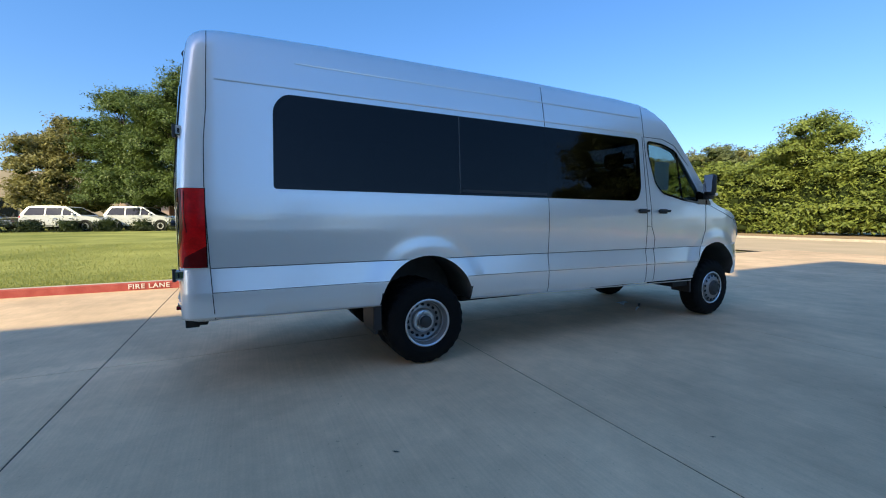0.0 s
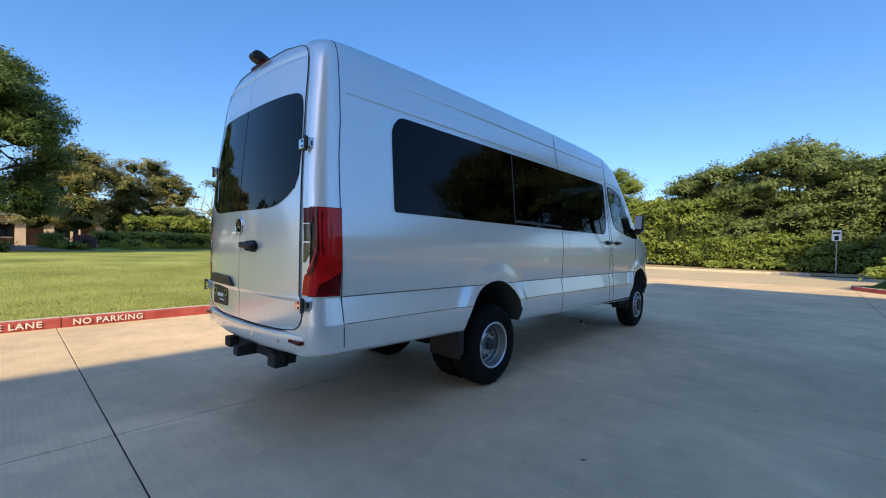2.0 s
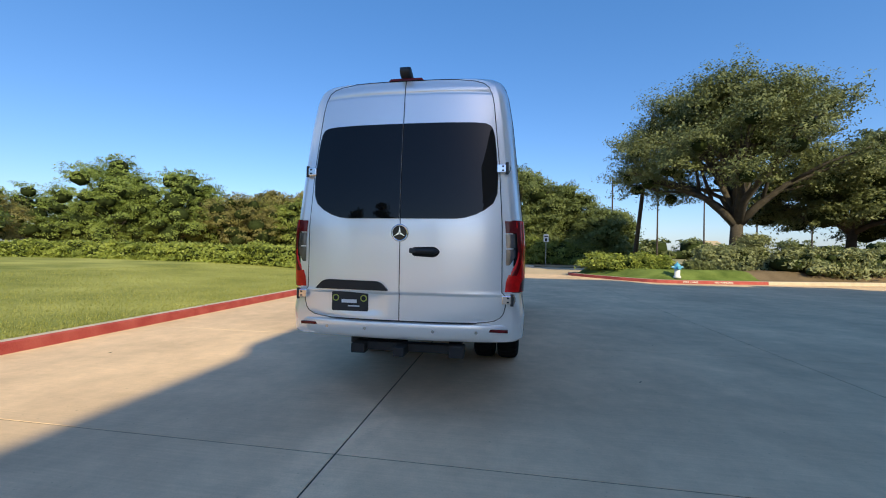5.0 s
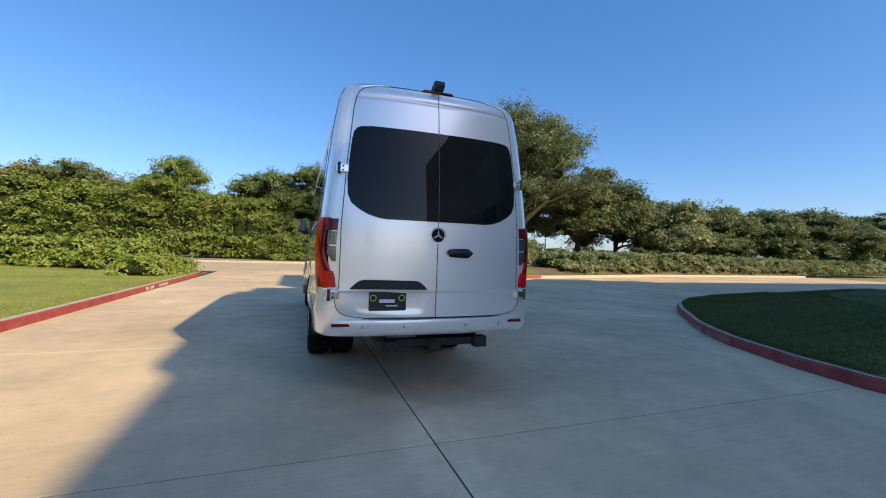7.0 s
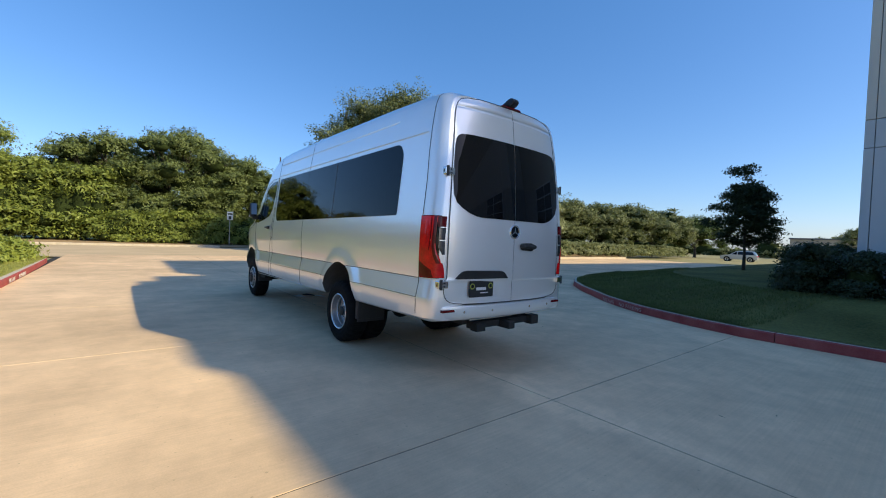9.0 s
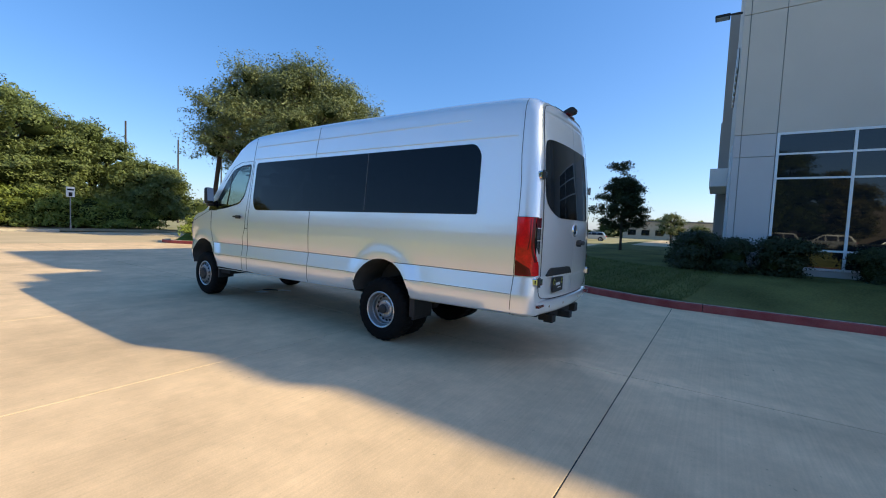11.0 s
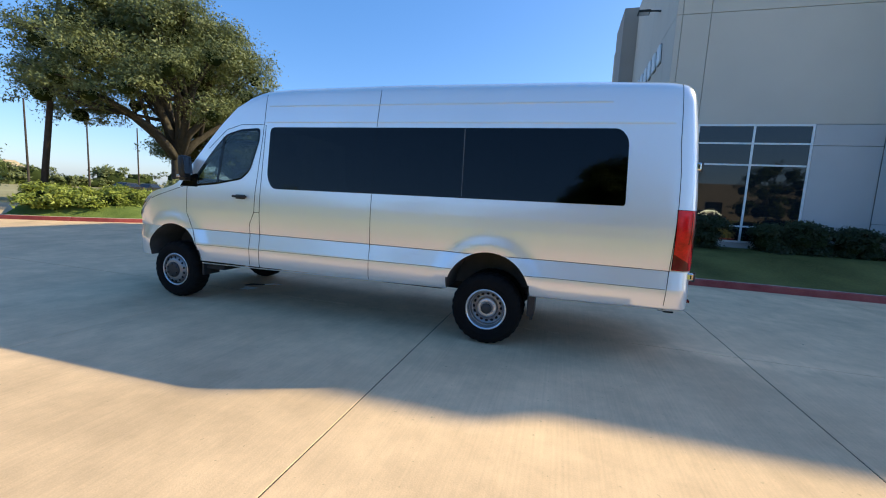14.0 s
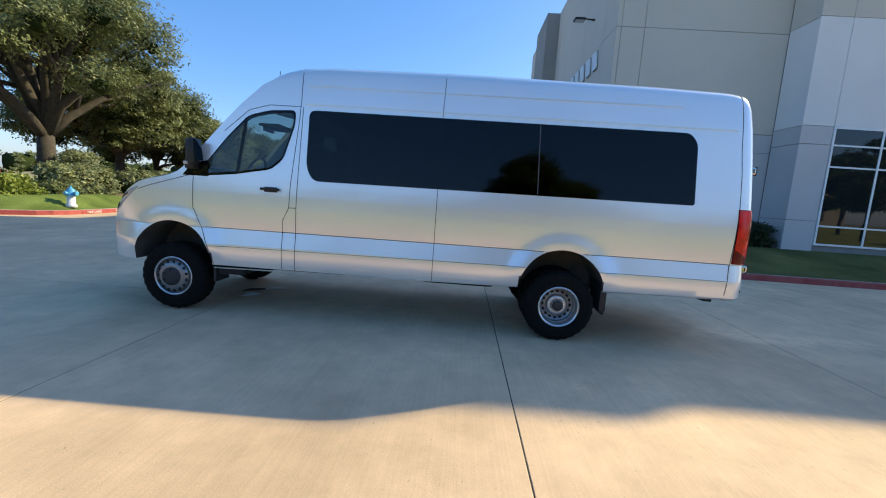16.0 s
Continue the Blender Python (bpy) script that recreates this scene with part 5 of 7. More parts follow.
emb = part("emblem", disc_y(bmesh.new(), 0, 1.445, yb - 0.006, yb + 0.004, 0.060), BLACK_GL, van, "round dark emblem with a chrome ring")
b = bmesh.new()
n = 40
ring = [(math.cos(2 * math.pi * k / n), math.sin(2 * math.pi * k / n)) for k in range(n)]
vs = [[b.verts.new((c * r, y, 1.445 + e * r)) for c, e in ring] for r, y in ((0.072, yb + 0.003), (0.070, yb - 0.010), (0.059, yb - 0.010), (0.057, yb - 0.005))]
for r0, r1 in zip(vs, vs[1:]):
    for k in range(n):
        b.faces.new((r0[k], r0[(k + 1) % n], r1[(k + 1) % n], r1[k]))
part("ring", b, CHROME, emb, "", True)
b = bmesh.new()
for a in (90, 210, 330):
    c, e = math.cos(radians(a)), math.sin(radians(a))
    pts = [(c * 0.056, 1.445 + e * 0.056), (-e * 0.009, 1.445 + c * 0.009), (e * 0.009, 1.445 - c * 0.009)]
    prism(b, pts, "y", yb - 0.010, yb - 0.005)
part("spoke", b, CHROME, emb)

# rear handle
b = bmesh.new()
yh = rear_y(0.2, 1.296)
prism(b, rounded([(0.10, 1.262), (0.29, 1.252), (0.335, 1.295), (0.29, 1.338), (0.10, 1.332)], 0.03), "y", yh - 0.004, yh + 0.01)
hdl = part("rear_handle", b, SEAM, van, "black rear door handle with a bright lock end")
b = prism(bmesh.new(), rounded([(0.09, 1.285), (0.29, 1.275), (0.325, 1.30), (0.28, 1.326), (0.09, 1.322)], 0.02), "y", yh - 0.042, yh - 0.008)
part("grip", b, BLACK_PL, hdl, "", True)
part("lock", boxes(((0.085, yh - 0.044, 1.283), (0.145, yh - 0.006, 1.325), 0.012)), RIM_DARK, hdl)
# trim over the plate
b = bmesh.new()
yt = rear_y(0.4, 1.0)
prism(b, rounded([(-0.735, 0.978), (-0.085, 0.978), (-0.155, 1.052), (-0.65, 1.058)], [0.015, 0.015, 0.05, 0.05]), "y", yt - 0.020, yt + 0.01)
for v in b.verts:
    v.co.y += rear_y(abs(v.co.x), 1.0) - yt
part("plate_light_trim", b, BLACK_PL, van, "black trim bar over the number plate")
yp = rear_y(0.35, 0.88) + 0.008
plate = part("number_plate", prism(bmesh.new(), rounded([(-0.575, 0.802), (-0.262, 0.802), (-0.262, 0.958), (-0.575, 0.958)], 0.012), "y", yp - 0.006, yp), BLACK_PL, van, "black dealer plate with two yellow-green badges")
for x in (-0.54, -0.30):
    part("badge", disc_y(bmesh.new(), x, 0.908, yp - 0.0085, yp - 0.006, 0.028, 24), PLATE_Y, plate)
    part("badge_centre", disc_y(bmesh.new(), x, 0.908, yp - 0.010, yp - 0.0085, 0.019, 24), SEAM, plate)
part("text_bar", boxes(((-0.49, yp - 0.0085, 0.868), (-0.36, yp - 0.006, 0.896), 0)), WHITE_PL, plate)
part("text_bar", boxes(((-0.435, yp - 0.0085, 0.838), (-0.335, yp - 0.006, 0.848), 0)), WHITE_PL, plate)

# bumper: a bent bar with a step
BP = [(0.982, 0.335), (0.976, 0.262), (0.962, 0.205), (0.934, 0.166), (0.88, 0.134), (0.78, 0.103), (0.6, 0.068), (0.3, 0.040), (0.0, 0.032)]
BP = BP + [(-x, y) for x, y in BP[-2::-1]]
PR = [(0.055, 0.728), (0.012, 0.727), (0.002, 0.721), (-0.002, 0.703), (0.003, 0.660), (0.014, 0.622), (0.034, 0.592), (0.075, 0.578)]


def bump_pt(i, j):
    a, c = Vector(BP[max(i - 1, 0)]), Vector(BP[min(i + 1, len(BP) - 1)])
    t = (c - a).normalized()
    nrm = Vector((t.y, -t.x))
    if nrm.dot(Vector(BP[i]) - Vector((0, 0.5))) < 0:
        nrm = -nrm
    o, z = PR[j]
    q = Vector(BP[i]) - nrm * o
    if i < 2 or i > len(BP) - 3:
        z = min(z, 0.727)
    return (q.x, q.y, z)


v, q = grid(bump_pt, len(BP), len(PR))
b = bmesh.new()
vs = [b.verts.new(p) for p in v]
for g in q:
    b.faces.new([vs[k] for k in g])
r = bmesh.ops.extrude_face_region(b, geom=b.faces[:])
bmesh.ops.scale(b, vec=(0.97, 1, 1), verts=[g for g in r["geom"] if isinstance(g, bmesh.types.BMVert)])
bmesh.ops.translate(b, vec=(0, 0.03, 0), verts=[g for g in r["geom"] if isinstance(g, bmesh.types.BMVert)])
bumper = part("rear_bumper", b, SILVER, van, "silver wrap-round rear bumper", True)
bumper.data.set_sharp_from_angle(angle=radians(40))
for s in (-1, 1):
    part("reflector", boxes(((min(s * 0.69, s * 0.865), 0.092, 0.672), (max(s * 0.69, s * 0.865), 0.15, 0.697), 0.004)), DARK_LENS, bumper, "dark red strip reflector")
    for x in (0.28, 0.62):
        part("parking_sensor", disc_y(bmesh.new(), s * x, 0.668, 0.030 + 0.105 * x ** 2, 0.08 + 0.1 * x ** 2, 0.013, 16), CHROME, bumper)

# high brake lamp and camera
yl = rear_y(0, 2.70)
part("high_brake_lamp", prism(bmesh.new(), rounded([(-0.15, 2.716), (0.15, 2.716), (0.13, 2.734), (-0.13, 2.734)], 0.007), "y", yl - 0.006, yl + 0.09), DARK_LENS, van, "slim red high brake lamp")
b = prism(bmesh.new(), rounded([(yl - 0.062, 2.762), (yl - 0.05, 2.748), (yl + 0.01, 2.732), (yl + 0.12, 2.735), (yl + 0.10, 2.765), (yl + 0.0, 2.812), (yl - 0.04, 2.816), (yl - 0.066, 2.79)], 0.008, 3), "x", -0.042, 0.042)
bmesh.ops.bevel(b, geom=[e for e in b.edges if abs(e.verts[0].co.x - e.verts[1].co.x) < 1e-5], offset=0.009, segments=2, affect='EDGES', profile=0.5)
camr = part("reversing_camera", b, BLACK_PL, van, "black reversing camera on the roof edge", True)
part("camera_lens", disc_y(bmesh.new(), 0, 2.776, yl - 0.058, yl - 0.04, 0.016, 16), BLACK_GL, camr)
part("aerial", boxes(((-0.015, 0.60, 2.75), (0.015, 0.66, 2.80), 0.006)), BLACK_PL, van)
b = bmesh.new()
tube(b, [(0, 5.62, 2.56), (0, 5.60, 2.93)], [0.006, 0.003], 6)
part("aerial", b, BLACK_PL, van)

# hitch and underbody
part("tow_hitch", boxes(((-0.42, 0.17, 0.465), (0.52, 0.26, 0.535), 0.01), ((-0.04, 0.03, 0.455), (0.05, 0.2, 0.53), 0.008), ((0.40, 0.1, 0.45), (0.52, 0.2, 0.55), 0.01), ((-0.42, 0.1, 0.45), (-0.30, 0.2, 0.53), 0.01)), UNDER, van, "black tow hitch bar under the bumper")
for s in (-1, 1):
    part("chassis_rail", boxes(((min(s * 0.38, s * 0.48), 0.25, 0.50), (max(s * 0.38, s * 0.48), 6.8, 0.66), 0.01)), UNDER, van)
    part("mud_flap", boxes(((min(s * 0.60, s * 0.955), 1.545, 0.33), (max(s * 0.60, s * 0.955), 1.575, 0.56), 0.008), ((min(s * 0.60, s * 0.965), 1.535, 0.36), (max(s * 0.60, s * 0.965), 1.61, 0.70), 0.02)), BLACK_PL, van, "black rubber mud flap")
    part("front_mud_flap", boxes(((min(s * 0.70, s * 0.96), 5.86, 0.36), (max(s * 0.70, s * 0.96), 5.89, 0.62), 0.008)), BLACK_PL, van)
    part("side_step_bracket", boxes(((min(s * 0.55, s * 0.93), 5.55, 0.45), (max(s * 0.55, s * 0.93), 5.85, 0.52), 0.01)), UNDER, van)
b = bmesh.new()
tube(b, [(-0.62, HUB_R[0], 0.385), (0.62, HUB_R[0], 0.385)], [0.06, 0.06], 12)
tube(b, [(-0.02, HUB_R[0] - 0.15, 0.385), (0, HUB_R[0] + 0.05, 0.385), (0, HUB_R[0] + 0.2, 0.39)], [0.10, 0.17, 0.08], 14)
part("rear_axle", b, UNDER, van, "", True)
b = bmesh.new()
tube(b, [(-0.8, HUB_F[0], 0.385), (0.8, HUB_F[0], 0.385)], [0.05, 0.05], 12)
tube(b, [(0, HUB_R[0] + 0.2, 0.39), (0.0, 5.2, 0.5)], [0.04, 0.04], 10)
part("drive_shaft", b, UNDER, van, "", True)
part("fuel_tank", boxes(((-0.35, 2.7, 0.40), (0.36, 3.6, 0.60), 0.05)), UNDER, van)
part("transfer_case", boxes(((-0.3, 4.6, 0.40), (0.35, 5.6, 0.6), 0.05)), UNDER, van)


def wheel(name, y, zc, s, face_x, dish, dual):
    """A tyre and rim whose outer rim edge lies at face_x."""
    e = link(name, None, van, "black off-road tyre on a steel rim")
    W = 0.225
    c = (s * face_x, y, zc)
    prof = [(0.205, -0.005), (0.225, 0.006), (0.27, 0.018), (0.325, 0.014), (0.352, 0.004), (0.372, -0.012), (0.384, -0.035), (0.385, -0.11), (0.384, -W + 0.035), (0.372, -W + 0.012), (0.345, -W - 0.01), (0.27, -W - 0.015), (0.205, -W + 0.005)]

    def lug(j, k, r):
        if 4 <= j <= 9 and (k % 4 in ((0, 1) if j < 7 else (2, 3))):
            return r - 0.007
        return r
    bm = bmesh.new()
    lathe_x(bm, prof, c, s, 112, lug)
    part("tyre", bm, RUBBER, e, "", False)
    if dual:
        bm = bmesh.new()
        lathe_x(bm, prof, (s * (face_x - 0.275), y, zc), s, 112, lug)
        part("inner_tyre", bm, RUBBER, e)
    bm = bmesh.new()
    if dish > 0:      # deep dished rear rim
        pr = [(0.222, 0.004), (0.214, 0.010), (0.203, 0.002), (0.196, -0.03), (0.186, -0.075), (0.176, -0.11), (0.150, -0.125), (0.118, -0.118), (0.108, -0.095), (0.098, -0.088), (0.062, -0.088), (0.060, -0.05), (0.0, -0.05)]
    else:             # convex front rim
        pr = [(0.222, 0.004), (0.214, 0.010), (0.203, 0.002), (0.196, -0.04), (0.188, -0.045), (0.180, -0.02), (0.160, 0.012), (0.132, 0.028), (0.112, 0.030), (0.0, 0.030)]
    lip = 2
    lathe_x(bm, pr[:lip + 1], c, s, 64)
    rim = part("rim", bm, RIM_STEEL, e, "bright steel rim lip", True)
    rim.data.set_sharp_from_angle(angle=radians(35))
    bm = bmesh.new()
    lathe_x(bm, pr[lip:], c, s, 64)
    disc = part("wheel_disc", bm, RIM_DISH if dish > 0 else RIM_FACE, e, "grey ventilated wheel disc", True)
    disc.data.set_sharp_from_angle(angle=radians(35))
    if dish > 0:
        bm = bmesh.new()
        lathe_x(bm, [(0.106, -0.094), (0.102, -0.082), (0.064, -0.082), (0.060, -0.088)], c, s, 48)
        part("hub_flange", bm, RIM_STEEL, e, "bright hub flange", True)
        bm = bmesh.new()
        lathe_x(bm, [(0.190, -0.060), (0.186, -0.066), (0.182, -0.092), (0.184, -0.086)], c, s, 48)
        part("rim_ring", bm, RIM_STEEL, e, "", True)
    bm = bmesh.new()
    k = 16 if dish > 0 else 15
    rr, xx = (0.150, -0.119) if dish > 0 else (0.158, 0.010)
    for i in range(k):
        a = 2 * math.pi * i / k
        bm = bmesh.new()
        g = bmesh.ops.create_uvsphere(bm, u_segments=8, v_segments=6, radius=1.0)
        for v in g["verts"]:
            p = Vector((v.co.x * 0.006, v.co.y * (0.018 if dish > 0 else 0.017), v.co.z * (0.013 if dish > 0 else 0.026)))
            yy, zz = p.z, p.y
            v.co = Vector((c[0] + s * (xx + p.x + 0.003), c[1] + (rr + yy) * math.cos(a) - zz * math.sin(a), c[2] + (rr + yy) * math.sin(a) + zz * math.cos(a)))
        part("vent_hole", bm, SEAM, e)
    bm = bmesh.new()
    if dish > 0:
        lathe_x(bm, [(0.058, -0.09), (0.056, -0.03), (0.045, -0.02), (0.0, -0.02)], c, s, 24)
    else:
        lathe_x(bm, [(0.105, 0.030), (0.103, 0.045), (0.07, 0.052), (0.0, 0.055)], c, s, 32)
    part("hub_cap", bm, RIM_DARK, e, "dark hub cap", True)
    for i in range(6):
        a = 2 * math.pi * (i + 0.5) / 6
        q = 0.081 if dish > 0 else 0.078
        x0, x1 = (-0.092, -0.066) if dish > 0 else (0.048, 0.066)
        bm = bmesh.new()
        tube(bm, [(c[0] + s * x0, y + q * math.cos(a), zc + q * math.sin(a)), (c[0] + s * x1, y + q * math.cos(a), zc + q * math.sin(a))], [0.012, 0.010], 6)
        part("wheel_nut", bm, RIM_STEEL if dish > 0 else RIM_DARK, e)
    bm = bmesh.new()
    lathe_x(bm, [(0.19, -0.13), (0.05, -0.13), (0.05, -0.5)] if dish > 0 else [(0.185, -0.05), (0.05, -0.05), (0.05, -0.3)], c, s, 32)
    part("brake_drum", bm, UNDER, e)


for s in (-1, 1):
    wheel("rear_wheel", HUB_R[0], HUB_R[1], s, 0.975, 1, True)
    wheel("front_wheel", HUB_F[0], HUB_F[1] + 0.005, s, 0.945, -1, False)

# seats and cabin, seen through the glass
part("cabin_floor", boxes(((-0.90, 0.3, 1.062), (0.90, 6.2, 1.09), 0)), UNDER, van)


def seat(x, y, w=0.46):
    e = link("seat", None, van, "dark passenger seat")
    part("cushion", boxes(((x - w / 2, y, 1.28), (x + w / 2, y + 0.46, 1.42), 0.05)), SEATCLOTH, e, "", True)
    b = boxes(((x - w / 2, y - 0.12, 1.38), (x + w / 2, y + 0.02, 1.98), 0.05))
    part("backrest", b, SEATCLOTH, e, "", True)
    part("headrest", boxes(((x - 0.13, y - 0.13, 1.99), (x + 0.13, y - 0.02, 2.19), 0.045)), SEATCLOTH, e, "", True)
    part("leg", boxes(((x - 0.18, y + 0.05, 1.09), (x + 0.18, y + 0.38, 1.28), 0.01)), UNDER, e)


for yy in (1.2, 2.05, 2.9, 3.75):
    for xx in (-0.62, -0.14, 0.58):
        seat(xx, yy)
for xx in (-0.48, 0.48):
    seat(xx, 5.0, 0.52)
part("dashboard", boxes(((-0.86, 5.75, 1.35), (0.86, 6.25, 1.62), 0.06)), BLACK_PL, van, "", True)
b = bmesh.new()
for k in range(24):
    a0, a1 = 2 * math.pi * k / 24, 2 * math.pi * (k + 1) / 24
    tube(b, [(-0.48 + 0.19 * math.cos(a0), 5.66 - 0.07 * math.sin(a0), 1.62 + 0.17 * math.sin(a0)), (-0.48 + 0.19 * math.cos(a1), 5.66 - 0.07 * math.sin(a1), 1.62 + 0.17 * math.sin(a1))], [0.016, 0.016], 6, False)
part("steering_wheel", b, BLACK_PL, van)
part("window_sticker", boxes(((0.905, 5.15, 1.70), (0.908, 5.42, 2.05), 0)), WHITE_PL, van, "white paper price sheet inside the cab window")
part("sun_visor", boxes(((-0.70, 5.28, 2.14), (-0.22, 5.52, 2.17), 0.01)), INTERIOR, van)
part("interior_mirror", boxes(((-0.12, 5.72, 2.16), (0.12, 5.76, 2.24), 0.01)), BLACK_PL, van)
b = bmesh.new()
v, q = grid(lambda i, j: (-0.78 + 1.56 * i / 20 * 1.0, 0, 1.66 + 0.78 * j / 16), 21, 17)
vs = []
for x, _, z in v:
    xx = x * (1 - 0.13 * (z - 1.66) / 0.78)
    lo, hi = 5.2, 6.8
    for _ in range(30):
        m = (lo + hi) / 2
        if roof_z(xx, m) > z:
            lo = m
        else:
            hi = m
    vs.append(b.verts.new((xx, lo - 0.004, z)))
for g in q:
    b.faces.new([vs[k] for k in g])
part("windshield", b, CABGLASS, van, "clear raked windshield", True)


# ---- planting and surroundings ----
thicket("hedge", "waist-high leafy green hedge in sun at the end of the lawn", [(-7.2, 17.6), (-9.4, 17.2), (-16, 17.0), (-30, 16.6)], 1.12, 2.0, 32000, 0.12, LEAF_HEDGE, 11, 0.32, lump=0.45, clump=0.2, rough=0.12)
thicket("hedge", "tall dense sunlit hedge of bulging bushes behind the street", [(-60, 43.5), (-30, 43.5), (-14, 43), (-4, 43)], 6.4, 3.8, 104000, 0.22, LEAF_TALL, 12, 0.1, lump=1.35, clump=0.42, rough=0.13)
thicket("shrub_bed", "leafy green bushes along the foot of the street oaks", [(-4.5, 40.6), (2, 39.9), (10.2, 38.8)], 2.3, 2.2, 26000, 0.17, LEAF_TALL, 112, 0.1, lump=0.9, clump=0.32, rough=0.4, category="shrubs")
thicket("shrub_bed", "low yellow-green leafy shrubs in the bed beside the red kerb", [(-6.5, 13.6), (-6.3, 16.0), (-6.4, 17.9)], 0.65, 1.3, 9000, 0.11, LEAF_HEDGE, 19, 0.15, lump=0.36, clump=0.16, category="shrubs")
tree("shrub_tree", "light green bushy tree rising out of the tall hedge", (-12.8, 42.4, 0.1), 3.2, 9.6, 3.6, 15000, 0.17, LEAF_TALL, 0.15, 22, 13, 0.45, dome=0.3, spray=0.55, gaps=0.2)
for k, (x, y, z1, R) in enumerate(((-20.5, 48, 8.8, 3.6), (-26, 48.5, 9.6, 4.2), (-32, 48, 9.4, 4.0))):
    tree("hedge_tree", "dull olive tree behind the tall hedge", (x, y, 0.1), 2.0, z1, R, 9000, 0.22, LEAF_OLIVE, 0.2, 20, 140 + k, 0.5, dome=0.35, spray=0.6, group="trees behind the tall hedge")
for k, (x, y, z1, R) in enumerate(((-4.5, 47, 10.2, 6.0), (1.5, 46, 11.8, 6.8), (6.5, 43.5, 8.8, 4.8), (10.3, 40.5, 6.2, 3.4))):
    tree("oak_tree", "broad dense live oak with foliage down to the ground", (x, y, 0.1), 0.6, z1, R, 38000, 0.178, LEAF_STREET, 0.3, 34, 20 + k, 0.5, lobe=0.9, clump=0.40, spray=0.25, shell=(0.5, 1.02), group="oaks behind the street", skirt=9, dome=0.28, gaps=0.1)
tree("oak_tree", "large spreading live oak with open dark crown", (14.6, 24.2, 0.1), 3.6, 12.6, 6.9, 70000, 0.118, LEAF_OAK, 0.42, 64, 31, 0.26, lobe=0.74, clump=0.34, shell=(0.4, 1.02), spray=0.6, zf=3.3, lean=(0.0, 0.15), centre=(14.3, 24.7), dome=0.34, gaps=0.34, group="oaks behind the shrubs")
tree("oak_tree", "dark spreading live oak behind the low hedge", (23.7, 28.4, 0.1), 2.2, 9.6, 6.4, 36000, 0.17, LEAF_OAK, 0.33, 34, 32, 0.42, lobe=0.88, clump=0.40, shell=(0.45, 1.0), spray=0.3, dome=0.34, group="oaks behind the shrubs")
for k, (x, y, z0, z1, R, lf) in enumerate(((30.5, 31, 1.2, 8.5, 5.2, LEAF_OAK), (33, 26, 1.0, 7.0, 3.0, LEAF_GREY), (40, 29, 1.0, 7.8, 5.5, LEAF_OAK), (49, 29, 1.0, 7.6, 5.5, LEAF_OAK), (58, 28, 1.0, 8.2, 6, LEAF_OAK), (70, 30, 1.0, 8.6, 7, LEAF_OAK), (84, 28, 1, 8, 6, LEAF_GREEN))):
    tree("roadside_tree", "dull green roadside tree in a row", (x, y, 0.1), z0 + 0.3, z1, R, 16000, 0.21, lf, 0.25, 24, 40 + k, 0.55, clump=0.42, spray=0.35, group="roadside tree row", dome=0.32, gaps=0.25)
thicket("hedge", "grey-green loose shrub row along the kerb", [(14.2, 19.5), (24.5, 22.1), (34, 23.2), (70, 25.4)], 1.35, 2.3, 62000, 0.15, LEAF_GREY, 14, 0.35, lump=0.6, clump=0.2, rough=0.15)
thicket("shrub_bed", "low yellow-green leafy shrubs on the grass bank", [(5.5, 21.2), (7.0, 19.8), (9.0, 19.3)], 0.75, 1.6, 12000, 0.11, LEAF_HEDGE, 15, 0.42, lump=0.42, clump=0.16, category="shrubs")
thicket("shrub", "low flat-topped dark green shrub behind the hydrant", [(9.8, 19.3), (10.7, 19.3)], 0.42, 0.7, 3500, 0.08, LEAF_OAK, 115, 0.50, lump=0.26, clump=0.12, rough=0.08, category="shrub")
thicket("shrub", "loose grey-green shrub beside the hydrant", [(10.9, 20.4), (12.7, 19.7)], 1.2, 1.1, 8000, 0.11, LEAF_GREY, 116, 0.48, lump=0.5, clump=0.2, rough=0.2, category="shrub")
thicket("shrub", "tall loose grey-green shrub at the foot of the oak", [(14.6, 23.0), (15.3, 22.9)], 2.1, 1.2, 6000, 0.11, LEAF_GREY, 16, 0.48, lump=0.6, clump=0.24, rough=0.25, category="shrub")
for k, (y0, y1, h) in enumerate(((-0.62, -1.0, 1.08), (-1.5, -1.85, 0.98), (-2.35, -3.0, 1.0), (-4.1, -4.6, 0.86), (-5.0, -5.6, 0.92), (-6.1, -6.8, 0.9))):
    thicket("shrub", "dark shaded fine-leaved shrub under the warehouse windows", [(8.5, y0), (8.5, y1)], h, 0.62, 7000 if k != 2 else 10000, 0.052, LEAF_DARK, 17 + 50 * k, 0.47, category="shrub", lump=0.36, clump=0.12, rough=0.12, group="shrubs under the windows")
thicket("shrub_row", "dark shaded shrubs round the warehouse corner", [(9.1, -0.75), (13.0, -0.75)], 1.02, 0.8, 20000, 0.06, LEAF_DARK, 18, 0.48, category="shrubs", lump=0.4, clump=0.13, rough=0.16)
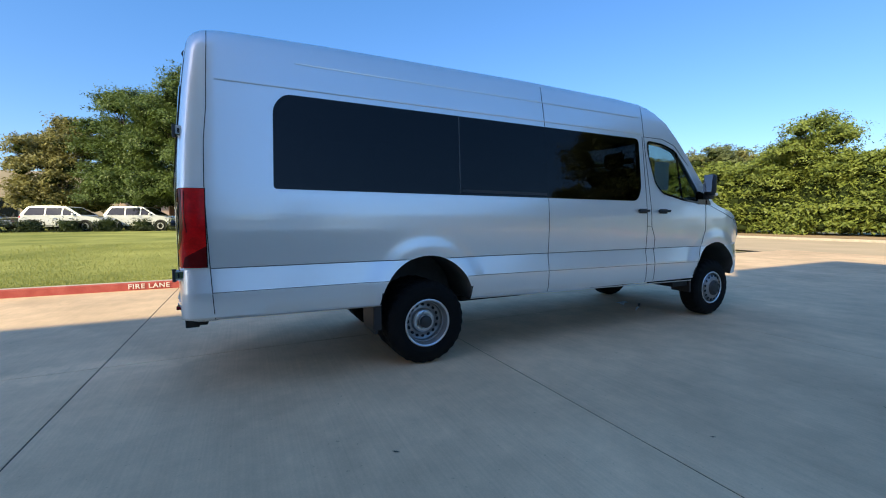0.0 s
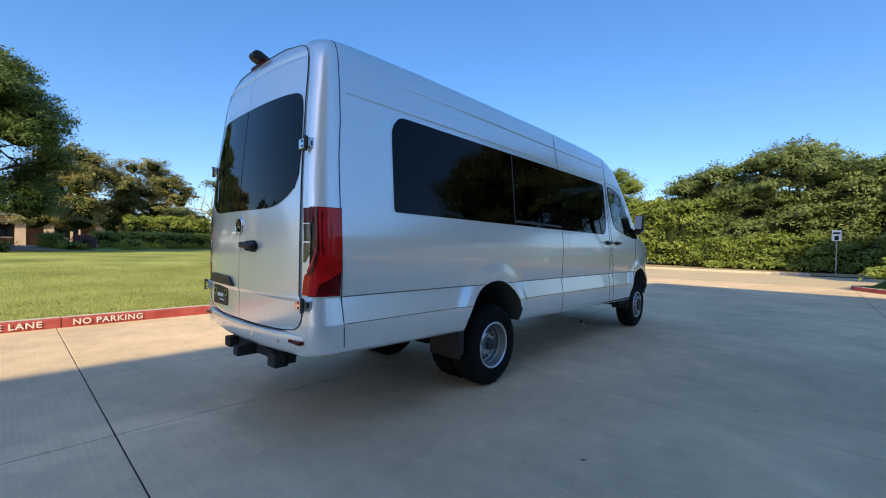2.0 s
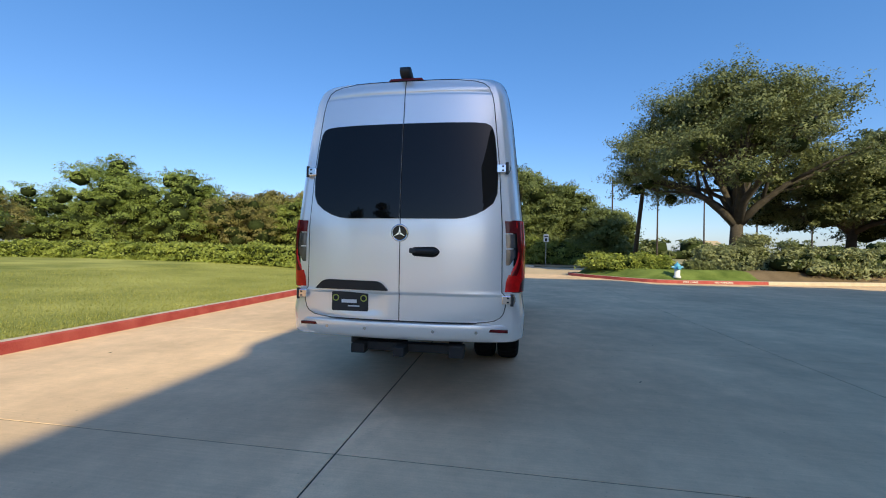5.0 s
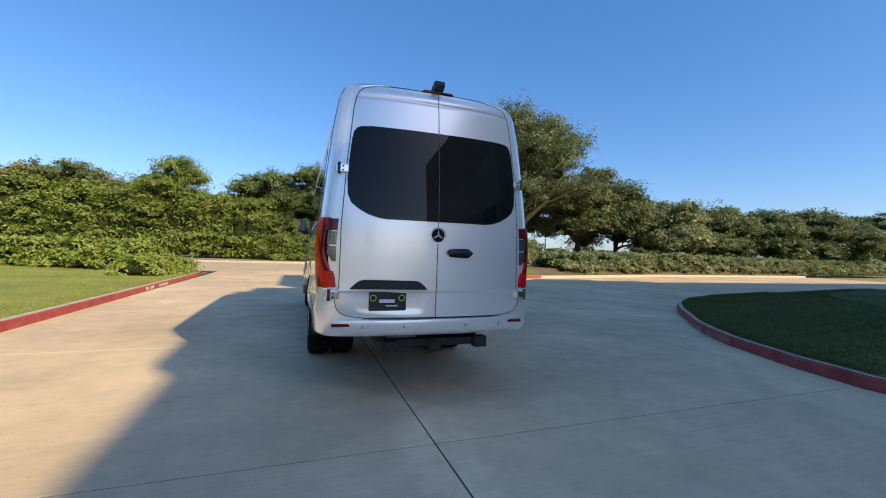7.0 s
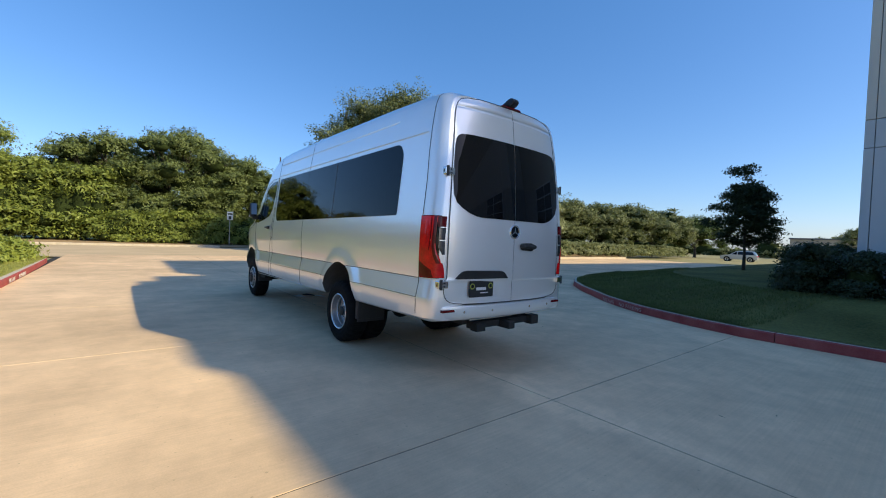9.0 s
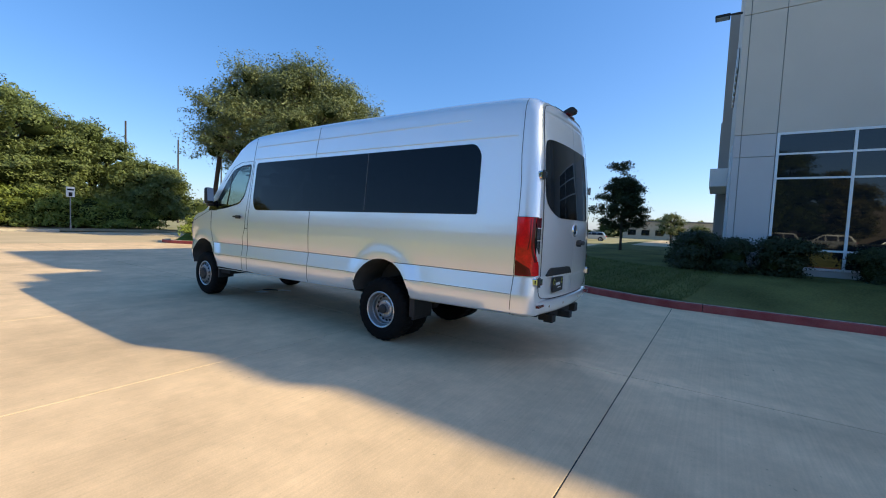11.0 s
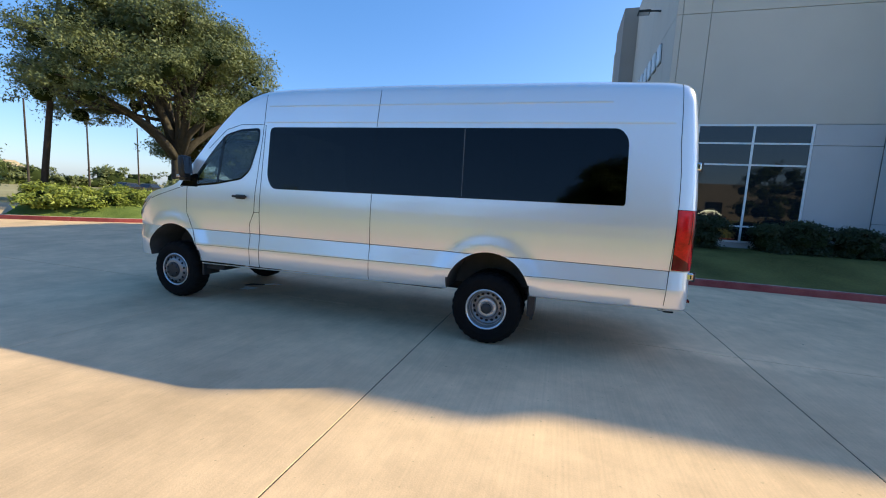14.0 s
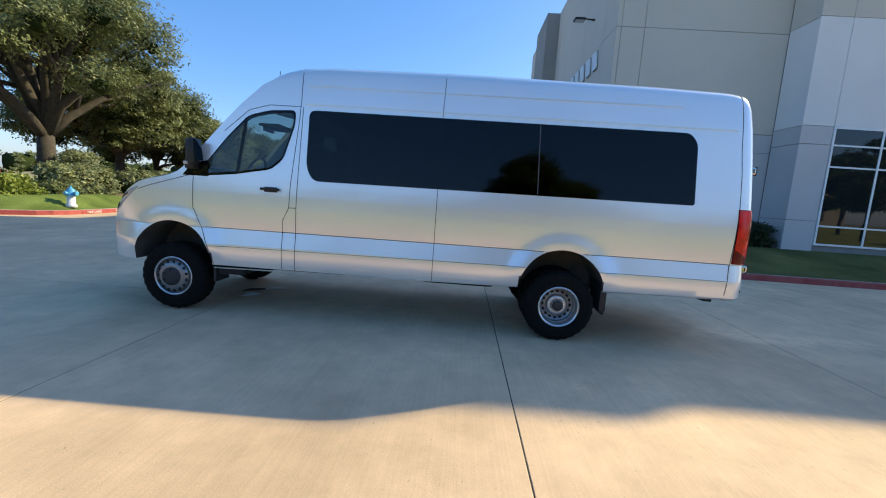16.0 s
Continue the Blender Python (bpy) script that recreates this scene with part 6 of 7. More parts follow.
# slim young oak with a pointed crown
yng = thing("young_tree", "small dark young oak with a twiggy crown on the lawn", "tree", (18.4, 2.9, 0.5))
bm = bmesh.new()
tube(bm, [(18.4, 2.9, 0.4), (18.42, 2.9, 1.2), (18.38, 2.92, 2.4), (18.4, 2.9, 4.3)], [0.08, 0.06, 0.045, 0.012], 8)
rg, tips = random.Random(4), []
for k in range(30):
    z = 1.5 + 2.5 * (k / 29)
    a = 2.4 * k + rg.uniform(-.3, .3)
    reach = 1.0 * math.sin(math.pi * (0.30 + 0.62 * k / 29)) * rg.uniform(0.75, 1.15)
    branching(bm, (18.4, 2.9, z), (math.cos(a), math.sin(a), 0.35 + 0.9 * k / 29), reach * 0.62, 0.018, 2, rg, tips, 0.3, 2)
branching(bm, (18.4, 2.9, 4.1), (0.05, 0, 1), 0.5, 0.014, 2, rg, tips, 0.3, 2)
part("trunk", bm, BARK, yng, "", True)
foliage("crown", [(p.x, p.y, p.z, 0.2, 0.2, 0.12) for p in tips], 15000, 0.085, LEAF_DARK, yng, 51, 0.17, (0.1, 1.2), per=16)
# trees beyond the sunny lawn
for k, (x, y, z, z0, z1, R, lf, nn) in enumerate((
        (-45, 3.0, 0.8, 1.8, 9.6, 4.6, LEAF_OLIVE, 17000), (-33.5, -6.5, 0.7, 2.0, 11.2, 3.8, LEAF_GREEN, 46000), (-36, -11.9, 0.7, 1.7, 9.3, 3.0, LEAF_OLIVE, 24000), (-31, -2.7, 0.7, 2.3, 12.4, 4.5, LEAF_GREEN, 46000),
        (-48, 9.0, 0.9, 2.0, 9.8, 4.4, LEAF_OLIVE, 15000), (-45, 20, 0.9, 1.4, 6.4, 3.4, LEAF_GREY, 10000), (-47, 26, 0.9, 1.2, 6.6, 3.8, LEAF_OLIVE, 9000),
        (-47, 39, 0.3, 1.0, 12.6, 6.0, LEAF_PARK, 17000), (-38.5, 40, 0.3, 1.0, 10.6, 6.4, LEAF_PARK, 18000), (-43, 36, 0.3, 0.8, 9.5, 5.0, LEAF_PARK, 16000), (-31, 41, 0.2, 1.0, 8.0, 5.6, LEAF_OLIVE, 11000), (-58, 37, 0.3, 1.0, 8.6, 6.5, LEAF_PARK, 12000), (-22, 46, 0.2, 2, 9.3, 4.2, LEAF_OAK, 12000), (-48, -28, 0.8, 1.0, 10, 5.0, LEAF_GREEN, 6000), (-46, -37, 0.8, 1.0, 11, 5.5, LEAF_GREEN, 6000), (-50, -46, 0.8, 1.0, 10, 5.5, LEAF_OLIVE, 6000), (95.0, 6.8, -0.05, 1.4, 6.5, 2.7, LEAF_OAK, 6000), (100.0, 1.9, -0.05, 0.8, 3.9, 2.4, LEAF_OAK, 5000))):
    tree("lawn_tree", "leafy park tree beyond the lawn", (x, y, z), z0, z1, R, nn, 0.125 if nn > 40000 else 0.16, lf, 0.2, 28, 60 + k, 0.5, clump=0.36, group="trees beyond the lawn", skirt=4, dome=0.35, spray=0.3, gaps=0.2)

# half-bare tree with pale limbs
bare = thing("bare_tree", "half-bare tree with pale forked trunk and thin foliage", "tree", (-39.5, 14.2, 0.85))
bm = bmesh.new()
rg, tips, dead_ends = random.Random(5), [], []
tube(bm, [(-39.5, 14.2, 0.7), (-39.5, 14.2, 1.2), (-39.5, 14.3, 2.0)], [0.62, 0.36, 0.30], 10)
branching(bm, (-39.5, 14.2, 1.8), (0, -0.55, 1.0), 2.4, 0.24, 2, rg, dead_ends, 0.25, 2)
branching(bm, (-39.5, 13.6, 3.2), (0, -0.9, 0.45), 2.6, 0.13, 3, rg, dead_ends, 0.22, 2)
branching(bm, (-39.5, 13.5, 3.4), (0, -0.12, 1.0), 3.0, 0.13, 3, rg, dead_ends, 0.16, 2)
branching(bm, (-39.5, 14.3, 1.8), (0, 0.55, 1.0), 2.9, 0.26, 3, rg, tips, 0.25, 3)
branching(bm, (-39.5, 15.2, 3.6), (0, 0.9, 0.8), 2.6, 0.17, 3, rg, tips, 0.25, 3)
branching(bm, (-39.5, 14.9, 3.4), (0, 0.1, 1.0), 2.8, 0.16, 3, rg, tips, 0.22, 3)
part("trunk", bm, PALEBARK, bare, "", True)
foliage("crown", [(-39.3, 16.3, 7.6, 1.2, 1.3, 1.7), (-39.3, 18.6, 6.2, 1.5, 1.7, 1.6), (-39.3, 15.6, 5.6, 1.3, 1.6, 1.5), (-39.3, 17.3, 4.8, 1.4, 2.0, 1.4), (-39.6, 12.9, 4.1, 0.9, 1.2, 0.6), (-39, 20.4, 4.6, 1.5, 1.8, 1.5), (-39, 21.6, 3.2, 1.4, 1.6, 1.3)]
        + [(p.x, p.y, p.z, 0.35, 0.35, 0.3) for p in tips[::3]], 12000, 0.17, LEAF_GREEN, bare, 71, 0.4, (0.2, 1.0))
hedge("hedge", "clipped block hedge at the edge of the lawn", [(-38.5, 3.5), (-38.5, 13.0)], 1.3, 1.4, 9000, 0.12, LEAF_HEDGE, 72, 0.85, stepl=0.5, uneven=0.03)
hedge("hedge", "taller clipped block hedge behind the low hedge", [(-42, 6.0), (-42, 12.6)], 2.9, 2.0, 10000, 0.14, LEAF_HEDGE, 73, 0.9, stepl=0.6, uneven=0.03)
for k in range(8):
    y = -15.0 + 1.9 * k
    hedge("shrub", "small round shrub in front of the parked cars", [(-28.6, y - 0.35), (-28.6, y + 0.35)], 0.8, 1.0, 700, 0.09, LEAF_DARK, 80 + k, 0.55, category="shrub", group="shrubs by the car park", stepl=0.7)
for k, (pts, h) in enumerate((([(-20, 105), (30, 118), (90, 125)], 5.5), ([(95, 120), (150, 90), (170, 20)], 6.0), ([(150, 25), (165, -60)], 6.5), ([(-90, 60), (-95, 10), (-90, -50)], 9.0))):
    far = hedge("far_tree_line", "hazy line of distant trees at the edge of the field", pts, h * 0.8, 7.0, 12000, 0.66, LEAF_OAK, 110 + k, -0.3, clump=0.6, uneven=0.45, shell=(0.85, 1.12), category="trees", stepl=4.5)
    far["kind"] = "stuff"
for k, (x, y, h) in enumerate(((-34.5, 5.2, 0.7), (-34.2, 2.0, 0.5), (-36.5, 17.5, 0.6), (-36, 20.5, 0.6))):
    hedge("shrub", "small clipped round shrub at the far lawn edge", [(x, y - 0.5), (x, y + 0.5)], h, 1.1, 900, 0.09, LEAF_HEDGE, 130 + k, 0.72, category="shrub", group="shrubs at the lawn edge", stepl=0.8)
hedge("hedge", "clipped block hedge beside the car park", [(-31.0, -3.6), (-31.0, -2.05)], 0.92, 1.1, 4000, 0.10, LEAF_HEDGE, 174, 0.52, stepl=0.4, uneven=0.03)
hedge("shrub", "clipped flat-topped shrub at the lawn edge", [(-35.5, 0.5), (-35.5, 1.4)], 0.95, 1.2, 2600, 0.10, LEAF_HEDGE, 175, 0.82, category="shrub", stepl=0.5, uneven=0.05)
hedge("shrub", "plum-coloured rounded shrub at the lawn edge", [(-35.0, 2.2), (-35.0, 3.1)], 0.95, 1.2, 2600, 0.09, LEAF_PLUM, 176, 0.78, category="shrub", stepl=0.5, uneven=0.12)
pv, pq = grid(lambda i, j: (-32.6 - 5.0 * i / 8, -1.9 + 3.4 * j / 8, lawn_left_z(-32.6 - 5.0 * i / 8, -1.9 + 3.4 * j / 8) + 0.02 + 0.012 * i), 9, 9)
tagged(raw("garden_path", pv, pq, PATHPINK), "pinkish paved garden path at the far lawn edge", "path", kind="structure")
# trees behind the camera, mirrored in the rear glass
for k, (x, y, z1, R) in enumerate(((-9.5, -26, 7.5, 1.5), (-4.2, -34, 6, 1.8), (-16, -30, 8, 3.0))):
    tree("lawn_tree", "slender dark tree behind the driveway", (x, y, 0.2), 0.8, z1, R, 9000, 0.17, LEAF_GREEN, 0.16, 12, 90 + k, 0.6, clump=0.3, group="trees behind the driveway")

# white rail fence
fence = thing("fence", "white painted two-rail fence at the lawn edge", "fence", (-39.6, 16, 0.85))
for k in range(7):
    part("post", boxes(((-39.66, 15.9 + 1.45 * k - 0.06, 0.75), (-39.54, 15.9 + 1.45 * k + 0.06, 1.68), 0.01)), WHITE_PL, fence)
for z in (1.1, 1.45):
    part("rail", boxes(((-39.53, 15.8, z), (-39.49, 24.7, z + 0.12), 0)), WHITE_PL, fence)

# utility pole, hydrant, road sign
pole = thing("utility_pole", "dark leaning wooden utility pole", "pole", (9.7, 28.1, 0.1))
bm = bmesh.new()
tube(bm, [(9.7, 28.1, 0.0), (10.15, 27.9, 5.0), (10.75, 27.6, 11.2)], [0.16, 0.14, 0.11], 10)
part("shaft", bm, POLEWOOD, pole, "", True)
HX, HY, HZ = 8.48, 17.02, 0.26
hyd = thing("fire_hydrant", "white fire hydrant with a pale blue bonnet on the grass", "hydrant", (HX, HY, HZ))
bm = bmesh.new()
tube(bm, [(HX, HY, HZ - 0.05), (HX, HY, HZ + 0.05), (HX, HY, HZ + 0.06), (HX, HY, HZ + 0.36)], [0.16, 0.16, 0.12, 0.12], 16)
part("barrel", bm, WHITE_PL, hyd, "", True)
bm = bmesh.new()
tube(bm, [(HX, HY, HZ + 0.36), (HX, HY, HZ + 0.40), (HX, HY, HZ + 0.41), (HX, HY, HZ + 0.55), (HX, HY, HZ + 0.62), (HX, HY, HZ + 0.66)], [0.17, 0.17, 0.14, 0.13, 0.07, 0.03], 16)
tube(bm, [(HX, HY, HZ + 0.65), (HX, HY, HZ + 0.71)], [0.035, 0.03], 6)
part("bonnet", bm, HYD_BLUE, hyd, "pale blue bonnet", True)
for dx, dy, r in ((-1, 0, 0.055), (1, 0, 0.055), (0, -1, 0.075)):
    bm = bmesh.new()
    tube(bm, [(HX, HY, HZ + 0.46), (HX + dx * 0.19, HY + dy * 0.19, HZ + 0.46), (HX + dx * 0.195, HY + dy * 0.195, HZ + 0.46), (HX + dx * 0.24, HY + dy * 0.24, HZ + 0.46)], [r * 0.8, r * 0.8, r, r], 10)
    part("outlet", bm, HYD_BLUE, hyd)
rsign = thing("road_sign", "small white road sign on a thin steel post", "sign", (4.2, 36, 0.06))
part("post", boxes(((4.17, 35.97, 0.0), (4.23, 36.03, 3.0), 0)), METAL_GR, rsign)
part("plate", boxes(((3.97, 35.93, 2.3), (4.43, 35.96, 3.0), 0.01)), WINFRAME, rsign)
part("text_bar", boxes(((4.02, 35.922, 2.75), (4.38, 35.929, 2.86), 0)), SEAM, rsign)
part("text_bar", boxes(((4.10, 35.922, 2.35), (4.30, 35.929, 2.62), 0)), SEAM, rsign)
for k, (x, y, h) in enumerate(((17.5, 67.5, 14), (26, 72, 13.5), (36, 78, 13), (9, 62, 12), (48, 84, 13), (60, 88, 13))):
    p = thing("net_pole", "tall thin netting pole in the far field", "pole", (x, y, 0.1), "netting poles")
    bm = bmesh.new()
    tube(bm, [(x, y, 0), (x, y, h)], [0.16, 0.11], 8)
    part("shaft", bm, POLEWOOD, p)


# ---- parked cars ----
def car(name, label, at, heading, paint, L=4.8, W=1.85, H=1.65, suv=True):
    e = thing(name, label, "car", at, "parked cars")
    e.rotation_euler = (0, 0, heading)
    bpy.context.view_layer.update()
    M = e.matrix_world.copy()
    h = H / 1.65
    belt = 1.03 * h
    low = [(-L / 2 + 0.05, 0.34), (-L / 2, 0.55), (-L / 2 + 0.02, 0.80 * h), (-L / 2 + 0.10, 0.98 * h), (-L / 2 + 0.35, 1.05 * h), (L / 2 - 1.30, 1.05 * h), (L / 2 - 0.70, 0.99 * h), (L / 2 - 0.30, 0.90 * h), (L / 2 - 0.07, 0.76 * h), (L / 2, 0.55), (L / 2 - 0.04, 0.32)]
    rb, rt = (0.14, 0.52) if suv else (0.62, 1.30)
    cab = [(-L / 2 + rb, belt), (-L / 2 + rt, H - 0.045), (-L / 2 + rt + 0.55, H), (L / 2 - 2.55, H), (L / 2 - 2.12, H - 0.05), (L / 2 - 1.18, belt)]

    def put(nm, bm, m, parent=e, lab="", sm=False):
        bmesh.ops.transform(bm, matrix=M, verts=bm.verts)
        return part(nm, bm, m, parent, lab, sm)

    def half(z):
        return W / 2 - 0.07 - 0.20 * max(0.0, (z - belt) / (H - belt)) ** 1.2

    def edge(z, front):
        side = cab[3:] if front else cab[:3]
        side = sorted((p[1], p[0]) for p in side)
        return float(np.interp(z, [p[0] for p in side], [p[1] for p in side]))
    b = prism(bmesh.new(), rounded(low, 0.08, 3), "y", -W / 2, W / 2)
    bmesh.ops.bevel(b, geom=[x for x in b.edges if abs(x.verts[0].co.y - x.verts[1].co.y) < 1e-4], offset=0.09, segments=3, affect='EDGES')
    for v in b.verts:
        v.co.y *= 1 - 0.14 * smooth01((abs(v.co.x) - L / 2 + 0.65) / 0.65) - 0.03 * smooth01((0.62 - v.co.z) / 0.3)
    shell = put("body", b, paint, sm=True)
    shell.data.set_sharp_from_angle(angle=radians(35))
    b = prism(bmesh.new(), rounded(cab, [0.05, 0.12, 0.1, 0.1, 0.12, 0.05], 4), "y", -1, 1)
    for v in b.verts:
        v.co.y *= half(v.co.z)
    bmesh.ops.bevel(b, geom=[x for x in b.edges if abs(x.verts[0].co.y - x.verts[1].co.y) < 1e-4 and x.verts[0].co.z > belt + 0.05], offset=0.05, segments=2, affect='EDGES')
    top = put("cabin", b, paint, sm=True)
    top.data.set_sharp_from_angle(angle=radians(35))
    # side windows between the pillars, windscreen and rear window
    z0, z1 = belt + 0.03, H - 0.12
    cuts = [edge(z0, False) + 0.16, -0.85, 0.12, edge(z0, True) - 0.12]
    for s in (-1, 1):
        for k in range(3):
            xa, xb = cuts[k] + 0.04, cuts[k + 1] - 0.04
            ta = edge(z1, False) + 0.16 if k == 0 else xa
            tb = min(edge(z1, True) - 0.10, xb) if k == 2 else xb
            b = prism(bmesh.new(), rounded([(xa, z0), (xb, z0), (tb, z1), (max(xa, ta), z1)], 0.04, 3), "y", 0.0, 0.012)
            for v in b.verts:
                v.co.y = s * (half(v.co.z) - 0.004 + v.co.y)
            put("side_window", b, CARGLASS, top, "dark car glass")
    for nm, front in (("windscreen", True), ("rear_window", False)):
        d = 1 if front else -1
        b = bmesh.new()
        ring = []
        for z, w in ((z0 + 0.02, 0.10), (z1 + 0.015, 0.16)):
            ring += [(edge(z, front) + d * 0.008, -half(z) + w, z), (edge(z, front) + d * 0.008, half(z) - w, z)]
        vs = [b.verts.new((x + o, y, z)) for o in (0.0, -d * 0.02) for x, y, z in ring]
        for f in ((0, 1, 3, 2), (4, 6, 7, 5), (0, 4, 5, 1), (2, 3, 7, 6), (0, 2, 6, 4), (1, 5, 7, 3)):
            b.faces.new([vs[k] for k in f])
        bmesh.ops.recalc_face_normals(b, faces=b.faces)
        put(nm, b, CARGLASS, top, "dark car glass")
    for x in (-L / 2 + 0.88, L / 2 - 0.92):
        for s in (-1, 1):
            b = bmesh.new()
            tube(b, [(x, s * (W / 2 - 0.25), 0.36), (x, s * (W / 2 + 0.004), 0.36)], [0.41, 0.41], 24)
            put("wheel_arch", b, UNDER)
            b = bmesh.new()
            tube(b, [(x, s * (W / 2 - 0.2), 0.34), (x, s * (W / 2 - 0.01), 0.34), (x, s * (W / 2 + 0.012), 0.34)], [0.34, 0.34, 0.31], 24)
            wv = put("wheel", b, RUBBER)
            b = bmesh.new()
            tube(b, [(x, s * (W / 2 - 0.1), 0.34), (x, s * (W / 2 + 0.016), 0.34), (x, s * (W / 2 + 0.005), 0.34)], [0.235, 0.225, 0.07], 20)
            put("rim", b, RIM_STEEL, wv)
    for s in (-1, 1):
        yy = s * (W / 2 - 0.30)
        put("headlight", boxes(((L / 2 - 0.30, yy - 0.17, 0.72 * h), (L / 2 - 0.035, yy + 0.15, 0.82 * h), 0.03)), CLEAR_LENS)
        put("taillight", boxes(((-L / 2 - 0.01, yy - 0.1, 0.78 * h), (-L / 2 + 0.12, yy + 0.17, 0.97 * h), 0.02)), RED_LENS)
        xm = edge(belt + 0.1, True) - 0.22
        put("wing_mirror", boxes(((xm - 0.05, min(s * (W / 2 - 0.06), s * (W / 2 + 0.13)), belt + 0.02), (xm + 0.06, max(s * (W / 2 - 0.06), s * (W / 2 + 0.13)), belt + 0.16), 0.03)), paint)
        for x in (-0.35, 0.62):
            put("handle", boxes(((x - 0.1, min(s * (W / 2 - 0.02), s * (W / 2 + 0.02)), 0.88 * h), (x + 0.1, max(s * (W / 2 - 0.02), s * (W / 2 + 0.02)), 0.915 * h), 0.008)), paint)
    put("grille", boxes(((L / 2 - 0.10, -0.42, 0.50), (L / 2 + 0.004, 0.42, 0.68 * h), 0.02)), UNDER, lab="dark grille")
    put("front_bumper_intake", boxes(((L / 2 - 0.10, -0.6, 0.34), (L / 2 + 0.002, 0.6, 0.44), 0.02)), UNDER)
    return e


car("parked_car", "white sport utility car parked beyond the lawn", (-30.2, -9.8, 0.55), radians(72), CARWHITE)
car("parked_car", "white sport utility car parked beside another", (-31.0, -5.9, 0.55), radians(72), CARWHITE, 4.7, 1.85, 1.7)
car("parked_car", "grey-green sedan parked beyond the lawn", (-31.0, -14.6, 0.55), radians(72), CARGREY, 4.8, 1.85, 1.5, False)
car("parked_car", "white sport utility car parked on the far lot", (71.2, 17.3, -0.06), radians(97), CARWHITE, 4.7, 1.9, 1.65, True)

for x, y, hd in ((39.6, 63.6, 200), (45.6, 66.8, 205)):
    car("parked_car", "black pickup parked far off on the field", (x, y, 0.0), radians(hd), CARBLACK, 5.4, 1.95, 1.6, False)

car("parked_car", "white sport utility car parked under a tree on the far lot", (88.0, 3.2, -0.05), radians(80), CARWHITE, 4.8, 1.9, 1.65, True)

# white house far across the field
hs_far = thing("house", "small white gabled house far across the field", "house", (66, 143, 0))
part("wall", boxes(((61.5, 142, 0), (70, 150, 3.9), 0)), WALL_WH, hs_far)
part("roof", prism(bmesh.new(), [(61, 3.9), (70.5, 3.9), (67.5, 5.9), (64, 5.9)], "y", 141.5, 150.5), TANWALL, hs_far)
for x in (62.6, 64.8, 67.0):
    part("window", boxes(((x, 141.93, 1.8), (x + 1.1, 142.0, 3.2), 0)), BLDGLASS, hs_far)

# low tan building behind the trees
tan = thing("low_building", "low tan stucco building behind the trees", "building", (-62, -8, 0.8))
part("wall", boxes(((-75, -70, 0), (-60, -14, 7.0), 0)), TANWALL, tan)
part("low_wall", boxes(((-75, -14, 0), (-61.2, 14, 3.3), 0)), BROWNWALL, tan, "dark recessed wall of the low wing")
part("roof", boxes(((-75.5, -13.9, 3.75), (-59.0, 14.5, 4.15), 0.05)), WALL_DK, tan)
part("fascia", boxes(((-61.2, -13.9, 3.05), (-59.9, 14, 3.75), 0.02)), PINKWALL, tan, "pinkish stucco band over the openings")
for k in range(13):
    y = -13.9 + 2.22 * k
    part("pier", boxes(((-60.9, y, 0), (-60.0, y + 0.85, 3.05), 0.02)), PINKWALL, tan, "pinkish stucco pier")
    if k % 2:
        wv = part("window", boxes(((-61.2, y + 0.95, 1.5), (-61.14, y + 2.1, 2.9), 0)), BLDGLASS, tan)
        part("sill", boxes(((-61.2, y + 0.95, 1.4), (-61.08, y + 2.1, 1.5), 0)), WHITE_PL, wv)
for k in range(6):
    y = -66 + 8 * k
    wv = part("window", boxes(((-59.98, y, 1.6), (-59.9, y + 2.6, 3.8), 0)), BLDGLASS, tan)
    part("sill", boxes(((-60.0, y - 0.1, 1.45), (-59.8, y + 2.7, 1.6), 0)), WHITE_PL, wv)

# pale low building far beyond the field
pale = thing("far_building", "long pale low building far beyond the field", "building", (146, 11, 0))
part("wall", boxes(((143, -2, -0.1), (160, 25, 5.6), 0.05)), TANWALL, pale)
part("roof", boxes(((142.7, -2.3, 5.6), (160.3, 25.3, 6.0), 0.05)), WALL_DK, pale)
for k in range(6):
    part("window", boxes(((142.9, 0.5 + 4.1 * k, 1.2), (143.0, 2.9 + 4.1 * k, 3.0), 0)), BLDGLASS, pale)

# stencilled words on the kerbs
def words(text, at, heading, size, label, paint=STENCIL):
    cu = bpy.data.curves.new("kerb_lettering", 'FONT')
    cu.body = text
    cu.size = size
    cu.extrude = 0.001
    cu.offset = 0.002
    cu.space_character = 1.12
    cu.align_x = 'CENTER'
    cu.materials.append(paint)
    ob = new("kerb_lettering", cu)
    ob.matrix_world = pose(*at, 90, 0, heading) @ Matrix.Diagonal((1.05, 1, 1, 1))
    tagged(ob, label, "lettering", kind="structure")
    return ob


for y in (-1.13, 10.0):
    words("FIRE LANE", (-4.965, y, 0.035), 90, 0.125, "white stencilled FIRE LANE on a red kerb")
for y in (-0.04, 11.2):
    words("NO PARKING", (-4.965, y, 0.035), 90, 0.125, "white stencilled NO PARKING on a red kerb")
words("FIRE LANE", (5.86, 2.22, 0.035), -127, 0.11, "faded white stencilled FIRE LANE on a red kerb", STENCIL_WORN)
words("NO PARKING", (5.37, 1.47, 0.035), -119, 0.11, "faded white stencilled NO PARKING on a red kerb", STENCIL_WORN)
words("FIRE LANE", (8.85, 16.515, 0.035), 5, 0.12, "white stencilled FIRE LANE on a red kerb")
words("NO PARKING", (10.3, 16.72, 0.035), 10, 0.12, "white stencilled NO PARKING on a red kerb")

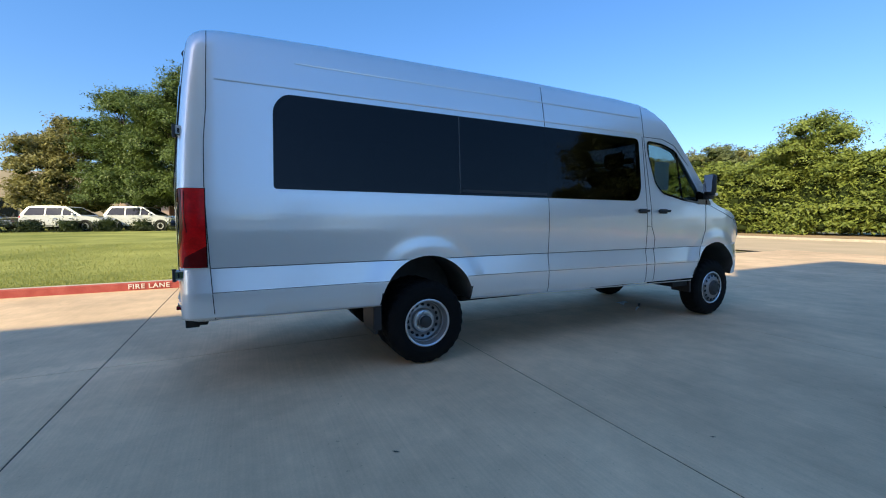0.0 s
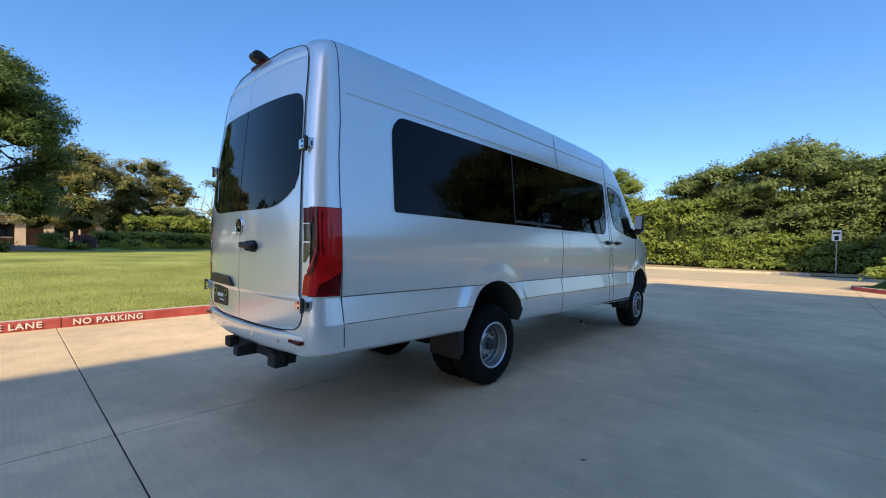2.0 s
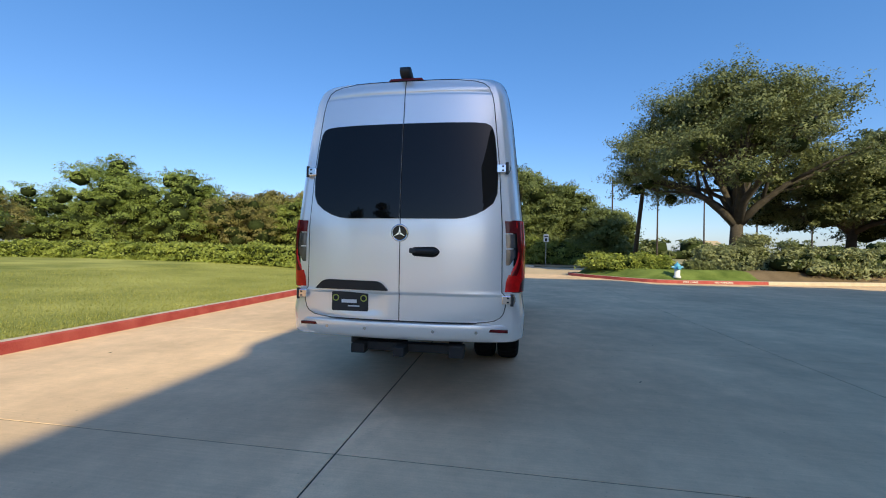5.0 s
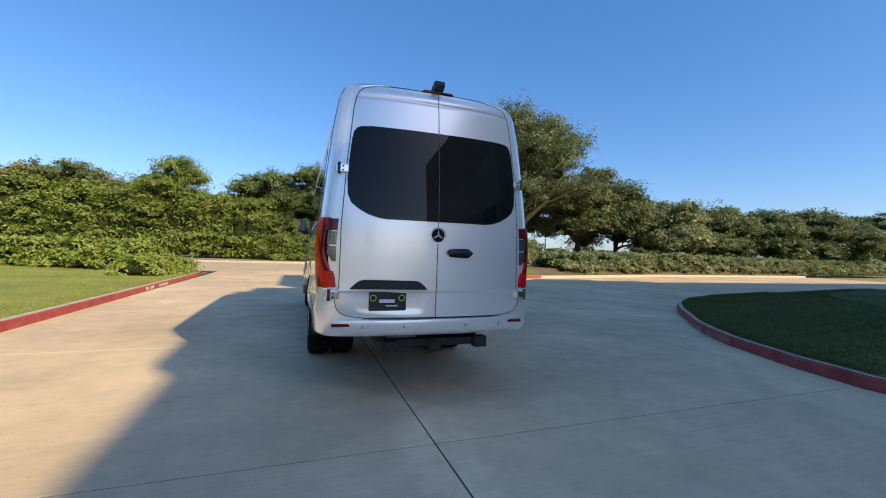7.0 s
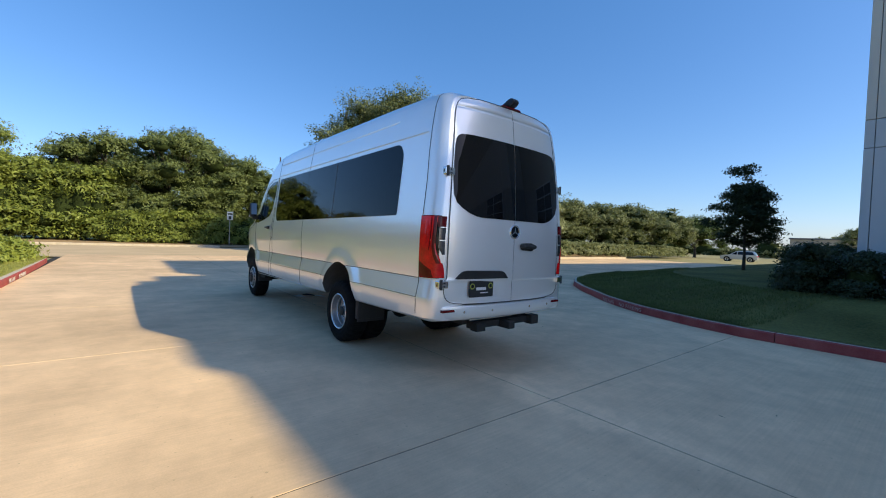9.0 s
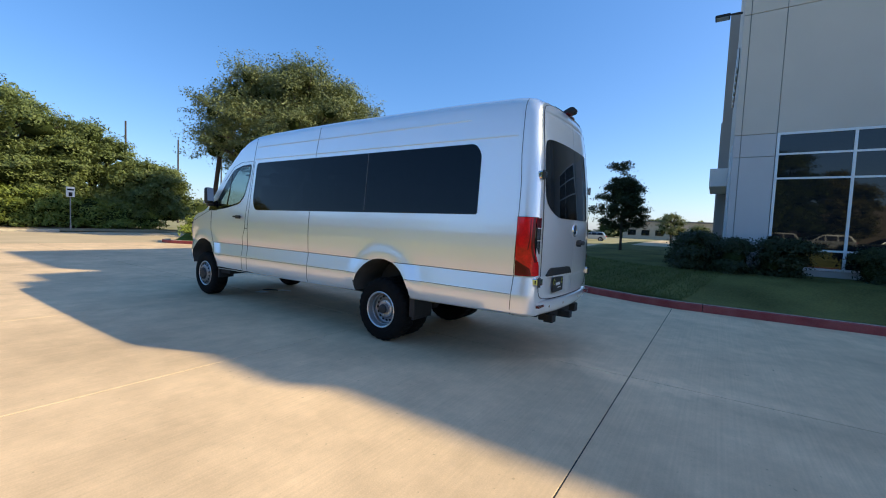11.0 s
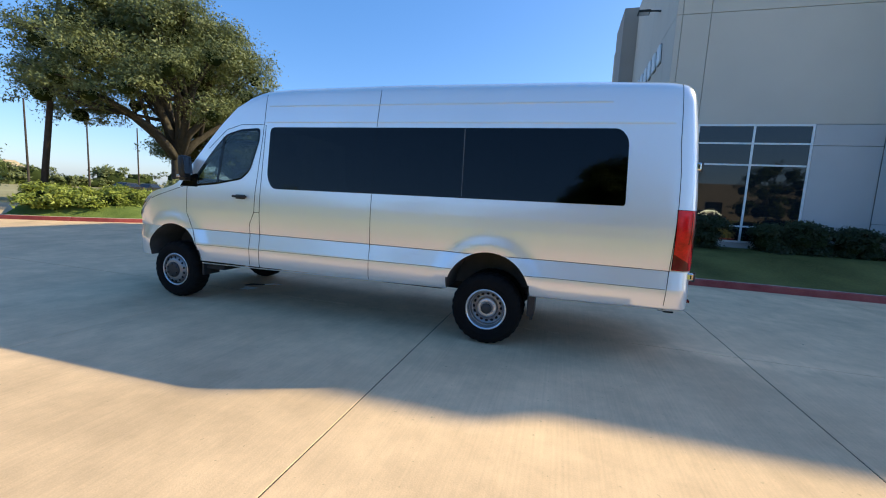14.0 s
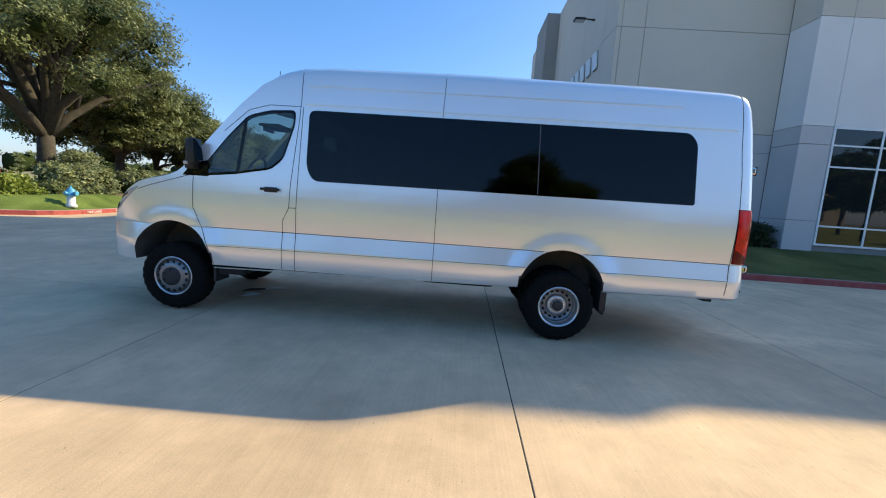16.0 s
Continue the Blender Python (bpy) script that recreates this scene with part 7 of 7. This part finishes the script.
# litter on the concrete
twig = thing("twig", "thin dark twig with a pale peeled tip under the van", "twig", (0.1, 5.9, 0))
bm = bmesh.new()
tube(bm, [(0.02, 6.10, 0.012), (0.08, 6.02, 0.022), (0.2, 5.86, 0.014)], [0.008, 0.016, 0.010], 6)
part("stem", bm, POLEWOOD, twig)
bm = bmesh.new()
tube(bm, [(0.2, 5.86, 0.014), (0.25, 5.76, 0.022), (0.33, 5.63, 0.012)], [0.010, 0.015, 0.005], 6)
part("tip", bm, WHITE_PL, twig)
scrap = thing("paper_scrap", "crumpled white paper scrap on the concrete under the van", "litter", (-0.13, 5.9, 0))
bm = bmesh.new()
for pts in (((-0.22, 5.98, 0.006), (-0.10, 5.93, 0.03), (-0.02, 5.80, 0.006), (-0.12, 5.84, 0.004)), ((-0.20, 5.84, 0.006), (-0.16, 5.86, 0.004), (-0.08, 5.97, 0.02), (-0.13, 5.96, 0.035))):
    bm.faces.new([bm.verts.new(p) for p in pts])
r = bmesh.ops.extrude_face_region(bm, geom=bm.faces[:])
bmesh.ops.translate(bm, vec=(0, 0, 0.004), verts=[g for g in r["geom"] if isinstance(g, bmesh.types.BMVert)])
part("sheet", bm, WHITE_PL, scrap)
rg = random.Random(8)
for k, (x, y) in enumerate(((0.68, -1.64), (2.2, 1.3), (2.9, 3.1), (1.1, -1.9), (-1.9, -2.1), (3.2, 4.6), (-3.9, 1.1))):
    lf = thing("dead_leaf", "small dry brown leaf on the concrete", "leaf", (x, y, 0), "dry leaves")
    a = rg.uniform(0, 6.28)
    bm = bmesh.new()
    c, s_ = math.cos(a), math.sin(a)
    L = rg.uniform(0.012, 0.03)
    pv = [bm.verts.new((x + c * u - s_ * w, y + s_ * u + c * w, z)) for u, w, z in ((-L, 0, 0.004), (0, -L * .3, 0.002), (L, 0, 0.008), (0, L * .3, 0.005))]
    bm.faces.new(pv[:3])
    bm.faces.new((pv[0], pv[2], pv[3]))
    part("blade", bm, BARK, lf)

# ---- lawn blades near the kerb ----
def blades(name, n, where, seed, label, material=GRASS):
    g = np.random.default_rng(seed)
    P = where(g, n)
    n = len(P)
    h = g.uniform(0.025, 0.06, n)[:, None]
    a = g.uniform(0, 6.283, n)
    d = np.stack([np.cos(a), np.sin(a), np.zeros(n)], 1)
    tipo = g.normal(size=(n, 3)) * 0.018
    tipo[:, 2] = 0
    v = np.empty((n, 3, 3))
    v[:, 0] = P - d * 0.005
    v[:, 1] = P + d * 0.005
    v[:, 2] = P + tipo + np.array([0, 0, 1]) * h
    me = bpy.data.meshes.new(name)
    me.vertices.add(n * 3)
    me.vertices.foreach_set("co", v.reshape(-1).astype(np.float32))
    me.loops.add(n * 3)
    me.loops.foreach_set("vertex_index", np.arange(n * 3, dtype=np.int32))
    me.polygons.add(n)
    me.polygons.foreach_set("loop_start", np.arange(0, n * 3, 3, dtype=np.int32))
    me.update(calc_edges=True)
    me.materials.append(material)
    ob = link(name, me)
    tagged(ob, label, "grass", kind="stuff")


def left_strip(g, n):
    x = -5.12 - g.power(1.0, n) ** 1.6 * 9.0
    y = g.uniform(-6, 17.5, n)
    z = np.array([lawn_left_z(a, b) for a, b in zip(x, y)])
    return np.stack([x, y, z], 1)


def right_strip(g, n):
    """Along the curved kerb, from its inner edge up the bank."""
    Q = [Vector(p) for p in inner_b[2:13]]
    L = np.cumsum([0.0] + [(b - a).length for a, b in zip(Q, Q[1:])])
    out = []
    for u, d in zip(g.uniform(0, L[-1], n), g.random(n) ** 1.7 * 3.0):
        i = min(int(np.searchsorted(L, u)) or 1, len(Q) - 1)
        a, b = Q[i - 1], Q[i]
        t = (b - a).normalized()
        p = a.lerp(b, (u - L[i - 1]) / (L[i] - L[i - 1])) + Vector((-t.y, t.x)) * (d - 0.03)
        out.append((p.x, p.y, 0.155 + 0.40 * smooth01(d / 3.2)))
    return np.array(out)


blades("grass", 75000, left_strip, 3, "short sunlit mown grass beside the kerb")
blades("grass", 60000, right_strip, 4, "short shaded mown grass along the curved kerb", GRASS_SHADED)

# ---- driveway slabs ----
def slab_mesh(w, l):
    b = bmesh.new()
    box(b, (0, 0, -0.03), (w, l, 0.0))
    top = [e for e in b.edges if all(v.co.z > -0.001 for v in e.verts)]
    bmesh.ops.bevel(b, geom=top, offset=0.003, segments=1, affect='EDGES')
    me = bpy.data.meshes.new("slab")
    b.to_mesh(me)
    b.free()
    me.materials.append(CONCRETE)
    return me


XJ = [-5.0, -0.21, 4.36, 9.0, 13.6, 18.2, 22.8, 27.4, 32.0, 36.6, 41.2, 45.8]
YJ = [-0.65 + 3.33 * k for k in range(-13, 8)]
cache = {}
for i in range(len(XJ) - 1):
    for j in range(len(YJ) - 1):
        if i > 2 and YJ[j + 1] < 1.0:
            continue
        x1 = XJ[i] + 0.26 if i == 2 and YJ[j + 1] < 1.0 else XJ[i + 1]
        w, l = round(x1 - XJ[i] - 0.011, 3), round(YJ[j + 1] - YJ[j] - 0.009, 3)
        if (w, l) not in cache:
            cache[(w, l)] = slab_mesh(w, l)
        ob = new("slab", cache[(w, l)])
        ob.parent = joints_bed
        ob.location = (XJ[i] + 0.0055, YJ[j] + 0.0045, 0)
